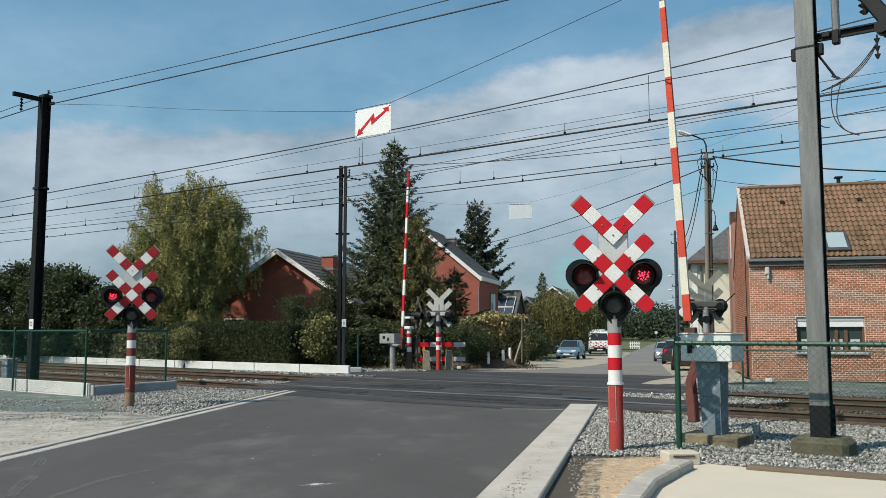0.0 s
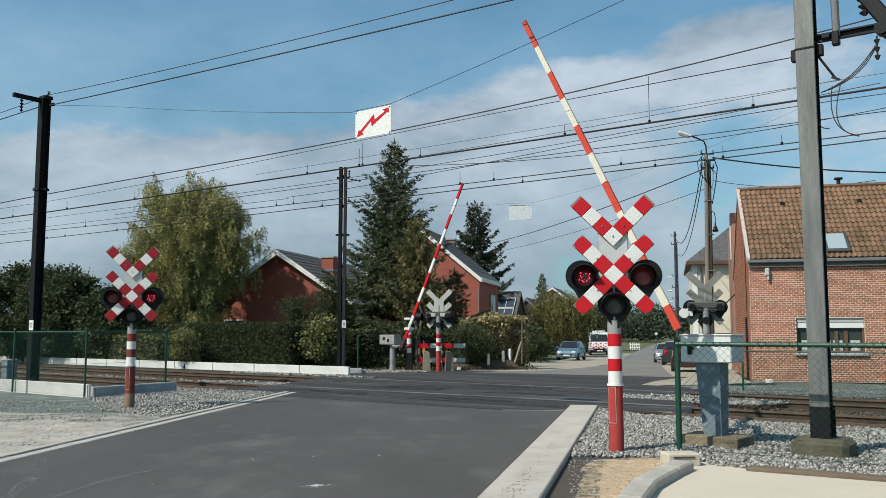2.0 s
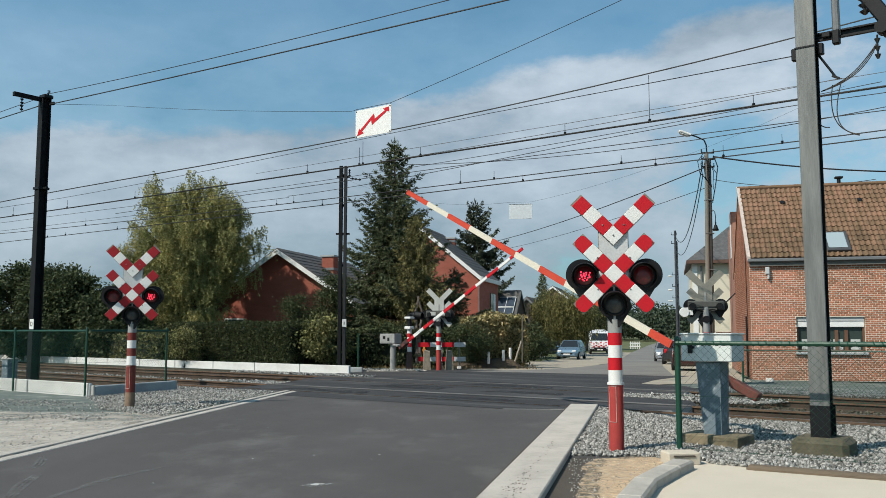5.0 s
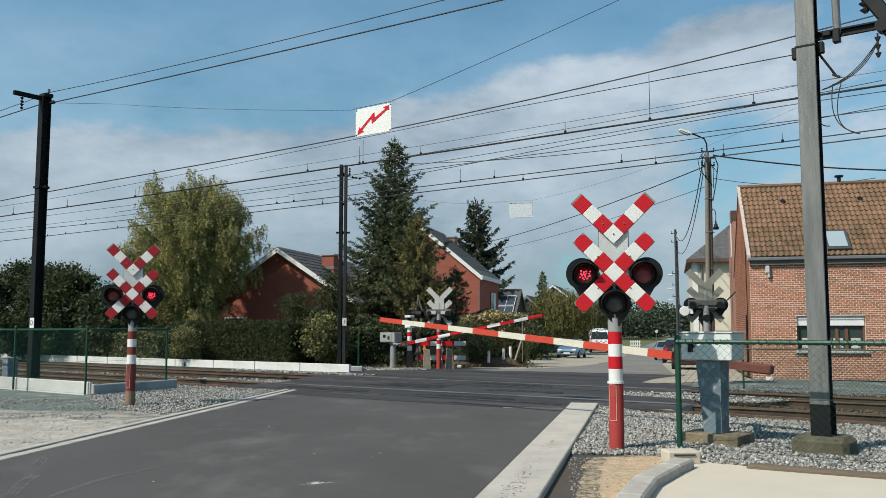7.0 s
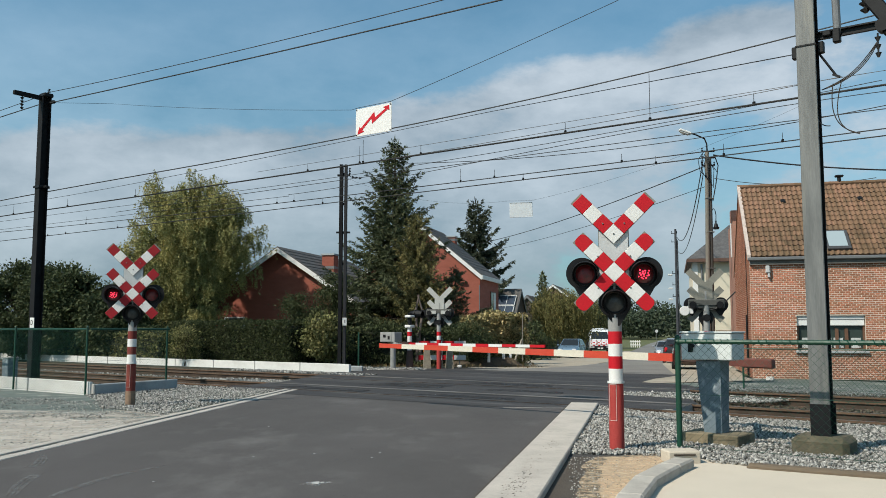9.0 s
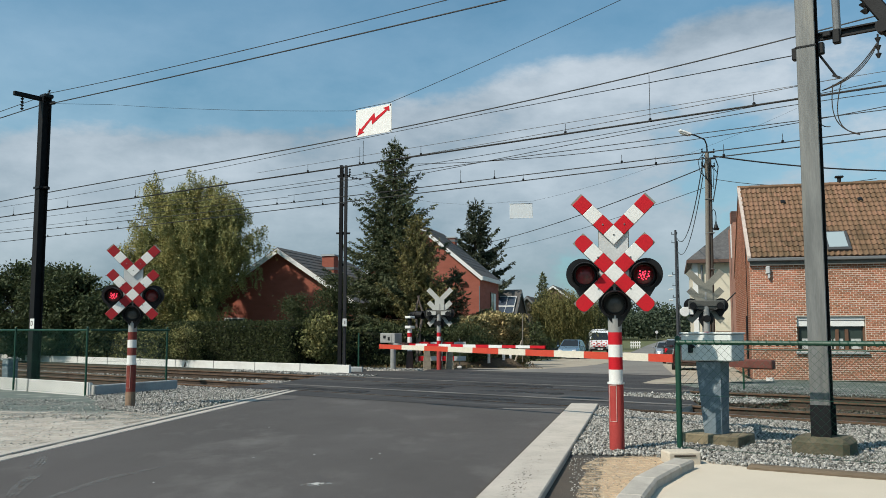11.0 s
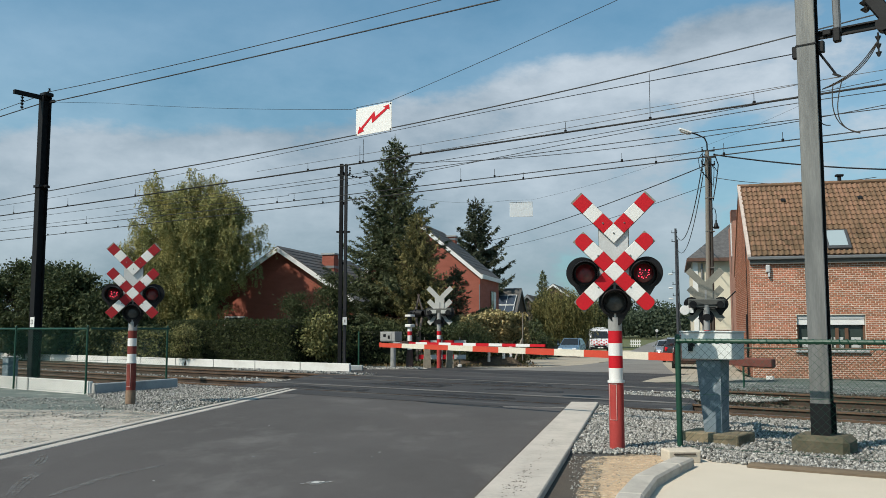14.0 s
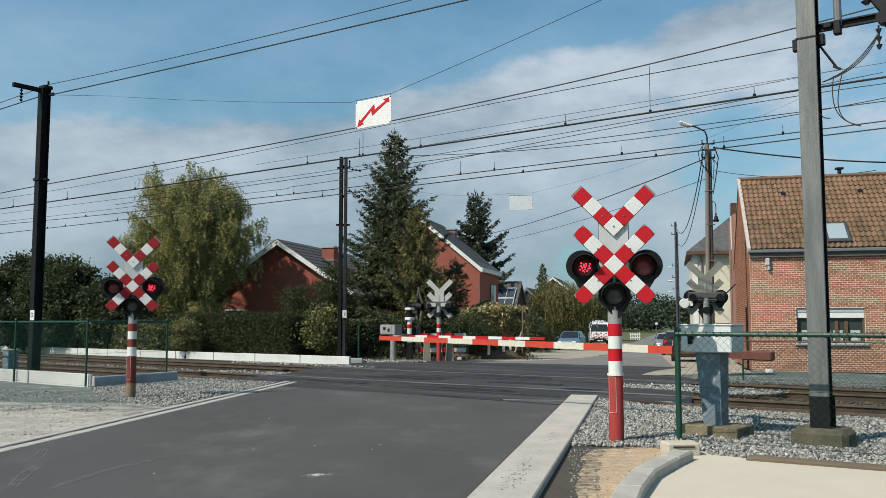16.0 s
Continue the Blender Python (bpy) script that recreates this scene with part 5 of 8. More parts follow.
def insulator(mb, p, d, n=4, r=0.07):
    p, d = Vector(p), Vector(d)
    for k in range(n):
        q = p + d * (k + 0.5) / n
        mb.disc(q, r, r * 0.35, d / n * 0.55, 12)
    mb.tube([p, p + d], r * 0.3, 8)


def letter(parent, text, at, size, material):
    """A raised letter that looks along -y, centred at a place on its thing."""
    cu = bpy.data.curves.new("letter", "FONT")
    cu.body, cu.size, cu.extrude, cu.align_x, cu.align_y = text, size, 0.002, "CENTER", "CENTER"
    cu.materials.append(material)
    ob = new("letter", cu)
    ob.parent = parent
    ob.matrix_basis = Matrix.Translation(at) @ Matrix.Rotation(radians(90), 4, "X")
    return ob


def build_masts():
    # the tall galvanised mast beside the signal
    m = thing("catenary_mast", frame_at(4.40, 10.15, 0, -AL), "tall galvanised steel catenary mast with black foot", "catenary mast")
    part("footing", MB().box((0.0, 0, 0.05), (0.62, 0.54, 0.30), bev=0.06), M_CONCOLD, m, "mossy rounded concrete footing")
    part("face_flange", MB().box((0.0, -0.125, 4.55), (0.215, 0.03, 8.1), bev=0.006), M_GALV, m, "weathered galvanised face")
    # black colour paints the unlit side of the mast beside its lit face
    part("web_and_flange", MB().box((0.0, 0, 4.55), (0.03, 0.22, 8.1)).box((-0.01, 0.125, 4.55), (0.195, 0.03, 8.1)), M_MASTBLK, m, "web and rear flange, coloured black for the side in shade")
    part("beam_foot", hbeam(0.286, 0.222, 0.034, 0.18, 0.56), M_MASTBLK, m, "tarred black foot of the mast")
    part("band", MB().box((0, 0, 4.79), (0.235, 0.30, 0.016)).box((-0.15, 0.0, 4.75), (0.07, 0.08, 0.15), bev=0.01).box((0.145, 0.0, 4.77), (0.07, 0.08, 0.14), bev=0.01), M_BLACK, m, "black clamp band with lugs")
    # bracket with switch gear, standing out to the side of the mast
    br = part("bracket", MB().box((0.46, 0, 4.985), (0.80, 0.05, 0.018)).box((0.46, 0, 5.065), (0.80, 0.05, 0.018)).box((0.46, 0.02, 5.025), (0.80, 0.010, 0.07)), M_BLACK, m, "black steel bracket beside the mast")
    br.location.z = -0.11
    part("clevis", MB().box((0.33, -0.03, 4.98), (0.085, 0.09, 0.17), bev=0.012), M_BLACK, br)
    part("clevis", MB().box((0.22, -0.03, 5.03), (0.10, 0.06, 0.07), bev=0.012), M_BLACK, br)
    part("stay", MB().tube([(0.335, -0.02, 5.0), (0.325, -0.02, 5.95)], 0.045, 10), M_ZINC, br, "grey stay tube")
    part("brace", MB().tube([(0.12, 0.0, 4.70), (0.30, 0.0, 4.40)], 0.014, 8).box((0.30, 0, 4.40), (0.09, 0.03, 0.025), Matrix.Rotation(0.5, 3, "Y")), M_BLACK, m)
    porc = mat("dark_porcelain", (0.030, 0.028, 0.028), (0.02, 0.019, 0.02), 5, 0.3)
    for a, d, n, r in (((0.60, 0, 5.60), (0.05, 0, -0.40), 5, 0.06), ((0.76, 0.0, 4.93), (0, 0, -0.28), 3, 0.035), ((0.86, 0, 5.18), (0.0, 0, -0.3), 4, 0.05)):
        mb = MB()
        insulator(mb, a, d, n, r)
        part("insulator", mb, porc, br, "dark ribbed insulator")
    part("switch_beam", MB().box((0.74, 0, 5.30), (0.17, 0.10, 0.75), Matrix.Rotation(-0.55, 3, "Y"), 0.015), M_BLACK, br, "black sloping switch gear")
    part("drum", MB().tube([(0.82, -0.08, 5.0), (0.82, 0.08, 5.0)], 0.075, 16), M_BLACK, br)
    bez = lambda pts: [Vector(pts[0]) * (1 - t) ** 3 + Vector(pts[1]) * 3 * t * (1 - t) ** 2 + Vector(pts[2]) * 3 * t * t * (1 - t) + Vector(pts[3]) * t ** 3 for t in np.linspace(0, 1, 16)]
    for k in range(3):
        part("jumper_cable", MB().tube(bez([(0.78, 0.01 * k, 4.88), (0.66 - 0.05 * k, 0, 4.56), (0.45, 0, 4.42 + 0.02 * k), (0.12, 0.06, 4.38)]), 0.006, 4), M_WIREL, br)
    for k in range(2):
        part("jumper_cable", MB().tube(bez([(0.26 + 0.09 * k, 0, 4.42), (0.20 + 0.05 * k, 0, 4.05), (0.28, 0, 3.86), (0.52, 0.05, 3.80 - 0.01 * k)]), 0.006, 4), M_WIREL, br)
    part("jumper_cable", MB().tube(bez([(0.06, 0, 4.05), (0.10, 0, 3.95), (0.14, 0, 3.92), (0.20, 0.05, 3.93)]), 0.006, 4), M_WIREL, br)
    # black mast on the near side, far down the track
    q = Vector((-10.57, 22.45, 0))
    m = thing("catenary_mast", frame_at(q.x, q.y, 0, -AL), "black steel catenary mast with a short arm", "catenary mast")
    part("beam", hbeam(0.24, 0.22, 0.02, 0, 7.55), M_MASTBLK, m)
    part("arm", MB().box((0, -0.42, 7.52), (0.10, 0.86, 0.11), bev=0.01), M_MASTBLK, m)
    part("mast_head", MB().box((0.05, 0.0, 7.60), (0.28, 0.26, 0.10), bev=0.02), M_BLACK, m)
    for a, d in (((0.14, 0.0, 7.62), (0.05, 0, 0.14)), ((0.15, 0.06, 7.42), (0.20, 0, -0.02)), ((0, -0.62, 7.47), (0, 0, -0.35))):
        mb = MB()
        insulator(mb, a, d, 4, 0.048)
        part("insulator", mb, M_BLACK, m)
    part("band", MB().box((0, 0, 5.15), (0.28, 0.30, 0.06)).box((0.20, 0, 5.15), (0.18, 0.06, 0.05)), M_BLACK, m)
    part("mast_plate", MB().box((0.08, -0.135, 1.60), (0.20, 0.012, 0.26), bev=0.004), M_WHITE, m, "white mast plate")
    letter(m, "D", (0.08, -0.1445, 1.60), 0.17, M_BLACK)
    # double-channel mast beyond the tracks
    m = thing("catenary_mast", frame_at(-3.65, 31.2, 0, (1, 0, 0)), "dark double-channel catenary mast beyond the tracks", "catenary mast")
    part("channel", MB().box((-0.078, 0, 3.72), (0.13, 0.20, 7.45), bev=0.01), M_MASTBLK, m)
    part("channel", MB().box((0.085, 0.02, 3.72), (0.105, 0.20, 7.45), bev=0.01), mat("grey_tarred_steel", (0.035, 0.035, 0.038), (0.026, 0.026, 0.028), 3, 0.6, spec=0.2), m)
    for z in (0.6, 2.2, 3.8, 4.95, 6.0, 7.1):
        part("batten", MB().box((0, 0.03, z), (0.22, 0.18, 0.08)), M_MASTBLK, m)
    for z, w in ((7.05, 0.46), (4.95, 0.50)):
        part("cross_arm", MB().box((0.0, 0, z), (w, 0.10, 0.06)), M_MASTBLK, m)
    for p, d in (((0.22, 0, 7.05), (0, 0, 0.28)), ((0.24, 0, 7.0), (0.4, 0, -0.06))):
        mb = MB()
        insulator(mb, p, d, 3, 0.05)
        part("insulator", mb, M_MASTBLK, m)
    part("mast_plate", MB().box((0.10, -0.115, 1.72), (0.15, 0.012, 0.28), bev=0.004), M_WHITE, m, "pale mast plate")
    part("plate_mark", MB().box((0.10, -0.124, 1.72), (0.05, 0.006, 0.10)), M_GREYP, m)
    part("footing", MB().box((0, 0, 0.06), (0.9, 0.7, 0.14), bev=0.03), M_CONC, m)


def sag(a, b, drop, n=24):
    a, b = Vector(a), Vector(b)
    return [a.lerp(b, t) - Vector((0, 0, 4 * drop * t * (1 - t))) for t in np.linspace(0, 1, n)]


def wire(name, pts, r, label, category="overhead wire", group="overhead wires", material=None):
    me = MB().tube(pts, r, 5).mesh(name, True, False)
    me.materials.append(material or M_WIRE)
    return tagged(new(name, me), label, category, group)


PLATE = Vector((-1.282, 15.52, 5.237))


def poly(c, u):
    """A polynomial, highest power first."""
    r = 0.0
    for k in c:
        r = r * u + k
    return r


# overhead lines of both tracks: offset across the tracks, stretch along them, height along the stretch, radius
NEAR_CONTACT, FAR_CONTACT_A, FAR_CONTACT_B = (0.0001069, -0.000436, 5.399), (0.0003638, -0.006958, 5.523), (0.0001205, -0.003894, 5.377)
NEAR_CARRIER = (-6.216e-05, 0.004252, -0.09598, 6.802)
LINES = (
    ("contact_wire", 15.37, (-20.0, 45.0), NEAR_CONTACT, 0.013), ("contact_wire", 15.42, (-20.0, 45.0), NEAR_CONTACT, 0.013),
    ("contact_wire", 19.30, (-20.0, 45.0), FAR_CONTACT_A, 0.013), ("contact_wire", 19.33, (-20.0, 45.0), FAR_CONTACT_B, 0.014),
    ("carrier_wire", 15.40, (-6.0, 34.0), NEAR_CARRIER, 0.010), ("carrier_wire", 15.44, (-6.0, 34.0), (-6.216e-05, 0.004252, -0.0957, 6.822), 0.008),
    ("auxiliary_wire", 15.40, (-4.0, 17.5), (-0.001681, 5.643), 0.005), ("auxiliary_wire", 15.41, (3.0, 14.0), (0.001696, -0.04977, 5.787), 0.006),
    ("carrier_wire", 19.25, (3.0, 40.0), (-2.842e-05, 0.002658, -0.07119, 6.696), 0.008), ("carrier_wire", 19.30, (-8.0, 30.0), (-0.0002929, 0.01224, 5.881), 0.010),
    ("carrier_wire", 19.35, (-1.0, 15.6), (0.006901, -0.1075, 6.253), 0.009), ("carrier_wire", 19.28, (0.0, 20.4), (0.0002718, -0.009818, 0.06835, 6.152), 0.009),
    ("auxiliary_wire", 19.32, (20.4, 42.0), (0.01046, 5.518), 0.008),
)
# droppers: places along the track and their lengths above a contact wire
DROPPERS = (
    (15.39, NEAR_CONTACT, ((6.41, 0.91), (13.71, 0.57), (13.82, 0.43), (15.58, 0.22), (11.95, 0.21), (8.23, 0.21), (4.46, 0.20), (22.93, 0.23), (26.68, 0.27), (30.16, 0.30))),
    (19.30, FAR_CONTACT_A, ((12.48, 0.22), (8.79, 0.20), (20.14, 0.22), (20.93, 0.17), (5.01, 0.20), (32.04, 0.30), (13.59, 0.36))),
    (19.33, FAR_CONTACT_B, ((11.60, 0.18), (7.93, 0.18), (18.89, 0.16), (34.95, 0.10), (29.88, 0.13), (33.56, 0.12), (6.31, 0.27))),
)


def build_wires():
    labels = {"contact_wire": "taut overhead contact wire of the railway", "carrier_wire": "sagging carrier wire over the track", "auxiliary_wire": "thin auxiliary wire beside the contact wire"}
    for name, p, (u0, u1), c, r in LINES:
        wire(name, [tp(u, p, poly(c, u)) for u in np.linspace(u0, u1, 36)], r, labels[name], material=M_WIRE if r > 0.007 else M_WIREL)
    for p, c, feet in DROPPERS:
        for u, h in feet:
            z = poly(c, u)
            d = wire("dropper", [tp(u, p, z), tp(u, p, z + h)], 0.006, "short dropper with a clamp on the contact wire", "dropper", "droppers")
            part("clamp", MB().box(tuple(tp(u, p, z + 0.02)), (0.05, 0.05, 0.07), bev=0.01), M_BLACK, d)
    # stay wire that ends on the mast, with its clamp
    stay = [tp(u, 15.4, poly((4.4e-05, -0.001924, 0.005861, 6.215), u)) for u in np.linspace(10.0, 34.0, 24)]
    wire("stay_wire", sag((4.275, 10.24, 4.745), stay[0], 0.0, 8) + stay[1:], 0.007, "thin stay wire anchored to the mast")
    # feeders along the near mast line, and beyond the black mast
    for c, r, u1 in (((0.001453, -0.005914, 7.105), 0.009, 21.7), ((0.000454, 0.02077, 6.703), 0.014, 21.5)):
        wire("feeder_wire", [tp(u, 11.8, poly(c, u)) for u in np.linspace(-2.0, u1, 24)], r, "thick feeder wire strung from mast to mast", "feeder wire")
    for u0, z0, drop, r in ((22.3, 7.61, 0.0453, 0.009), (22.0, 7.40, 0.030, 0.014)):
        wire("feeder_wire", [tp(u, 11.8 - 0.02 * (u - u0), z0 - drop * (u - u0) + 0.0009 * (u - u0) ** 2) for u in np.linspace(u0, 62, 20)], r, "thick feeder wire strung from mast to mast", "feeder wire")
    # span wires that carry the two warning plates
    left = [tp(u, 15.5, poly((0.002463, 0.07803, 5.214), u)) for u in np.linspace(14.2, 24.5, 14)]
    wire("span_wire", [Vector((-10.6, 22.35, 7.40))] + left[::-1] + [PLATE + AL * 0.405 + Vector((0, 0, 0.285))] + sag(PLATE - AL * 0.405 + Vector((0, 0, 0.285)), (4.61, 10.12, 6.59), 0.05), 0.005, "thin span wire carrying a warning plate", "span wire")
    wire("span_wire", sag((-3.65, 31.15, 7.0), (2.05, 26.89, 5.455), 0.4) + sag((2.76, 26.81, 5.46), (10.0, 21.0, 7.5), 0.3), 0.003, "thin span wire carrying a warning plate", "span wire")


def build_plates():
    # white plate with a red lightning arrow, hung over the road
    p = thing("warning_plate", frame_at(PLATE.x, PLATE.y, PLATE.z, -AL), "white hanging plate with a red lightning arrow", "warning sign")
    part("plate", MB().box((0, 0, 0), (0.86, 0.012, 0.52), bev=0.004), M_WHITE, p)
    bolt = [(-0.385, -0.225), (-0.22, -0.185), (-0.262, -0.150), (-0.045, 0.035), (-0.025, -0.065), (0.335, 0.145), (0.385, 0.130), (0.375, 0.225), (0.235, 0.205), (0.285, 0.170), (0.045, 0.045), (0.025, 0.150), (-0.305, -0.115), (-0.335, -0.085)]
    part("arrow", MB().prism([(x, -0.0075, z) for x, z in bolt], (0, -0.003, 0), (0, 0.001, 0)), M_RED, p, "red lightning arrow")
    for x in (-0.405, 0.405):
        for z in (-0.235, 0.235):
            part("eyelet", MB().disc((x, -0.008, z), 0.014, 0.014, (0, -0.004, 0), 8), M_BLACK, p)
        part("hook", MB().tube([(x, 0, 0.23), (x, 0, 0.285)], 0.005, 5), M_WIRE, p)
    p = thing("warning_plate", frame_at(2.43, 26.85, 5.165, (0.99, -0.14, 0.02)), "pale back of a hanging warning plate beyond the tracks", "warning sign")
    part("plate", MB().box((0, 0, 0), (0.72, 0.010, 0.47), bev=0.003), mat("pale_plate_back", (0.66, 0.69, 0.71), (0.60, 0.63, 0.65), 3, 0.7, spec=0.2), p)
    for z in (-0.23, 0.23):
        part("rim_wire", MB().tube([(-0.36, -0.01, z), (0.36, -0.01, z)], 0.006, 5), M_PLATE, p)


def build_poles():
    # doubled street pole with lamp and telephone cables
    x, y = 10.05, 33.0
    z = gz(x, y)
    m = thing("street_pole", frame_at(x, y, z, (1, 0, 0)), "doubled grey utility pole with a street lamp", "utility pole")
    part("pole", MB().tube([(0, 0, 0), (0.16, 0, 8.45)], [0.10, 0.075], 12), M_WOODP, m, smooth=True)
    # right-hand pole coloured dark for the side turned from the sun
    part("pole", MB().tube([(0.185, 0.02, 0), (0.27, 0.02, 8.2)], [0.085, 0.06], 12), mat("shaded_pole_side", (0.07, 0.064, 0.055), (0.045, 0.04, 0.036), 4, 0.85), m, smooth=True)
    arm = part("lamp_arm", MB().tube([(0.18, 0, 8.2), (0.16, 0, 8.75), (0.08, 0, 8.95), (-0.24, 0, 9.10), (-0.46, 0, 9.17)], 0.03, 8), M_BLACK, m)
    part("lamp_head", MB().box((-0.66, 0, 9.22), (0.52, 0.20, 0.11), Matrix.Rotation(0.35, 3, "Y"), 0.04), M_WHITE, arm, "white street lamp head")
    part("lamp_glass", MB().box((-0.69, 0, 9.16), (0.36, 0.16, 0.05), Matrix.Rotation(0.35, 3, "Y"), 0.02), glass("lamp_glass", (0.5, 0.5, 0.48), 0.2), arm)
    for zz in (8.45, 8.2, 7.9):
        ca = part("cross_arm", MB().box((0.2, 0, zz), (0.5, 0.06, 0.05)), M_BLACK, m)
        for xx in (-0.03, 0.43):
            mb = MB()
            insulator(mb, (xx, 0, zz), (0, 0, 0.14), 2, 0.04)
            part("insulator", mb, M_BLACK, ca)
    bell = part("hanging_lamp", MB().disc((0.43, 0, 5.63), 0.055, 0.095, (0, 0, -0.15), 14).disc((0.43, 0, 5.48), 0.125, 0.10, (0, 0, -0.07), 14).tube([(0.43, 0, 5.62), (0.43, 0, 5.74)], 0.03, 8), M_BLACK, m, "black bell-shaped lamp")
    part("gooseneck", MB().tube([(0.28, 0, 6.10), (0.34, 0, 6.22), (0.41, 0, 6.14), (0.44, 0, 5.95), (0.43, 0, 5.72)], 0.016, 8), M_BLACK, bell)
    for zz in (2.4, 3.9, 5.3, 6.6):
        part("pole_band", MB().box((0.13 + 0.012 * zz, 0.01, zz), (0.33, 0.20, 0.045), bev=0.02), M_GALV, m)
    for k in range(7):
        a = Vector((0.0 + 0.05 * k, -0.1, 8.4 - 0.08 * k))
        part("cable_loop", MB().tube([a, a + Vector((-0.22 + 0.07 * k, 0, -0.3)), a + Vector((-0.15 + 0.05 * k, 0, -0.75)), a + Vector((0.1, 0, -1.0))], 0.014, 5), M_BLACK, m)
    part("cable_loop", MB().tube([(0.44, -0.02, 8.3), (0.58, 0, 7.9), (0.48, 0, 7.2), (0.34, 0, 6.5)], 0.02, 6), M_BLACK, m)
    top = Vector((x + 0.2, y, z + 8.3))
    wire("house_cable", sag(top + Vector((0.2, 0, 0)), (24, 30.5, 7.5), 0.5), 0.03, "thick black cable to the houses", "cable", "street cables")
    wire("house_cable", sag(top + Vector((0.2, 0, -0.9)), (14.5, 28.6, 6.5), 0.25), 0.012, "thin cable to the brick house", "cable", "street cables")
    for dz, far, r in ((-0.40, 8.90, 0.022), (-1.20, 8.15, 0.012)):
        wire("street_cable", sag(top + Vector((-0.05, 0, dz)), (2.75, 75, far), 0.35), r, "street cable strung to a far pole", "cable", "street cables")
    wire("street_cable", sag(top + Vector((-0.2, 0, -0.2)), (16.3, 60, 7.9), 1.3), 0.022, "drooping street cable between the poles", "cable", "street cables")
    wire("street_cable", sag(top + Vector((-0.2, 0, -0.7)), (16.3, 60, 7.0), 1.3), 0.018, "drooping street cable between the poles", "cable", "street cables")
    # second pole down the street
    z = gz(16.3, 60)
    m = thing("street_pole", frame_at(16.2, 60, z, (1, 0, 0)), "slim dark utility pole down the street", "utility pole")
    slim = mat("slim_dark_pole", (0.060, 0.064, 0.072), (0.040, 0.043, 0.050), 4, 0.8)
    part("pole", MB().tube([(0, 0, 0), (0, 0, 9.1)], [0.10, 0.075], 10), slim, m)
    part("stay_tube", MB().tube([(0.16, 0, 0), (0.12, 0, 8.3)], 0.04, 8), slim, m)
    for zz in (8.8, 8.2, 6.0, 5.2, 4.4):
        arm = part("cross_arm", MB().box((-0.1, 0, zz), (0.4, 0.05, 0.04)), M_BLACK, m)
        for xx in (-0.26, 0.1):
            mb = MB()
            insulator(mb, (xx, 0, zz), (0, 0, 0.16), 2, 0.035)
            part("insulator", mb, M_BLACK, arm)
    for zz in (5.9, 4.95, 4.2):
        part("lamp_head", MB().box((-0.42, 0, zz), (0.3, 0.16, 0.1), bev=0.03), M_WHITE, m)

# ---------------------------------------------------------------- trees and hedges
def leaves(pos, dirs, ln, wd, rs):
    """Small four-cornered leaves at pos, along dirs, with random roll."""
    n = len(pos)
    d = dirs / np.linalg.norm(dirs, axis=1, keepdims=True)
    r = rs.normal(size=(n, 3))
    s = np.cross(d, r)
    s /= np.linalg.norm(s, axis=1, keepdims=True) + 1e-9
    L, W = ln * rs.uniform(0.6, 1.3, (n, 1)), wd * rs.uniform(0.6, 1.3, (n, 1))
    up = np.cross(s, d)
    a, b = pos, pos + d * L
    mid = pos + d * L * 0.5 + up * W * 0.3
    v = np.stack([a, mid + s * W, b, mid - s * W], 1).reshape(-1, 3)
    f = np.arange(4 * n).reshape(-1, 4)
    return v, f


def crown(name, v, f, material, parent):
    return raw(name, v, f, material, parent, kind="stuff")


def limb(mb, a, b, r0, r1, bend, rnd, n=6):
    a, b = Vector(a), Vector(b)
    off = Vector((rnd.uniform(-1, 1), rnd.uniform(-1, 1), rnd.uniform(-0.4, 0.8))) * bend
    pts = [a.lerp(b, t) + off * math.sin(t * math.pi) for t in np.linspace(0, 1, n)]
    mb.tube(pts, [r0 + (r1 - r0) * t for t in np.linspace(0, 1, n)], 6)
    return pts


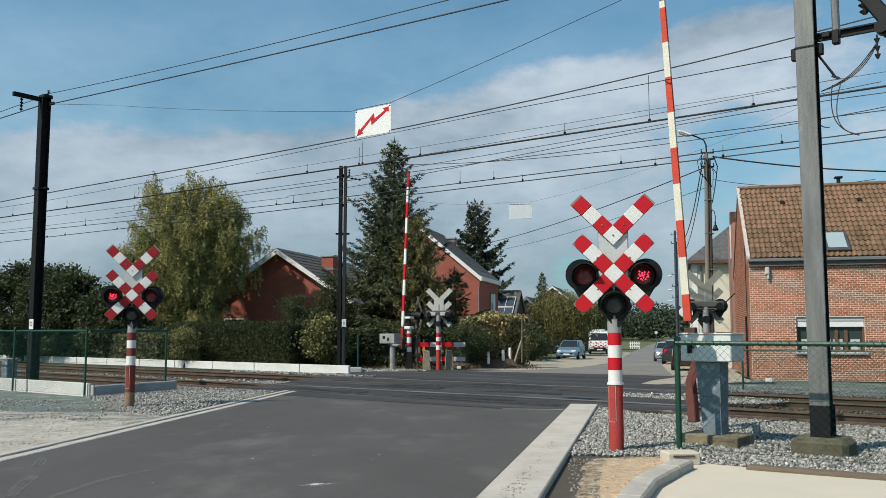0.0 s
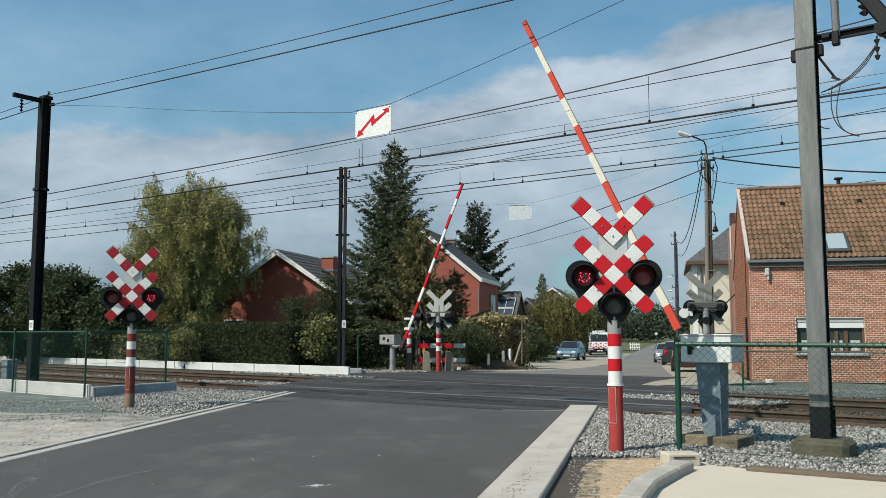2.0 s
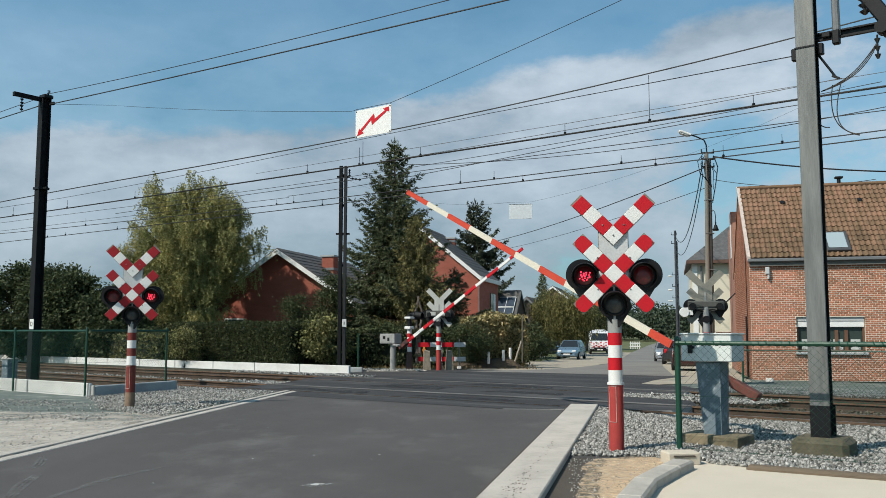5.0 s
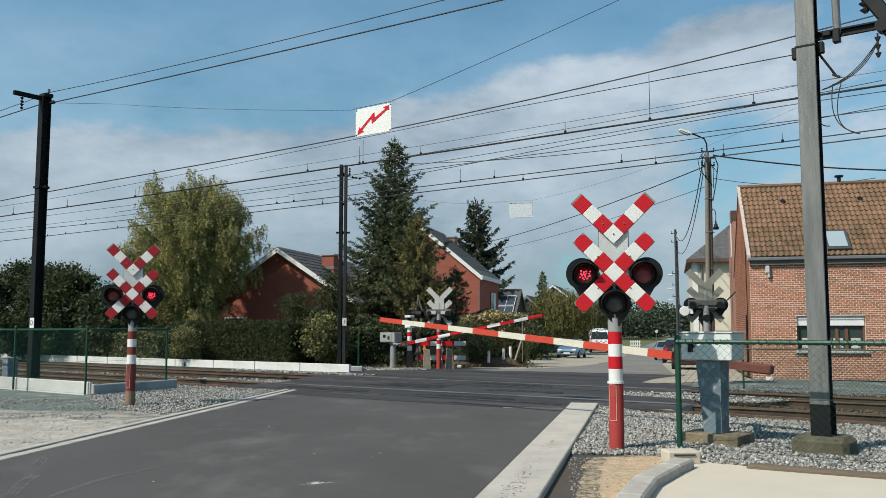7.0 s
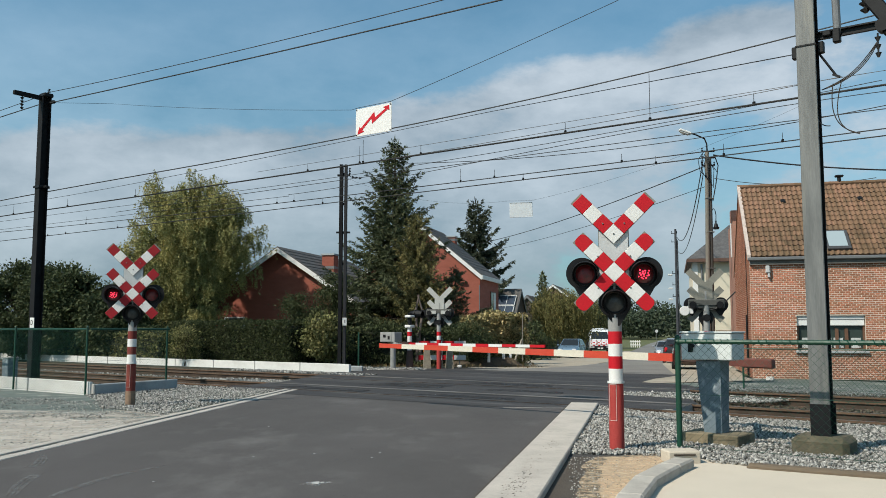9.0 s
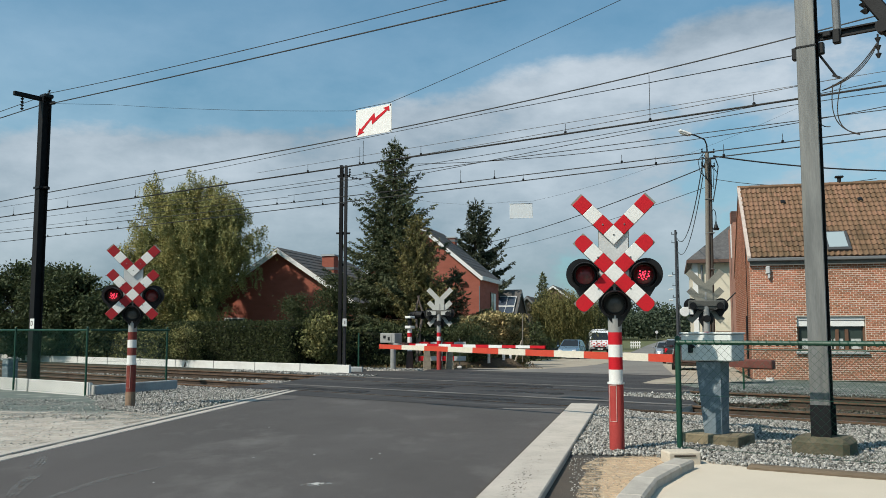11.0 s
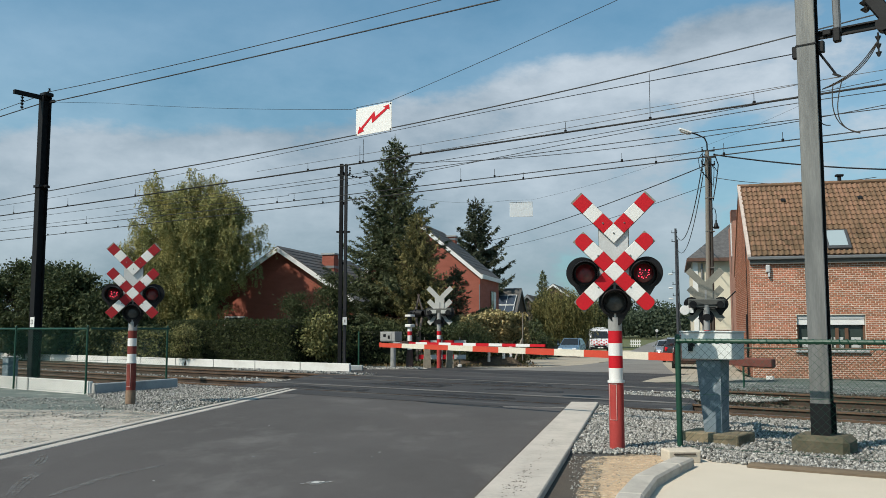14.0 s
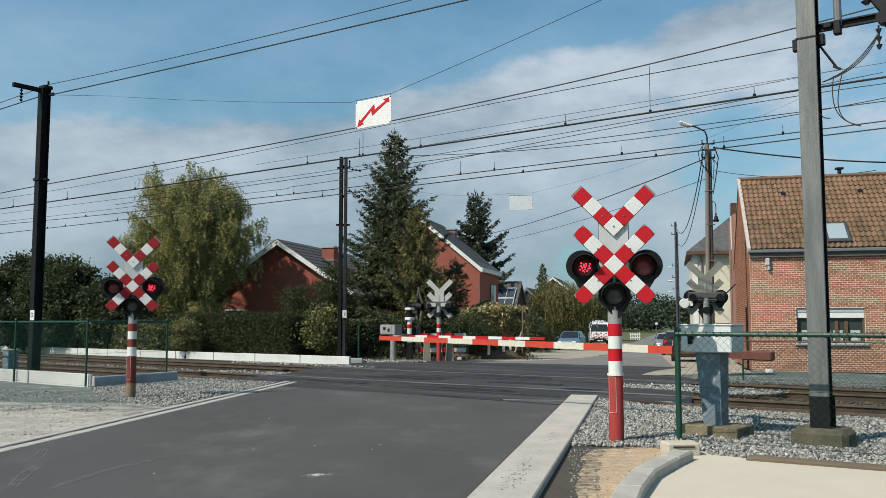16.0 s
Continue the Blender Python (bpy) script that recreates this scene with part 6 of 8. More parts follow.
def conifer(x, y, h, r, seed, label, material, whorl=0.26, skirt=0.06, droop=0.25, needle=0.10, gap=0.035, form=0.8, hang=0.25, boughs=8, name="spruce_tree"):
    """A trunk with whorls of boughs; every bough carries side twigs, every twig its needles."""
    z0 = gz(x, y)
    t = thing(name, Matrix.Translation((x, y, z0)), label, "conifer tree")
    rs = np.random.RandomState(seed)
    rnd = random.Random(seed)
    part("trunk", MB().tube([(0, 0, 0), (0.03, 0.02, h * 0.5), (0, 0, h * 0.97)], [0.014 * h + 0.03, 0.008 * h + 0.02, 0.012], 9), M_BARK, t, smooth=True)
    P, D = [], []
    br = MB()
    z = h * skirt
    while z < h * 0.97:
        k = z / h
        reach = r * (1 - k) ** form * (1 + 0.16 * math.sin(z * 4.3 + seed)) + 0.03
        nb = max(4, int(boughs * (1 - 0.45 * k)))
        for i in range(nb):
            a = 2 * math.pi * (i + rnd.random()) / nb
            ln = reach * rnd.uniform(0.55, 1.22)
            d = np.array([math.cos(a), math.sin(a), 0.0])
            sd = np.array([-d[1], d[0], 0.0])
            tip = 0.75 * k ** 2 - droop * (1 - k)
            base = np.array([0, 0, z + rnd.uniform(-0.12, 0.12)])
            at = lambda u: base + d * ln * u + np.array([0, 0, ln * tip * u + 0.16 * ln * u ** 3])
            if ln > 0.4:
                br.tube([at(0), at(0.5), at(1.0)], [0.018, 0.011, 0.004], 4, False)
            nt = max(3, int(ln / 0.11))
            for q in range(nt + 1):
                u = 1.0 if q == nt else 0.10 + 0.9 * (q + rnd.random()) / nt
                if q == nt:
                    td, tl = d + np.array([0, 0, 0.35]), 0.12 * ln + 0.08
                else:
                    td = d * 0.75 + sd * rnd.choice((-1, 1)) * rnd.uniform(0.5, 0.95) + np.array([0, 0, rnd.uniform(-0.2, 0.12) - hang])
                    tl = (0.30 * ln * (1.12 - u) + 0.11) * rnd.uniform(0.7, 1.2)
                td = td / np.linalg.norm(td)
                m = max(3, int(tl / gap))
                w = rs.rand(m)
                P.append(at(u) + td * (w * tl)[:, None] + rs.normal(0, 0.012, (m, 3)))
                D.append(td * 1.1 + rs.normal(0, 0.62, (m, 3)))
        z += whorl * (1.1 - 0.5 * k)
    m = max(10, int(h * 7))
    lead = rs.choice((-0.13, 0.0, 0.14), m) * h / 10
    P.append(np.column_stack([lead + rs.normal(0, 0.015, m), rs.normal(0, 0.015, m), rs.uniform(h * 0.94, h * 1.0, m) + (lead == 0) * rs.uniform(0, 0.03, m) * h]))
    D.append(rs.normal(0, 0.22, (m, 3)) + np.array([0, 0, 0.9]))
    P, D = np.vstack(P), np.vstack(D)
    P[:, 2] = np.maximum(P[:, 2], 0.1)
    part("branch_mass", br, M_BARK, t, fix=False, kind="stuff")
    v, f = leaves(P, D, needle, needle * 0.17, rs)
    crown("crown", v, f, material, t)
    return t


def broadleaf(x, y, h, rx, ry, zc0, seed, label, material, name="tree", clumps=60, per=260, leaf=0.11, hang=0.0, lobes=None, spread=0.62, trunk=0.16, cat="tree", aspect=0.30, twig=0.28):
    """A tapered trunk, limbs to each clump, and leaves in loose clumps that leave gaps."""
    z0 = gz(x, y)
    t = thing(name, Matrix.Translation((x, y, z0)), label, cat)
    rs = np.random.RandomState(seed)
    rnd = random.Random(seed)
    wood = MB()
    fork = zc0 + (h - zc0) * 0.18
    wood.tube([(0, 0, 0), (0.06, 0.03, fork * 0.6), (0.02, 0, fork), (0, 0, h * 0.8)], [trunk, trunk * 0.8, trunk * 0.6, 0.03], 9)
    lobes = lobes or [(0, 0, (h + zc0) / 2, rx, ry, (h - zc0) / 2)]
    P, D = [], []
    for c in range(clumps):
        lx, ly, lz, ax, ay, az = lobes[c % len(lobes)]
        u = rs.normal(size=3)
        u /= np.linalg.norm(u)
        k = rs.uniform(0.25, 1.0) ** 0.5 * (rs.uniform(1.05, 1.2) if c % 6 == 0 else 1.0)
        p = np.array([lx, ly, lz]) + u * np.array([ax, ay, az]) * k
        if p[2] < 0.4:
            p[2] = 0.4 + rs.uniform(0, 0.3)
        limb(wood, (0, 0, min(fork + rnd.random() * (h - fork) * 0.4, p[2])), p, trunk * twig, 0.006, 0.25, rnd)
        s = spread * rs.uniform(0.55, 1.2)
        q = rs.normal(size=(per, 3)) * np.array([s, s, s * 0.75]) * 0.55 + p
        if hang:
            strands = max(4, per // 20)
            ids = rs.randint(0, strands, per)
            sx = rs.normal(size=(strands, 2)) * s * 0.6
            q[:, :2] = p[:2] + sx[ids] + rs.normal(0, 0.06, (per, 2))
            q[:, 2] = p[2] + 0.25 * s - rs.uniform(0, 1, per) * hang * rs.uniform(0.4, 1.2, strands)[ids]
            q[:, 2] = np.maximum(q[:, 2], 0.15)
        P.append(q)
        dd = rs.normal(size=(per, 3)) * (0.35 if hang else 0.8) + u * (0.15 if hang else 0.5)
        dd[:, 2] -= 0.35 + (0.6 if hang else 0)
        D.append(dd)
    P, D = np.vstack(P), np.vstack(D)
    part("trunk", wood, M_BARK, t, smooth=True, fix=False)
    v, f = leaves(P, D, leaf, leaf * aspect, rs)
    crown("crown", v, f, material, t)
    return t


def weeping_birch(x, y, seed, label, material, lobes, limbs=230):
    """Thin limbs arch from the trunk to the outline of the crown; hanging strands of small leaves grow along them."""
    t = thing("birch_tree", Matrix.Translation((x, y, gz(x, y))), label, "tree")
    rs = np.random.RandomState(seed)
    wood = MB()
    wood.tube([(0.25, 0, 0), (0.20, 0.03, 2.2), (0.05, 0, 4.5), (0.0, 0, 8.4)], [0.19, 0.15, 0.10, 0.02], 9)
    size = np.array([a * b * c for _, _, _, a, b, c in lobes]) ** 0.75
    size /= size.sum()
    P, D = [], []
    for i in range(limbs):
        lx, ly, lz, ax, ay, az = lobes[rs.choice(len(lobes), p=size)]
        u = rs.normal(size=3)
        u[2] += 0.25
        u /= np.linalg.norm(u)
        tip = np.array([lx, ly, lz]) + u * np.array([ax, ay, az]) * rs.uniform(0.55, 1.10)
        root = np.array([0.05, 0, max(1.8, tip[2] * rs.uniform(0.45, 0.75))])
        knee = (root + tip) / 2 + np.array([0, 0, rs.uniform(0.2, 0.9)])
        at = lambda w: root * (1 - w) ** 2 + knee * 2 * w * (1 - w) + tip * w * w
        wood.tube([at(w) for w in (0, 0.3, 0.6, 1.0)], [0.035, 0.024, 0.014, 0.004], 4, False)
        for w in np.linspace(0.42, 1.0, 7):
            for k in range(rs.randint(4, 10)):
                q = at(min(1, w + rs.uniform(-0.05, 0.05))) + rs.normal(0, 1, 3) * np.array([0.15, 0.15, 0.09])
                ln = rs.uniform(0.15, 0.5) + 0.55 * rs.rand() ** 2
                n = int(ln / 0.031) + 4
                v = rs.rand(n)
                drift = rs.normal(0, 0.16, 2)
                p = np.column_stack([q[0] + drift[0] * v, q[1] + drift[1] * v, q[2] - ln * v]) + rs.normal(0, 0.028, (n, 3))
                P.append(p)
                d = rs.normal(size=(n, 3)) * 0.6
                d[:, 2] -= 0.6
                D.append(d)
    P, D = np.vstack(P), np.vstack(D)
    part("trunk", wood, M_BARK, t, smooth=True, fix=False)
    v, f = leaves(P, D, 0.086, 0.028, rs)
    crown("crown", v, f, material, t)
    return t


def hedge(name, a, b, depth, h, seed, label, material, leaf=0.07, n=9000, rag=0.12, cat="hedge"):
    """A clipped hedge: a box coloured near-black for the shade inside, and a skin of leaves."""
    a, b = Vector((*a, 0)), Vector((*b, 0))
    d = b - a
    ln = d.length
    t = thing(name, frame_at(a.x, a.y, gz(a.x, a.y), d), label, cat)
    rs = np.random.RandomState(seed)
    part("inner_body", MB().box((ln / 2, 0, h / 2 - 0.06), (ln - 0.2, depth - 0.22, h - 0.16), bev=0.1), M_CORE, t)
    P = np.zeros((n, 3))
    face = rs.choice(4, n, p=(0.56, 0.26, 0.10, 0.08))
    P[:, 0] = rs.uniform(0, ln, n)
    P[:, 1] = np.where(face == 0, -depth / 2, np.where(face == 2, depth / 2, rs.uniform(-depth / 2, depth / 2, n)))
    P[:, 2] = np.where(face == 1, h, rs.uniform(0, h, n))
    e = face == 3
    P[e, 0] = np.where(rs.rand(e.sum()) < 0.5, 0, ln)
    wob = np.array([noise.noise(Vector(p) * 1.1 + Vector((seed, 0, 0))) + 0.5 * noise.noise(Vector(p) * 3.1) for p in P])
    P[:, 1] += np.where(face == 0, -1, 1) * wob * rag
    P[:, 2] += wob * rag * 0.8
    P += rs.normal(0, 0.045, (n, 3))
    P[:, 2] = np.maximum(P[:, 2], 0.03)
    D = rs.normal(size=(n, 3))
    D[:, 1] -= 0.5
    v, f = leaves(P, D, leaf * 1.5, leaf * 0.5, rs)
    crown("foliage", v, f, material, t)
    return t


def build_plants():
    weeping_birch(-12.40, 43.0, 21, "tall birch with yellowing drooping foliage", M_LBIRCH,
                  [(-2.25, 0, 8.35, 0.6, 0.6, 1.2), (-2.0, 0, 7.4, 0.9, 0.8, 0.9), (0.25, 0, 8.15, 1.7, 1.3, 1.25), (-0.2, -0.2, 6.8, 2.7, 2.0, 1.8), (-0.9, 0, 7.6, 1.5, 1.3, 1.3), (1.6, 0, 6.9, 1.9, 1.5, 1.5),
                   (-2.5, 0, 5.5, 1.5, 1.5, 1.2), (-0.2, 0.2, 5.2, 2.7, 1.8, 1.5), (2.7, 0, 5.9, 1.2, 1.0, 0.8), (-1.7, 0, 3.8, 1.6, 1.3, 1.3), (1.9, 0.3, 5.1, 1.4, 1.3, 0.9), (0.3, -0.2, 4.0, 1.5, 1.4, 1.2),
                   (-2.9, 0, 6.5, 0.7, 0.7, 0.8), (-3.6, 0, 5.6, 0.8, 0.7, 0.6), (3.3, 0, 5.5, 0.7, 0.8, 0.4),
                   (-1.4, -0.3, 2.6, 1.2, 1.0, 0.9), (0.6, 0, 2.7, 1.0, 1.0, 0.8)], 330)
    conifer(-2.2, 38.5, 10.05, 3.75, 31, "tall dark green spruce with upswept tips", M_LSPRUCE, 0.29, 0.03, 0.20, 0.132, 0.0105, 0.98, 0.22, 11)
    conifer(-1.15, 36.3, 6.3, 1.75, 32, "drooping olive-green cypress with bare lower stems", M_LCEDAR, 0.21, 0.34, 0.40, 0.12, 0.0080, 0.72, 1.7, 10, "cypress_tree")
    for o in bpy.data.objects:
        if o.name == "cypress_tree":
            for dx, lean in ((0.06, 0.05), (0.24, -0.07)):
                part("bare_stem", MB().tube([(dx, -1.2, 0), (dx + lean, -1.25, 1.3), (dx - lean, -1.15, 2.2), (dx + lean * 2, -1.2, 2.9)], [0.08, 0.06, 0.05, 0.03], 7), mat("pale_bark", (0.20, 0.155, 0.135), (0.12, 0.095, 0.08), 8, 0.9, bump=0.6), o)
    conifer(0.55, 40.5, 4.4, 1.2, 33, "dark young fir beside the red house", M_LSPRUCE, 0.22, 0.05, 0.1, 0.16, 0.022, 0.8, 0.2, 9)
    conifer(2.75, 74, 13.1, 3.7, 34, "tall dark spruce behind the red house", M_LSPRUCED, 0.72, 0.16, 0.06, 0.28, 0.016, 0.66, 0.35, 9)
    conifer(10.55, 92, 8.1, 1.5, 35, "slender young spruce beyond the gardens", M_LSPRUCE, 0.40, 0.05, 0.0, 0.32, 0.035, 0.85, 0.2, 8)
    broadleaf(10.4, 76, 6.3, 2.8, 2.4, 0.6, 22, "weeping willow with long yellow-green curtains", M_LWILLOW, "willow_tree", 150, 330, 0.21, 2.9,
              [(0, 0, 4.8, 2.0, 2.0, 1.1), (-1.2, 0, 4.2, 1.5, 1.5, 0.9), (1.1, 0, 4.2, 1.5, 1.5, 0.9)], 1.0, 0.2, aspect=0.13, twig=0.15)
    broadleaf(20.0, 112, 6.0, 2.6, 2.2, 0.8, 23, "dark broadleaf tree behind the van", M_LDARK, "garden_tree", 60, 520, 0.16, 0.0, None, 1.0, 0.2)
    broadleaf(15.2, 104, 4.8, 1.9, 2.0, 0.5, 24, "dark garden tree by the street", M_LDARK, "garden_tree", 50, 520, 0.16, 0.0, None, 0.9, 0.2)
    # dark trees at the far left
    for i, (x, y, h, rx) in enumerate(((-20.2, 42, 4.6, 2.4), (-17.8, 41, 4.35, 1.8), (-24.5, 44, 3.3, 2.0), (-15.2, 40, 3.3, 1.3))):
        broadleaf(x, y, h, rx, rx, 0.3, 40 + i, "dense dark evergreen bush behind the fence", M_LDARK, "evergreen_bush", 110, 330, 0.165, 0.0, None, 0.50, 0.16, "bush")
    # made-up bush, unseen behind the birch, set to shade the gable wall
    broadleaf(-14.1, 45.7, 5.3, 1.7, 1.5, 0.3, 45, "added evergreen shrub hidden by the birch, shading the red house", M_LDARK, "evergreen_bush", 70, 240, 0.17, 0.0, None, 0.55, 0.1, "bush")
    # clipped hedges and shrubs behind the low wall
    q = lambda s, p: tuple(tp(s, p)[:2])
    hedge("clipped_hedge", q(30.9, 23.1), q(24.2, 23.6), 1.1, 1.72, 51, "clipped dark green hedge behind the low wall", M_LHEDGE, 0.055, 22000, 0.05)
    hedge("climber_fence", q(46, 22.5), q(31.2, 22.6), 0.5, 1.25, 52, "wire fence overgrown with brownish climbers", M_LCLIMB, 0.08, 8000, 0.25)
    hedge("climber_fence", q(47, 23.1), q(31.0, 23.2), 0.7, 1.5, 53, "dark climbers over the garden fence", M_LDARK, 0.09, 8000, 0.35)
    broadleaf(-4.55, 33.3, 2.0, 0.8, 0.7, 0.1, 25, "variegated light green shrub by the mast", M_LIVY, "shrub", 46, 150, 0.13, 0.0, None, 0.34, 0.05, "shrub")
    broadleaf(-6.15, 35.6, 2.9, 0.55, 0.6, 0.3, 26, "dark round shrub over the hedge", M_LHEDGE, "shrub", 34, 300, 0.075, 0.0, None, 0.42, 0.06, "shrub")
    broadleaf(-4.75, 36.4, 3.7, 0.85, 0.9, 0.4, 27, "tall loose shrub beside the mast", M_LHEDGE, "shrub", 60, 300, 0.08, 0.0, None, 0.45, 0.07, "shrub")
    broadleaf(-10.3, 34.6, 1.5, 0.5, 0.5, 0.1, 28, "yellow-green shrub at the garden fence", M_LIVY, "shrub", 24, 180, 0.08, 0.0, None, 0.30, 0.04, "shrub")
    hedge("beech_hedge", (0.95, 36.0), (3.30, 37.5), 0.9, 2.05, 54, "yellowing beech hedge before the red house", M_LBEECH, 0.10, 9000, 0.28)
    hedge("dark_hedge", (-5.6, 34.5), (0.5, 35.8), 1.0, 1.5, 55, "shaded undergrowth under the conifers", M_LDARK, 0.09, 7000, 0.35)
    broadleaf(1.00, 35.2, 1.75, 0.80, 0.6, 0.1, 56, "dark rounded shrub before the beech hedge", M_LDARK, "shrub", 60, 260, 0.07, 0.0, None, 0.36, 0.04, "shrub")
    broadleaf(5.6, 54, 2.1, 1.0, 1.0, 0.1, 29, "rounded dark shrub at the street edge", M_LDARK, "shrub", 26, 150, 0.14, 0.0, None, 0.5, 0.06, "shrub")
    broadleaf(6.3, 64, 2.2, 1.5, 1.2, 0.1, 30, "rounded shrub under the willow", M_LDARK, "shrub", 30, 150, 0.16, 0.0, None, 0.6, 0.06, "shrub")
    # woods on the horizon: nobody could count the trees
    rs = np.random.RandomState(9)
    P = []
    for k in range(170):
        ang = rs.uniform(-0.75, 0.75) if k < 120 else rs.uniform(0.17, 0.31)
        dist = rs.uniform(210, 330)
        c = np.array([math.sin(ang) * dist, math.cos(ang) * dist, 0])
        hh = rs.uniform(5.0, 10.0)
        u = rs.normal(size=(480, 3))
        u /= np.linalg.norm(u, axis=1, keepdims=True)
        P.append(c + np.array([0, 0, hh * 0.5]) + u * np.array([hh * 0.8, hh * 0.6, hh * 0.55]) * rs.uniform(0.6, 1, (480, 1)))
    P = np.vstack(P)
    P[:, 2] = np.maximum(P[:, 2], -0.2)
    v, f = leaves(P, rs.normal(size=P.shape), 0.75, 0.28, rs)
    tagged(raw("far_woods", v, f, M_LFAR), "hazy woods along the horizon", "woods", kind="stuff")
    # dry grass tufts along the wall and under the masts
    P = np.vstack([np.column_stack([rs.uniform(-3.5, 1.5, 500), rs.uniform(32.9, 34.4, 500), np.zeros(500)]), np.column_stack([rs.uniform(1.2, 4.0, 500), rs.uniform(34.5, 40, 500), np.zeros(500) - 0.1])])
    D = rs.normal(size=P.shape) * 0.4 + np.array([0, 0, 1])
    v, f = leaves(P, D, 0.13, 0.012, rs)
    tagged(raw("dry_grass", v, f, leafmat("dry_grass", (0.27, 0.19, 0.095), (0.14, 0.105, 0.050))), "dry grass tufts beside the crossing", "grass", kind="stuff")


# ---------------------------------------------------------------- houses
def wall_with_hole(mb, x0, x1, z0, z1, y0, y1, holes):
    """A wall along x between y0 and y1 with rectangular openings."""
    xs = sorted({x0, x1, *[h[0] for h in holes], *[h[1] for h in holes]})
    zs = sorted({z0, z1, *[h[2] for h in holes], *[h[3] for h in holes]})
    for i in range(len(xs) - 1):
        for j in range(len(zs) - 1):
            cx, cz = (xs[i] + xs[i + 1]) / 2, (zs[j] + zs[j + 1]) / 2
            if not any(h[0] < cx < h[1] and h[2] < cz < h[3] for h in holes):
                mb.box((cx, (y0 + y1) / 2, cz), (xs[i + 1] - xs[i], y1 - y0, zs[j + 1] - zs[j]))


def brick_mesh():
    me = MB().box((0, 0, 0), (0.131, 0.03, 0.048), bev=0.003).mesh("brick")
    me.materials.append(M_BRICKR)
    return me


def build_brick_house():
    """The brown-tiled brick house beside the track: its long side faces the rails."""
    O = Vector((9.20, 25.9, -0.02))
    h = thing("brick_house", frame_at(O.x, O.y, O.z, SV), "orange-red brick house with a brown tiled roof", "house")
    LX, DY, EZ, RZ = 11.0, 6.4, 3.60, 6.26
    win = (1.26, 3.12, 0.84, 1.86)
    mb = MB()
    wall_with_hole(mb, 0.0, LX, 0, EZ, 0.0, 0.28, [win])
    mb.box((LX / 2, DY - 0.14, EZ / 2), (LX, 0.28, EZ)).box((LX - 0.14, DY / 2, EZ / 2), (0.28, DY - 0.58, EZ))
    part("wall", mb, M_MORTAR, h, "mortar and inner masonry of the walls", fix=False)
    ax, ay = (RZ - EZ), DY / 2
    gable = [(0, 0.28, 0), (0, DY - 0.28, 0), (0, DY - 0.28, EZ), (0, DY / 2, RZ - 0.12), (0, 0.28, EZ + 0.05)]
    mg = mat("brick_gable", (0.44, 0.23, 0.16), (0.33, 0.155, 0.11), 2.5, 0.9, bump=0.5, fine=9, stretch=(1, 1.0, 3.4), stain=0.35, stain_col=(0.42, 0.36, 0.30), stain_scale=6)
    part("gable_wall", MB().prism(gable, (0.004, 0, 0), (0.28, 0, 0)), M_MORTAR, h, "brick gable wall towards the street")
    part("rear_wing", MB().box((1.6, DY + 1.45, 2.75), (3.2, 2.9, 5.5)), mg, h, "brick rear wing along the street")
    part("wing_strip", MB().box((-0.012, DY + 1.3, 4.9), (0.02, 0.5, 1.3)), M_FASCIA, h, "pale plaster strip on the wing")
    part("wing_chimney", MB().box((0.35, DY + 2.2, 5.8), (0.6, 0.7, 0.7)), mg, h)
    # roof: two decks, then tiles
    slope = math.atan2(RZ - EZ, DY / 2)
    sl = (DY / 2 - 0.02) / math.cos(slope)
    deck = MB()
    deck.add([(-0.03, 0.0, EZ - 0.02), (LX + 0.1, 0.0, EZ - 0.02), (LX + 0.1, DY / 2, RZ - 0.03), (-0.03, DY / 2, RZ - 0.03), (LX + 0.1, DY + 0.25, EZ - 0.22), (-0.03, DY + 0.25, EZ - 0.22)],
             [(0, 1, 2, 3), (3, 2, 4, 5)])
    roof = part("roof", deck, M_TILE, h, "roof of brown clay tiles")
    # one S-shaped tile
    tw, tl = 0.155, 0.265
    v, f = [], []
    prof = [(0, 0.0), (0.022, 0.020), (0.047, 0.036), (0.072, 0.027), (0.097, 0.003), (0.126, -0.005), (0.155, 0.0)]
    for yy, lift in ((0, 0.030), (tl + 0.03, 0.004)):
        v += [(x, yy, z + lift) for x, z in prof]
    n = len(prof)
    f = [(i, i + 1, n + i + 1, n + i) for i in range(n - 1)]
    v += [(x, 0, z + 0.030 - 0.018) for x, z in prof]
    f += [(i + 1, i, 2 * n + i, 2 * n + i + 1) for i in range(n - 1)]
    tm = MB().add(v, f).mesh("roof_tile", False, False)
    tm.materials.append(M_TILE)
    base = Matrix.Translation((-0.02, 0.02, EZ + 0.02)) @ Matrix.Rotation(slope, 4, "X")
    rows, cols = int(sl / tl), int((LX + 0.1) / tw)
    sk = (2.25, 2.87, 0.26, 1.20)          # roof window: x and up-slope
    rest_v, rest_f = [], []
    rnd = random.Random(4)
    count = 0
    for r in range(rows):
        for c in range(cols):
            if sk[0] < c * tw + tw * 0.6 < sk[1] and sk[2] < r * tl + 0.2 < sk[3]:
                continue
            m = base @ Matrix.Translation((c * tw, r * tl, rnd.uniform(0, 0.006))) @ Matrix.Rotation(rnd.uniform(-0.012, 0.012), 4, "Z")
            if count < 290 and c < 30 and r > 5:
                share("roof_tile", tm, roof, m)
                count += 1
            else:
                k = len(rest_v)
                rest_v += [tuple(m @ Vector(p)) for p in v]
                rest_f += [tuple(i + k for i in q) for q in f]
    part("tile_field", MB().add(rest_v, rest_f), M_TILE, roof, fix=False, kind="stuff")
    rt = MB().tube([(0, 0, 0), (0.38, 0, 0)], [0.078, 0.070], 8).mesh("ridge_tile")
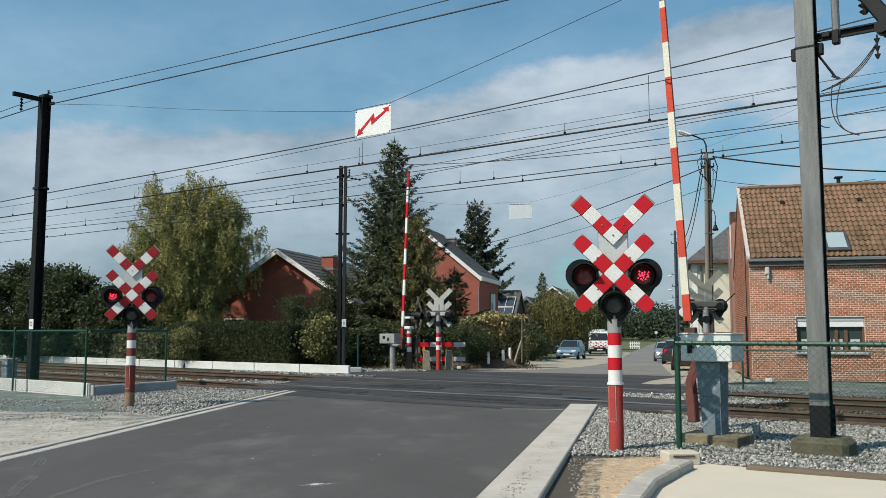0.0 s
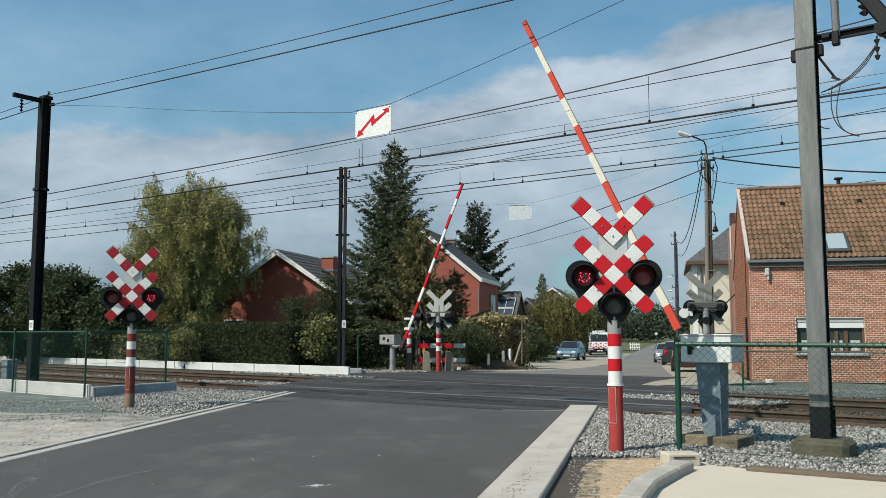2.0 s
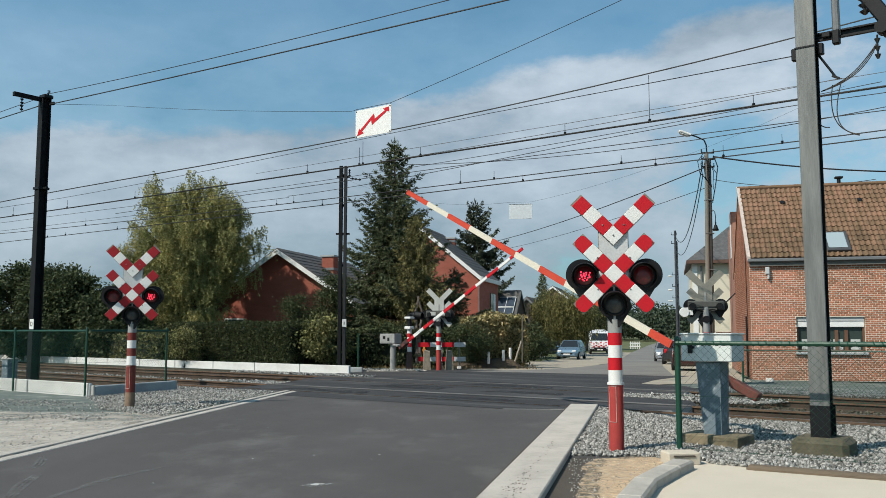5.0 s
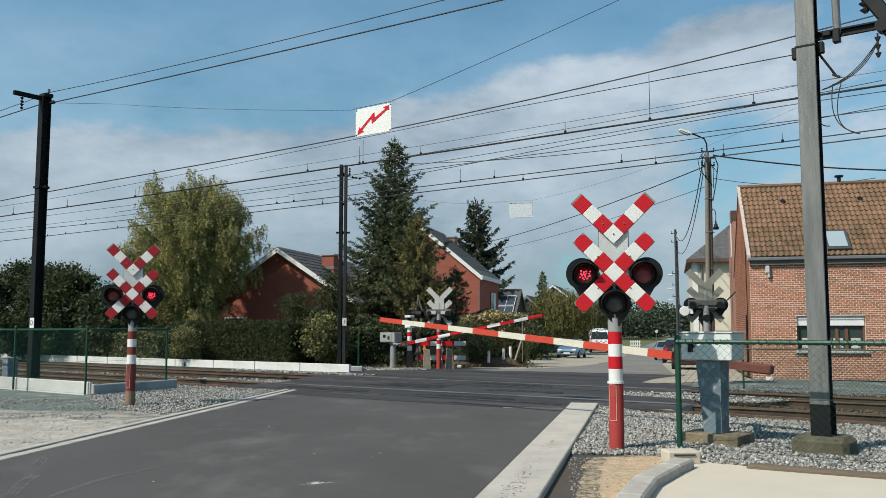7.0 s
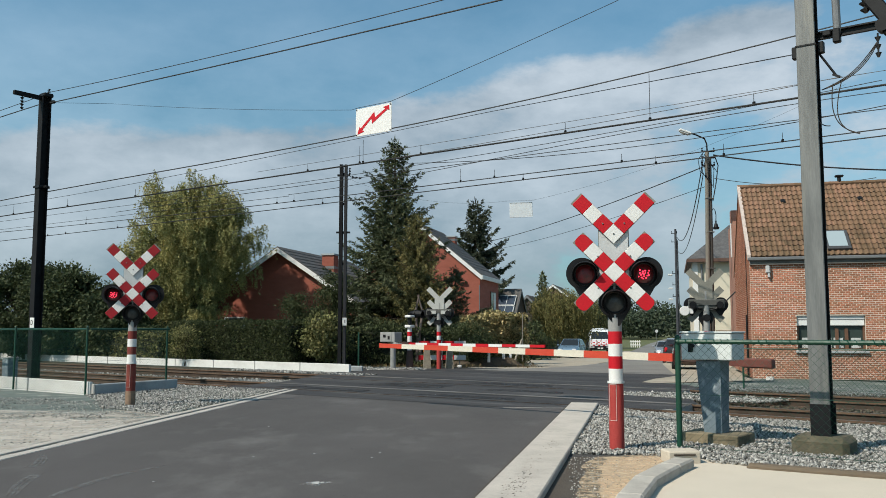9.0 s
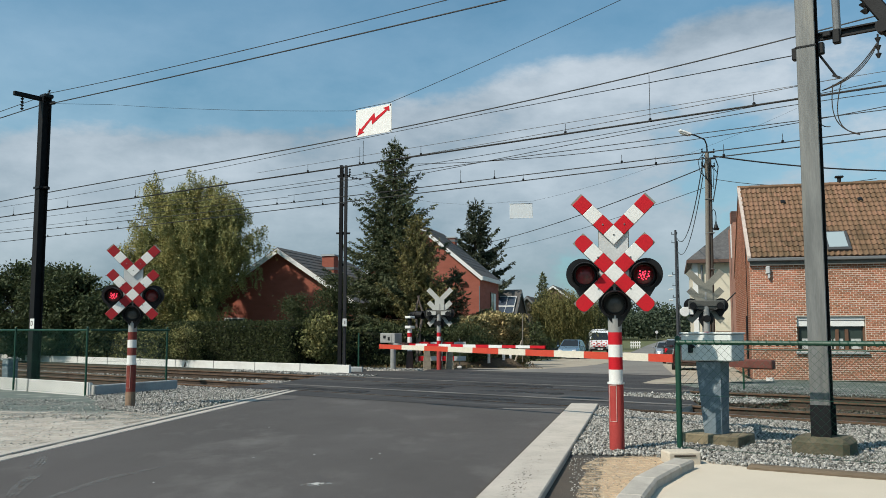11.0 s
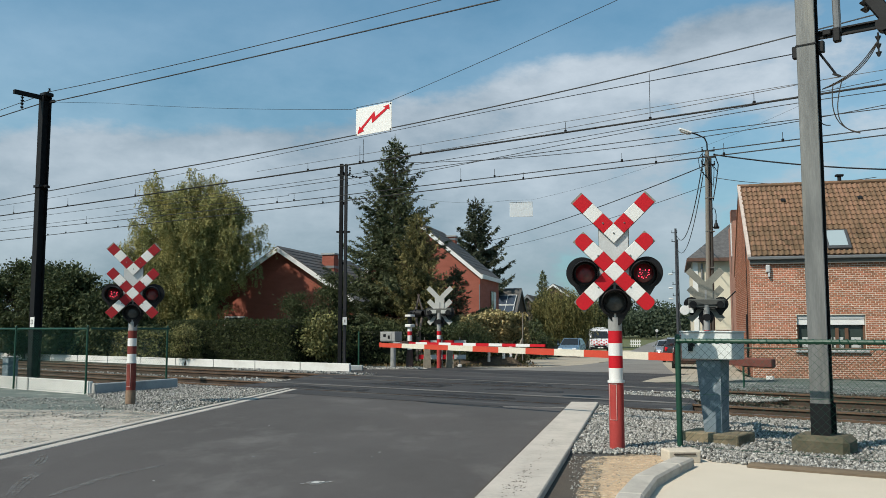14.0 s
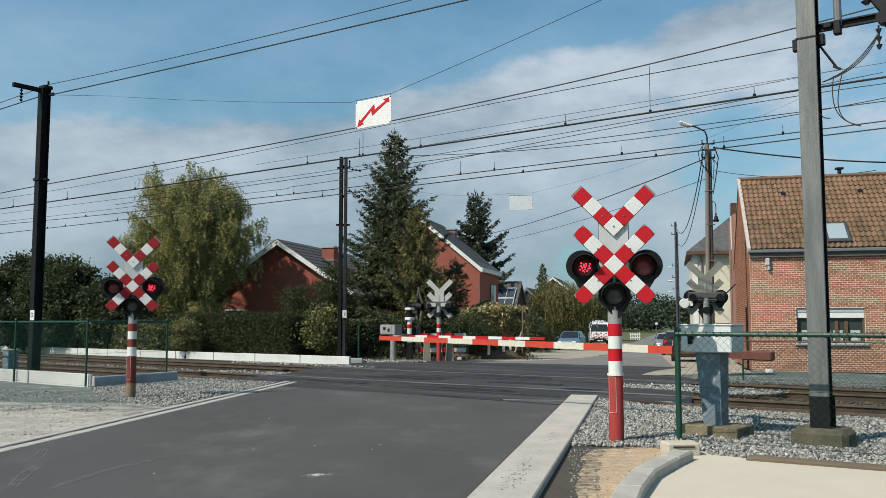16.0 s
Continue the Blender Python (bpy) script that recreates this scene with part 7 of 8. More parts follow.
    rt.materials.append(M_TILE)
    for i in range(int(LX / 0.36) + 1):
        share("ridge_tile", rt, roof, Matrix.Translation((-0.04 + 0.36 * i, DY / 2, RZ)))
    part("verge_board", MB().prism([(-0.06, -0.02, EZ - 0.06), (-0.06, DY / 2, RZ - 0.06), (-0.06, DY / 2, RZ + 0.07), (-0.06, -0.02, EZ + 0.08)], (0, 0, 0), (0.10, 0, 0)), mat("pale_verge", (0.60, 0.50, 0.44), rough=0.8), roof)
    # vents in the tiles
    for x, u in ((1.30, 3.05), (3.60, 3.05)):
        o = part("vent_tile", MB().box((0, 0, 0.07), (0.15, 0.16, 0.05), bev=0.02), M_BLACK, roof)
        o.matrix_basis = base @ Matrix.Translation((x, u, 0.0))
    part("roof_vent", MB().tube([(3.15, DY / 2, RZ), (3.15, DY / 2, RZ + 0.20)], 0.06, 8).box((3.15, DY / 2, RZ + 0.24), (0.26, 0.18, 0.07), bev=0.02), M_BLACK, roof)
    rw = part("roof_window", MB().box((0.3, 0.45, 0.06), (0.66, 0.98, 0.09), bev=0.01), mat("dark_flashing", (0.07, 0.072, 0.075), (0.05, 0.05, 0.052), 5, 0.5), roof, "grey framed roof window")
    rw.matrix_basis = base @ Matrix.Translation((sk[0] + 0.02, sk[2], 0.0))
    part("pane", MB().box((0.28, 0.47, 0.110), (0.52, 0.80, 0.012)), glass("roof_glass", (0.30, 0.36, 0.38), 0.08), rw)
    # gutter, downpipe, wall lamp
    part("gutter", MB().box((LX / 2, -0.10, EZ - 0.05), (LX + 0.1, 0.17, 0.10), bev=0.02), M_ZINC, h, "grey zinc gutter")
    part("eaves_board", MB().box((LX / 2, -0.05, EZ - 0.165), (LX, 0.10, 0.12)), mat("weathered_eaves", (0.16, 0.15, 0.135), (0.10, 0.095, 0.085), 4, 0.8), h)
    part("downpipe", MB().tube([(-0.06, 0.9, 0.05), (-0.06, 0.9, 1.9)], 0.032, 8), M_BLACK, h)
    part("wall_cable", MB().tube([(-0.03, 0.9, 1.9), (-0.03, 1.0, 4.2)], 0.012, 5), M_BLACK, h)
    part("wall_lamp", MB().box((0.50, -0.07, 3.24), (0.12, 0.13, 0.22), bev=0.02).box((0.52, -0.06, 3.06), (0.05, 0.1, 0.12)), M_PLATE, h)
    # window: blind box, frame, panes, sill
    x0, x1, z0, z1 = win
    w = part("window", MB().box((x0 + 0.03, 0.14, (z0 + z1) / 2), (0.06, 0.07, z1 - z0)).box((x1 - 0.03, 0.14, (z0 + z1) / 2), (0.06, 0.07, z1 - z0)).box(((x0 + x1) / 2, 0.14, z0 + 0.03), (x1 - x0, 0.07, 0.06)), M_FRAME, h)
    for xx in (x0 + 0.58, x0 + 1.1, x1 - 0.5):
        part("mullion", MB().box((xx, 0.135, (z0 + z1) / 2 - 0.2), (0.09, 0.07, z1 - z0 - 0.36)), M_FRAME, w)
    part("blind_box", MB().box(((x0 + x1) / 2, 0.12, z1 - 0.06), (x1 - x0 - 0.02, 0.14, 0.12), bev=0.01), M_PLATE, w, "grey blind box")
    part("blind", MB().box(((x0 + x1) / 2, 0.10, z1 - 0.21), (x1 - x0 - 0.03, 0.06, 0.17), bev=0.01), M_FASCIA, w, "white roller blind, half raised")
    part("pane", MB().box(((x0 + x1) / 2, 0.17, (z0 + z1) / 2), (x1 - x0 - 0.1, 0.01, z1 - z0 - 0.1)), M_GLASS, w)
    for xx in (x0 + 0.28, x0 + 0.82, x1 - 0.72, x1 - 0.25):
        part("curtain", MB().box((xx, 0.155, z0 + 0.22), (0.26, 0.012, 0.30)), M_CURTAIN, w)
    part("sill", MB().box(((x0 + x1) / 2, -0.02, z0 - 0.04), (x1 - x0 + 0.12, 0.14, 0.07), bev=0.01), M_CONCG, w)
    # panel with the shade of the unlit room put into its colour
    part("room_dark", MB().box(((x0 + x1) / 2, 0.45, (z0 + z1) / 2), (x1 - x0 + 0.4, 0.02, z1 - z0 + 0.4)), M_CORE, w)
    return h, win


def build_brickwork(h, win):
    """The facing bricks of the long wall: single bricks nearest the crossing, the rest joined."""
    me = brick_mesh()
    rnd = random.Random(8)
    sv, sf = [tuple(v.co) for v in me.vertices], [tuple(p.vertices) for p in me.polygons]
    rv, rf, count = [], [], 0
    x0, x1, z0, z1 = win
    for r in range(54):
        z = 0.040 + 0.0625 * r
        off = 0.0725 * (r % 2)
        for c in range(41):
            x = 0.0725 + 0.145 * c - off
            if x < 0.04:
                k = len(rv)
                rv += [(p[0] * 0.47 + 0.034, p[1] + 0.009, p[2] + z) for p in sv]
                rf += [tuple(i + k for i in q) for q in sf]
                continue
            if z0 - 0.03 < z < z1 + 0.03 and x + 0.068 > x0 and x - 0.068 < x1:
                # cut bricks beside the opening
                for lo, hi in ((x - 0.068, min(x + 0.068, x0)), (max(x - 0.068, x1), x + 0.068)):
                    if hi - lo > 0.03:
                        k = len(rv)
                        rv += [(p[0] * (hi - lo) / 0.136 + (lo + hi) / 2, p[1] + 0.009, p[2] + z) for p in sv]
                        rf += [tuple(i + k for i in q) for q in sf]
                continue
            m = Matrix.Translation((x + rnd.uniform(-0.003, 0.003), 0.009 + rnd.uniform(-0.002, 0.002), z + rnd.uniform(-0.002, 0.002)))
            if count < 300 and c < 9 and r > 20:
                share("brick", me, h, m)
                count += 1
            else:
                k = len(rv)
                rv += [tuple(m @ Vector(p)) for p in sv]
                rf += [tuple(i + k for i in q) for q in sf]
    part("brickwork", MB().add(rv, rf), M_BRICKR, h, fix=False, kind="stuff")
    # facing of the street gable, too small to pick apart
    gv, gf = [], []
    box = [(sx * 0.014, sy * 0.068, sz * 0.0255) for sx in (-1, 1) for sy in (-1, 1) for sz in (-1, 1)]
    quads = [(0, 1, 3, 2), (0, 4, 5, 1), (2, 3, 7, 6), (1, 5, 7, 3), (0, 2, 6, 4)]
    for r in range(99):
        z = 0.040 + 0.0625 * r
        lim = 3.2 if z < 3.5 else 3.2 * (6.16 - z) / 2.66
        for c in range(45):
            y = 0.09 + 0.145 * c - 0.0725 * (r % 2)
            if abs(y - 3.2) > lim - 0.07:
                continue
            k = len(gv)
            gv += [(p[0] + 0.008, p[1] + y, p[2] + z) for p in box]
            gf += [tuple(i + k for i in q) for q in quads]
    part("gable_brickwork", MB().add(gv, gf), M_BRICKR, h, fix=False, kind="stuff")


def gable_house(name, O, half, depth, eave, peak, label, wall, roofm, overhang=0.35, windows=(), sidewin=(), chimney=None, cat="house", trim=None, ex=None):
    """A house whose gable looks down the street towards the crossing. Local x along the gable, y into the depth."""
    trim = trim or M_FASCIA
    h = thing(name, frame_at(O[0], O[1], gz(O[0], O[1]), ex or SV), label, cat)
    pent = [(-half, 0, 0), (half, 0, 0), (half, 0, eave), (0, 0, peak), (-half, 0, eave)]
    part("wall", MB().prism(pent, (0, 0, 0), (0, depth, 0)), wall, h)
    s = (peak - eave) / half
    t = 0.14
    ov = overhang
    e = eave - ov * s
    for sg in (-1, 1):
        part("roof", MB().prism([(0, -ov, peak + 0.02), (sg * (half + ov), -ov, e + 0.02), (sg * (half + ov), -ov, e + 0.02 + t), (0, -ov, peak + t + 0.02)], (0, 0, 0), (0, depth + 2 * ov, 0)), roofm, h)
        part("verge_board", MB().prism([(0, -ov - 0.03, peak - 0.16), (sg * (half + ov), -ov - 0.03, e - 0.16), (sg * (half + ov), -ov - 0.03, e + 0.10), (0, -ov - 0.03, peak + 0.10)], (0, 0, 0), (0, 0.03, 0)), trim, h, "verge board under the roof edge")
        part("fascia", MB().box((sg * (half + ov), depth / 2, e + 0.02), (0.10, depth + 2 * ov, 0.24)), trim, h, "eaves board")
        part("soffit", MB().box((sg * (half + ov / 2), depth / 2, e - 0.02), (ov, depth + 2 * ov, 0.03)), trim, h)
    ov_rows = MB()
    for sg in (-1, 1):
        for k in range(1, int(half / 0.33)):
            x = k * 0.33
            ov_rows.box((sg * x, depth / 2, peak + t + 0.03 - x * s), (0.03, depth + 2 * ov, 0.012))
    part("slate_courses", ov_rows, roofm, h, kind="stuff")
    for x, z, w, hh in windows:
        wn = part("window", MB().box((x, -0.02, z), (w, 0.06, hh)), M_FASCIA, h)
        part("pane", MB().box((x, -0.055, z), (w - 0.14, 0.012, hh - 0.14)), M_GLASS, wn)
        part("sill", MB().box((x, -0.06, z - hh / 2 - 0.05), (w + 0.1, 0.16, 0.08)), M_CONCG, wn)
    for y, z, w, hh in sidewin:
        wn = part("window", MB().box((half + 0.02, y, z), (0.06, w, hh)), M_FRAME, h)
        part("pane", MB().box((half + 0.055, y - w / 4, z), (0.012, w / 2 - 0.1, hh - 0.14)), M_GLASS, wn)
        part("blind", MB().box((half + 0.055, y + w / 4, z), (0.03, w / 2 - 0.1, hh - 0.1)), M_FASCIA, wn, "lowered white blind")
    if chimney:
        x, y, w, top = chimney
        c = part("chimney", MB().box((x, y, top / 2 + peak / 2 - 0.5), (w, w, top - peak + 1.6)), wall, h, "brick chimney")
        part("chimney_cap", MB().box((x, y, top + 0.33), (w + 0.12, w + 0.12, 0.09)), M_CONCG, c)
        part("flashing", MB().box((x, y, peak - abs(x) * s + 0.22), (w + 0.06, w + 0.06, 0.14)), M_ZINC, c)
    return h


def build_houses():
    wall = mat("smooth_red_brick", (0.325, 0.098, 0.065), (0.255, 0.075, 0.050), 1.3, 0.88, bump=0.35, fine=26, stretch=(1, 1, 3.0), stain=0.2, stain_col=(0.24, 0.08, 0.055))
    gable_house("red_house", (-8.7, 45.9), 4.45, 10, 2.9, 5.8, "low red brick house with a dark roof and white verges", wall, M_SLATE, 0.40, [(-2.6, 1.6, 1.2, 1.3)], (), (1.50, 3.3, 0.7, 5.45))
    b = gable_house("red_house", (-1.45, 52.3), 3.75, 5.6, 4.97, 8.07, "two-storey red brick house with white eaves", wall, M_SLATE, 0.14, (), [(3.7, 3.55, 1.5, 1.2)], (0.75, 5.0, 0.55, 7.55))
    part("downpipe", MB().tube([(3.72, -0.06, 0), (3.72, -0.06, 4.4)], 0.032, 8), M_ZINC, b)
    part("gable_lamp", MB().box((2.7, -0.1, 4.6), (0.5, 0.2, 0.16), bev=0.05), wall, b)
    grey = mat("grey_brown_brick", (0.11, 0.085, 0.07), (0.08, 0.062, 0.052), 2, 0.9, bump=0.3, fine=20)
    c = gable_house("garden_house", (6.45, 73), 1.75, 3.6, 3.0, 5.45, "dark roofed house with solar panels", grey, M_SLATE, 0.15, trim=M_ZINC, ex=(0.40, 0.917, 0))
    for i in range(2):
        for j in range(2):
            o = part("solar_panel", MB().box((0, 0, 0), (1.0, 1.5, 0.05), bev=0.01), mat("solar_glass", (0.055, 0.072, 0.10), (0.035, 0.045, 0.065), 2, 0.16, bump=0), c)
            part("panel_frame", MB().box((0, -0.75, 0.01), (1.0, 0.05, 0.06)).box((0, 0, 0.01), (1.0, 0.035, 0.06)).box((0.5, 0, 0.01), (0.05, 1.5, 0.06)).box((-0.5, 0, 0.01), (0.05, 1.5, 0.06)), M_PLATE, o, "pale metal frame")
            o.matrix_basis = Matrix.Translation((-1.50 + 0.62 * i, 0.85 + 1.6 * j, 3.72 + 0.87 * i)) @ Matrix.Rotation(-math.atan2(2.3, 1.75), 4, "Y")
    gable_house("garden_house", (8.9, 92), 2.4, 9, 3.2, 5.7, "plain brown house far down the street", grey, mat("brown_roof", (0.13, 0.10, 0.085), (0.10, 0.075, 0.065), 2, 0.85), 0.2, trim=M_ZINC)
    gable_house("street_house", (13.7, 108), 4.0, 9, 4.7, 7.7, "brick house behind the white van", mat("dull_brick", (0.20, 0.12, 0.09), (0.15, 0.09, 0.07), 2, 0.9, bump=0.3, fine=18), M_SLATE, 0.3)
    # cream house behind the brick one, with a hipped slate roof
    x, y = 12.40, 43.0
    h = thing("cream_house", frame_at(x, y, gz(x, y), SV), "cream plastered house with grey hipped roof", "house")
    part("wall", MB().box((3.2, 4, 2.6), (6.4, 8, 5.4)), M_PLASTER, h)
    part("roof", MB().add([(-0.22, -0.35, 5.28), (6.75, -0.35, 5.28), (6.75, 8.35, 5.28), (-0.22, 8.35, 5.28), (2.5, 2.6, 7.65), (2.5, 5.2, 7.65), (-0.22, -0.35, 5.1), (6.75, -0.35, 5.1), (6.75, 8.35, 5.1), (-0.22, 8.35, 5.1)],
                          [(0, 1, 4), (1, 2, 5, 4), (2, 3, 5), (3, 0, 4, 5), (0, 6, 7, 1), (1, 7, 8, 2), (2, 8, 9, 3), (3, 9, 6, 0), (9, 8, 7, 6)]), mat("grey_slate", (0.125, 0.122, 0.122), (0.070, 0.070, 0.072), 5, 0.85, bump=0.6, fine=12), h)
    part("eaves_board", MB().box((3.25, -0.36, 5.18), (7.0, 0.06, 0.16)).box((-0.23, 4, 5.18), (0.06, 8.8, 0.16)), mat("brown_eaves", (0.14, 0.075, 0.055), (0.1, 0.055, 0.04), 3, 0.7), h)
    wn = part("window", MB().box((1.55, -0.02, 1.35), (1.0, 0.06, 0.75)), M_FRAME, h)
    part("pane", MB().box((1.55, -0.055, 1.35), (0.84, 0.012, 0.6)), M_GLASS, wn)
    part("quoin_strip", MB().box((0.14, -0.02, 2.6), (0.24, 0.05, 5.2)), M_FASCIA, h)
    part("drainpipe", MB().tube([(0.45, -0.07, 0.0), (0.45, -0.07, 5.0)], 0.05, 8), M_ZINC, h)


# ---------------------------------------------------------------- vehicles
def car(m, label, paint, ln=3.9, wd=1.66, ht=1.43, cat="car"):
    """A hatchback with its nose along -y. Rounded body from cross sections, glass, lamps and wheels."""
    t = thing("parked_car", m, label, cat, "parked cars")
    # side profile: y, sill height, shoulder height, half width
    prof = [(-ln / 2, 0.32, 0.55, 0.62), (-ln / 2 + 0.12, 0.24, 0.70, 0.76), (-ln / 2 + 0.5, 0.20, 0.80, 0.81), (-ln / 2 + 1.0, 0.20, 0.90, 0.83), (0.0, 0.20, 0.93, 0.83),
            (ln / 2 - 0.7, 0.20, 0.96, 0.83), (ln / 2 - 0.15, 0.24, 0.95, 0.78), (ln / 2, 0.34, 0.80, 0.68)]
    v, f = [], []
    for y, z0, z1, w in prof:
        v += [(-w * 0.92, y, z0), (-w, y, z0 + 0.14), (-w, y, (z0 + z1) / 2), (-w * 0.95, y, z1 - 0.05), (-w * 0.80, y, z1), (w * 0.80, y, z1), (w * 0.95, y, z1 - 0.05), (w, y, (z0 + z1) / 2), (w, y, z0 + 0.14), (w * 0.92, y, z0)]
    k = 10
    for i in range(len(prof) - 1):
        f += [(i * k + j, i * k + j + 1, (i + 1) * k + j + 1, (i + 1) * k + j) for j in range(k - 1)] + [(i * k + k - 1, i * k, (i + 1) * k, (i + 1) * k + k - 1)]
    f += [tuple(range(k)), tuple(range(len(v) - 1, len(v) - k - 1, -1))]
    part("body", MB().add(v, f), paint, t, smooth=False)
    a = [(-ln / 2 + 0.95, 0.88, 0.74), (-0.25, ht - 0.03, 0.58), (0.25, ht, 0.60), (ln / 2 - 0.65, ht - 0.06, 0.58), (ln / 2 - 0.12, 0.93, 0.70)]
    v, f = [], []
    for y, z, w in a:
        v += [(-w, y, z), (w, y, z)]
    v += [(-0.79, -ln / 2 + 0.95, 0.86), (0.79, -ln / 2 + 0.95, 0.86), (-0.79, ln / 2 - 0.12, 0.90), (0.79, ln / 2 - 0.12, 0.90)]
    f = [(0, 1, 3, 2), (2, 3, 5, 4), (4, 5, 7, 6), (6, 7, 9, 8), (10, 0, 2, 4, 6, 8, 12), (13, 9, 7, 5, 3, 1, 11)]
    part("roof", MB().add(v, f), paint, t)
    part("windscreen", MB().add([(-0.68, -ln / 2 + 1.02, 0.925), (0.68, -ln / 2 + 1.02, 0.925), (0.53, -0.30, ht - 0.055), (-0.53, -0.30, ht - 0.055)], [(0, 1, 2, 3)]), M_CGLASS, t).location = (0, -0.012, 0.012)
    part("rear_window", MB().add([(-0.60, ln / 2 - 0.20, 1.0), (0.60, ln / 2 - 0.20, 1.0), (0.52, ln / 2 - 0.60, ht - 0.12), (-0.52, ln / 2 - 0.60, ht - 0.12)], [(3, 2, 1, 0)]), M_CGLASS, t).location = (0, 0.014, 0.012)
    for sg in (-1, 1):
        part("side_window", MB().add([(sg * 0.765, -ln / 2 + 1.15, 0.93), (sg * 0.64, -0.20, ht - 0.09), (sg * 0.64, ln / 2 - 0.75, ht - 0.13), (sg * 0.765, ln / 2 - 0.45, 0.95)], [(0, 1, 2, 3)]), M_CGLASS, t).location = (sg * 0.012, 0, 0)
        part("mirror", MB().box((sg * 0.90, -ln / 2 + 1.22, 0.96), (0.16, 0.10, 0.12), bev=0.03), paint, t)
        part("headlight", MB().box((sg * 0.54, -ln / 2 + 0.07, 0.62), (0.32, 0.12, 0.15), Matrix.Rotation(sg * 0.25, 3, "Z"), 0.04), glass("headlight_glass", (0.65, 0.66, 0.68), 0.1), t)
        part("tail_light", MB().box((sg * 0.62, ln / 2 - 0.04, 0.78), (0.16, 0.08, 0.26), bev=0.03), M_RED, t)
    part("grille", MB().box((0, -ln / 2 - 0.004, 0.44), (0.86, 0.03, 0.14), bev=0.02), M_BLACK, t)
    part("bumper", MB().box((0, -ln / 2 + 0.0, 0.33), (1.26, 0.10, 0.12), bev=0.04), paint, t)
    part("plate_bar", MB().box((0, -ln / 2 - 0.055, 0.40), (0.50, 0.012, 0.11)), M_WHITE, t)
    for sg in (-1, 1):
        for y in (-ln / 2 + 0.72, ln / 2 - 0.68):
            w = part("wheel", MB().tube([(sg * 0.66, y, 0.30), (sg * 0.845, y, 0.30)], 0.30, 20), M_TYRE, t)
            part("rim", MB().tube([(sg * 0.84, y, 0.30), (sg * 0.856, y, 0.30)], [0.20, 0.18], 14), M_RIM, w)
    return t


def van(m, label):
    """A white van with checked marks over its bonnet."""
    t = thing("white_van", m, label, "van")
    white = mat("white_van_paint", (0.78, 0.79, 0.80), (0.72, 0.73, 0.74), 2, 0.3, bump=0, coat=0.4)
    side = [(0, -2.45, 0.38), (0, -2.5, 0.80), (0, -2.35, 1.02), (0, -1.70, 1.22), (0, -1.05, 2.02), (0, -0.7, 2.14), (0, 2.35, 2.20), (0, 2.5, 1.9), (0, 2.5, 0.38)]
    part("body", MB().prism(side, (-0.95, 0, 0), (0.95, 0, 0)), white, t)
    part("windscreen", MB().add([(-0.82, -1.66, 1.27), (0.82, -1.66, 1.27), (0.72, -1.12, 1.94), (-0.72, -1.12, 1.94)], [(0, 1, 2, 3)]), M_CGLASS, t).location = (0, -0.03, 0.02)
    for i in range(8):
        for j in range(4):
            z = 0.70 + 0.13 * j
            y = -2.51 + max(0, z - 0.80) * 0.70 + (max(0, z - 1.02) * 2.0)
            part("check_mark", MB().box((-0.80 + 0.228 * i, y, z), (0.15, 0.05, 0.11)), (M_RED if (i * 3 + j) % 4 else M_BLACK) if (i + j) % 2 else M_WHITE, t)
    part("grille", MB().box((0, -2.50, 0.56), (1.1, 0.06, 0.12), bev=0.02), M_BLACK, t)
    part("bumper", MB().box((0, -2.50, 0.40), (1.88, 0.16, 0.18), bev=0.05), M_BLACK, t)
    part("plate_bar", MB().box((0, -2.60, 0.44), (0.5, 0.02, 0.11)), M_WHITE, t)
    part("roof_box", MB().box((0, -0.35, 2.24), (1.3, 0.5, 0.16), bev=0.05), white, t)
    for sg in (-1, 1):
        part("headlight", MB().box((sg * 0.74, -2.48, 0.76), (0.3, 0.08, 0.20), bev=0.03), glass("headlight_glass", (0.65, 0.66, 0.68), 0.1), t)
        part("mirror", MB().box((sg * 1.10, -1.45, 1.40), (0.2, 0.12, 0.28), bev=0.04), M_BLACK, t)
        part("side_window", MB().add([(sg * 0.957, -1.45, 1.30), (sg * 0.957, -1.0, 1.92), (sg * 0.957, -0.35, 1.96), (sg * 0.957, -0.35, 1.30)], [(0, 1, 2, 3)]), M_CGLASS, t)
        for y in (-1.65, 1.6):
            w = part("wheel", MB().tube([(sg * 0.75, y, 0.34), (sg * 0.965, y, 0.34)], 0.34, 18), M_TYRE, t)
            part("rim", MB().tube([(sg * 0.96, y, 0.34), (sg * 0.975, y, 0.34)], [0.20, 0.18], 12), M_RIM, w)
    return t


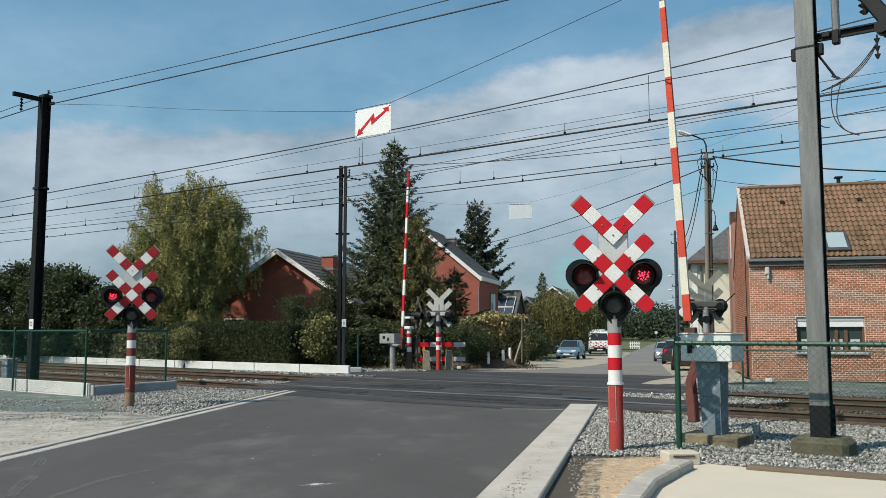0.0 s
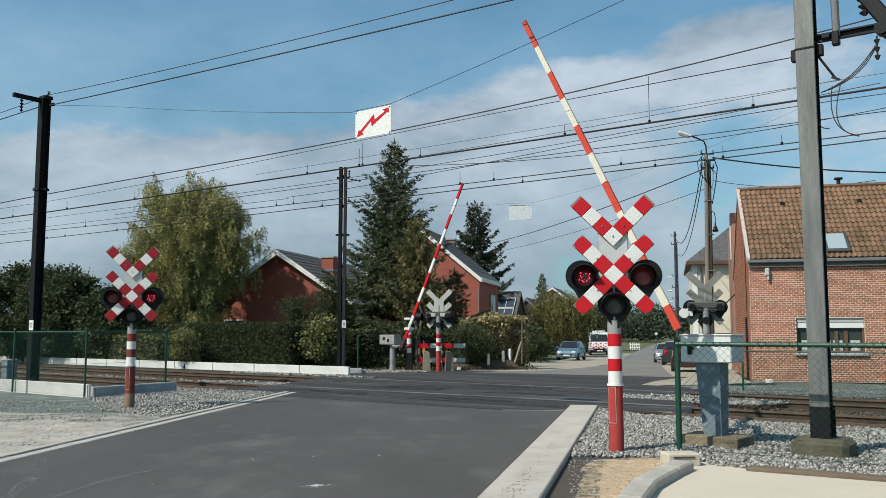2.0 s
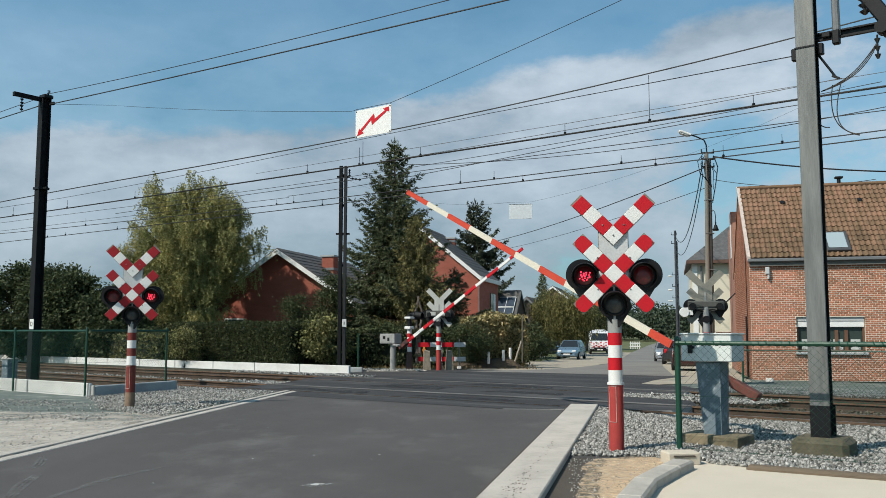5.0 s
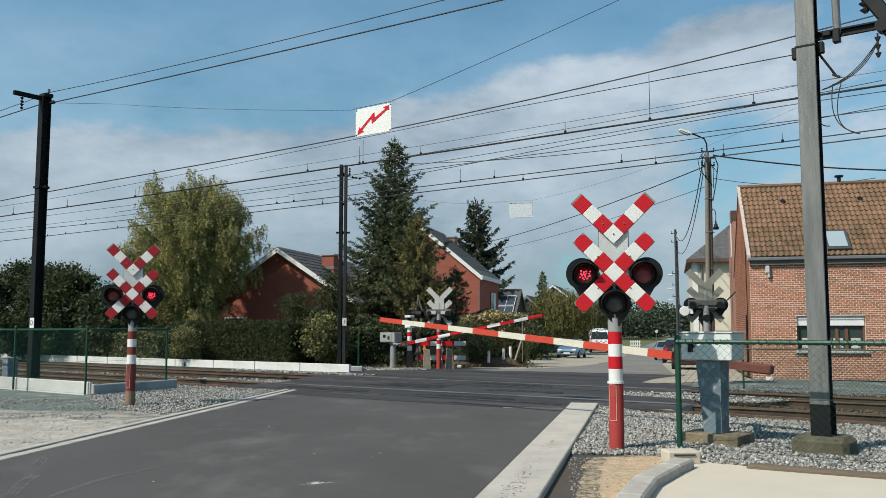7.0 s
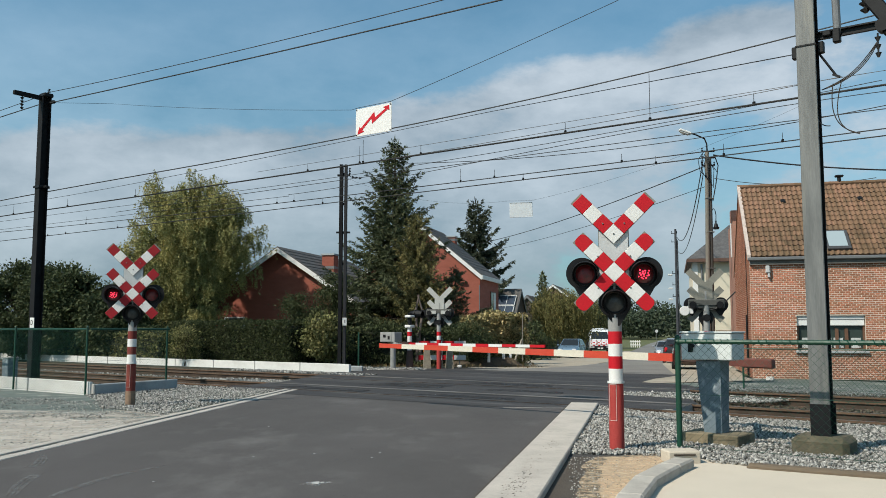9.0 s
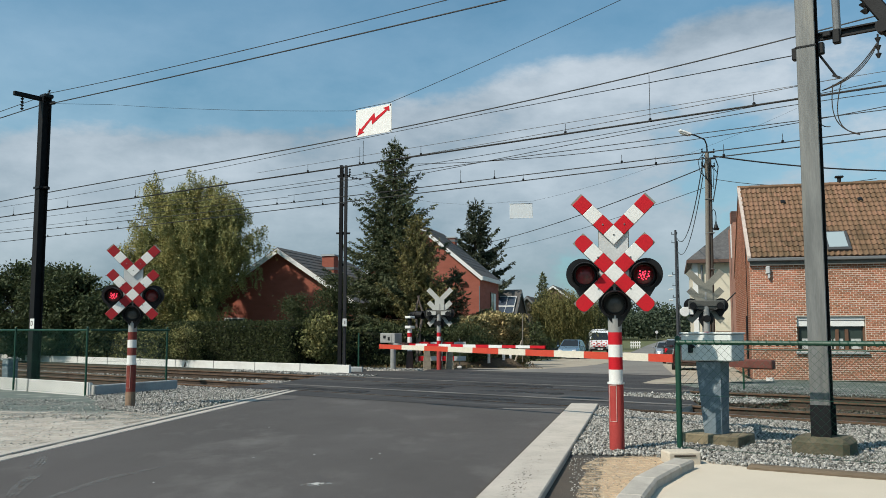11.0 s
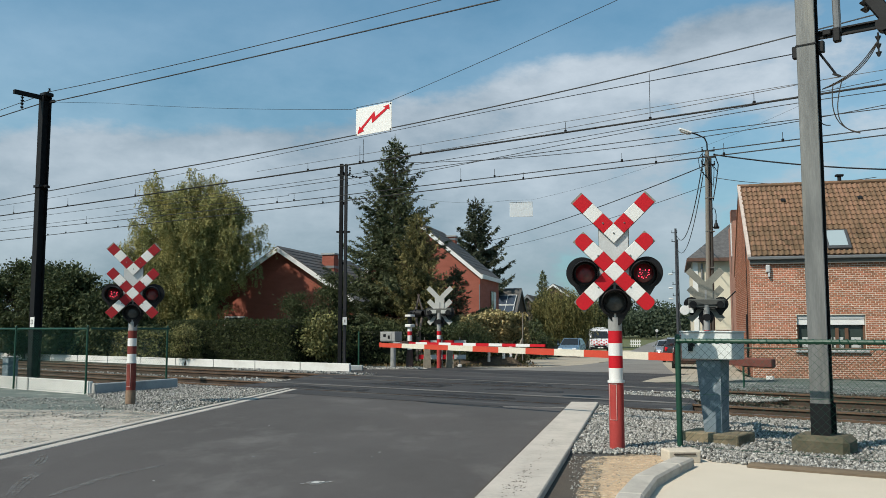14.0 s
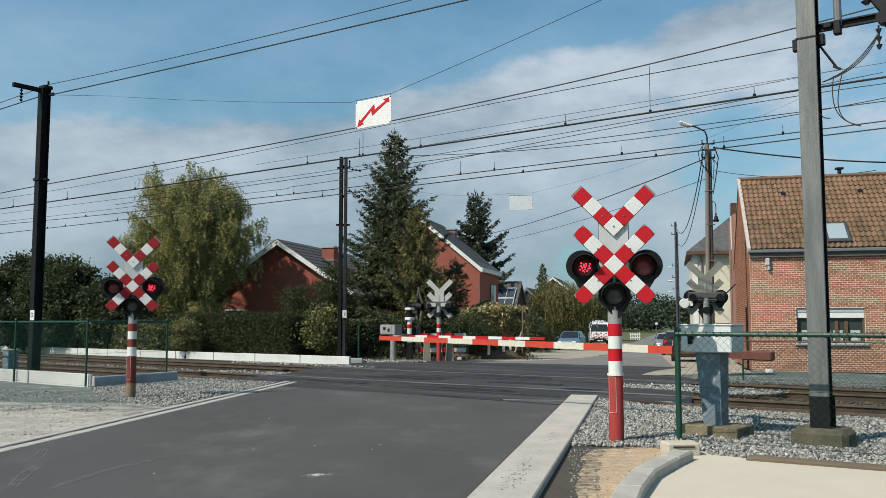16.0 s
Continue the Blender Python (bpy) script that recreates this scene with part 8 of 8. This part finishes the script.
def build_street():
    silver = mat("silver_blue_paint", (0.22, 0.33, 0.43), (0.19, 0.29, 0.38), 2, 0.3, metal=0.5, bump=0, coat=0.5)
    silver2 = mat("silver_paint", (0.42, 0.43, 0.45), (0.37, 0.38, 0.40), 2, 0.3, metal=0.5, bump=0, coat=0.5)
    dark = mat("dark_grey_paint", (0.03, 0.032, 0.036), (0.025, 0.026, 0.03), 2, 0.25, bump=0, coat=0.6)
    wine = mat("dark_red_paint", (0.045, 0.012, 0.012), (0.035, 0.010, 0.010), 2, 0.25, bump=0, coat=0.6)
    car(pose(9.8, 66.5, gz(8.6, 66), 0, 0, -19), "silver-blue hatchback parked on the gravel verge", silver)
    car(pose(15.65, 61.0, gz(15.2, 61.0), 0, 0, -13), "silver car parked nose towards the crossing", silver2, 3.8, 1.62, 1.32)
    car(pose(13.75, 51.0, gz(13.4, 51), 0, 0, 164), "dark grey car parked by the cream house", dark, 4.2, 1.7, 1.42)
    car(pose(10.55, 36.8, gz(10.5, 37), 0, 0, 164), "dark red car parked beside the brick house", wine, 4.0, 1.68, 1.45)
    van(pose(15.05, 84.0, gz(15.0, 84), 0, 0, -8), "white van with red checks parked at the roadside")
    # white picket hurdle, small bollards, stake and sign beside the street
    f = thing("hurdle", frame_at(23.3, 108, gz(24, 116), SV), "white slatted hurdle beside the street", "barrier")
    for k in range(5):
        part("picket", MB().box((0.26 * k, 0, 0.45), (0.10, 0.03, 0.9)), M_WHITE, f)
    for z in (0.3, 0.7):
        part("slat", MB().box((0.52, -0.03, z), (1.3, 0.03, 0.12)), M_WHITE, f)
    # raised bank of bare soil before the beech hedge
    vs, fs = [], []
    nu, nv = 26, 14
    a, b = Vector((0.55, 33.75, 0)), Vector((3.75, 36.2, 0))
    for j in range(nv + 1):
        for i in range(nu + 1):
            u, v = i / nu, j / nv
            q = a.lerp(b, u) + Vector((-0.55, 0.83, 0)) * 1.7 * v + Vector((0.45, -0.25, 0)) * (1 - v) * math.sin(u * 9)  * 0.25
            e = min(1, u * 5, (1 - u) * 5)
            k = min(1, v / 0.55)
            h = (0.20 + 0.30 * u) * k * k * (3 - 2 * k) * e * e * (3 - 2 * e) + 0.03 * noise.noise(q * 3.1) * k
            vs.append((q.x, q.y, gz(q.x, q.y) - 0.005 + h))
    for j in range(nv):
        for i in range(nu):
            o = j * (nu + 1) + i
            fs.append((o, o + 1, o + nu + 2, o + nu + 1))
    tagged(raw("earth_bank", vs, fs, mat("garden_soil", (0.135, 0.098, 0.064), (0.060, 0.046, 0.032), 2.2, 0.95, bump=0.9, fine=30, stain=0.5, stain_col=(0.21, 0.17, 0.10), stain_scale=2.5)),
           "low bank of bare brown soil before the beech hedge", "earth", kind="structure")
    for x, y, z, hh in ((1.82, 35.0, 0.13, 0.44), (2.45, 35.45, 0.24, 0.40), (2.74, 35.62, 0.30, 0.42)):
        b = thing("bollard", Matrix.Translation((x, y, z)), "small white marker post at the verge", "bollard")
        part("post", MB().tube([(0, 0, 0), (0, 0, hh)], 0.06, 10), M_WHITE, b)
        part("top", MB().disc((0, 0, hh), 0.06, 0.03, (0, 0, 0.04), 10), M_WHITE, b)
    s = thing("stake", Matrix.Translation((3.27, 36.05, 0.24)), "thin weathered stake with a leaning strut", "stake")
    part("stake_post", MB().tube([(0, 0, -0.1), (0.02, 0, 1.85)], 0.022, 8), M_WOODP, s)
    part("strut", MB().tube([(-0.30, 0, -0.05), (-0.02, 0, 0.80)], 0.04, 8), mat("bleached_strut", (0.42, 0.38, 0.31), (0.30, 0.27, 0.22), 5, 0.85), s)
    g = thing("gate_pillar", frame_at(8.2, 71.5, gz(8.2, 71.5), SV), "grey stone pillar beside the verge", "pillar")
    part("pillar", MB().box((0, 0, 0.5), (0.45, 0.36, 1.0), bev=0.03), M_CONCG, g)
    part("pillar_cap", MB().box((0, 0, 1.03), (0.52, 0.44, 0.08), bev=0.02), M_CONCG, g)
    w = thing("white_block", frame_at(9.22, 24.64, 0, -AL), "small white block at the foot of the brick house", "block")
    part("block", MB().box((0, 0, 0.05), (0.20, 0.10, 0.10), bev=0.01), M_CONCW, w)
    r = thing("road_sign", frame_at(27.5, 112, gz(27, 112), SV), "small road sign far down the street", "road sign")
    part("sign_post", MB().tube([(0, 0, 0), (0, 0, 2.2)], 0.04, 6), M_GALV, r)
    part("sign_face", MB().disc((0, -0.05, 2.0), 0.2, 0.2, (0, -0.02, 0), 16), M_PLATE, r)
    s = thing("wall_sign", frame_at(13.9, 106.5, 0, SV), "small white board on the wall behind the van", "sign")
    part("board", MB().box((0.9, 0, 3.3), (1.0, 0.04, 0.8)), M_WHITE, s)
    part("mark", MB().box((0.75, -0.03, 3.4), (0.2, 0.02, 0.35)).box((1.1, -0.03, 3.4), (0.25, 0.02, 0.35)), M_RED, s)


build_ground()
build_roads()
build_kerbs()
build_surfaces()
build_tracks()
build_low_walls()
build_fences()
near_lamps, left_lamps = build_signals()
build_machines()
build_masts()
build_wires()
build_plates()
build_poles()
house, house_window = build_brick_house()
build_houses()
build_street()
build_plants()
build_stones()
build_brickwork(house, house_window)


BLINK, BLINK_START, SUNK = 0.925, 0.13, 0.03     # period of the lamps, a first change, and how far dark diodes sink


def motions():
    """Both booms sink from upright to level and stay shut."""
    near = [(0.0, 86.8), (0.5, 80.2), (1.0, 75.0), (1.5, 69.0), (2.0, 63.3), (2.5, 57.4), (3.0, 51.2), (3.5, 45.6), (4.0, 40.2), (4.2, 37.8), (5.0, 28.4), (5.7, 20.2), (6.3, 13.3), (6.65, 9.3), (7.0, 5.6),
            (7.3, 2.5), (7.5, 1.3), (7.7, 1.1), (16.0, 1.1)]
    far = [(0.0, 87.2), (0.5, 81.2), (1.0, 74.0), (1.5, 67.6), (2.0, 62.2), (2.5, 57.0), (3.0, 51.7), (3.5, 45.4), (4.0, 40.1), (4.2, 38.0), (5.0, 29.8), (5.7, 22.5), (6.3, 16.3), (6.65, 12.5), (7.0, 8.8), (7.5, 4.0),
           (7.8, 1.2), (8.0, 0.2), (8.2, 0.0), (16.0, 0.0)]
    walk(boom_near, [(t, pose(*NEAR_PIVOT, 0, -a, 141)) for t, a in near])
    walk(boom_far, [(t, pose(*FAR_PIVOT, 0, -a, -43)) for t, a in far])
    # the lamps blink in turn: lit diodes stand in the face of the lens, dark ones lie sunk behind it
    for lamps, first in ((near_lamps, 0), (left_lamps, 1)):
        for k, diodes in enumerate(lamps):
            on = (k == first)
            rows = []
            t = BLINK_START - BLINK / 2
            while t < 16.0:
                for dt in (0.05, BLINK / 2 - 0.05):
                    if 0 < t + dt < 16.0:
                        rows.append((t + dt, not on))
                on = not on
                t += BLINK / 2
            rows = [(0.0, rows[0][1])] + rows + [(16.0, rows[-1][1])]
            walk(diodes, [(t, pose(0, 0.0 if lit else SUNK, 0)) for t, lit in rows])


motions()
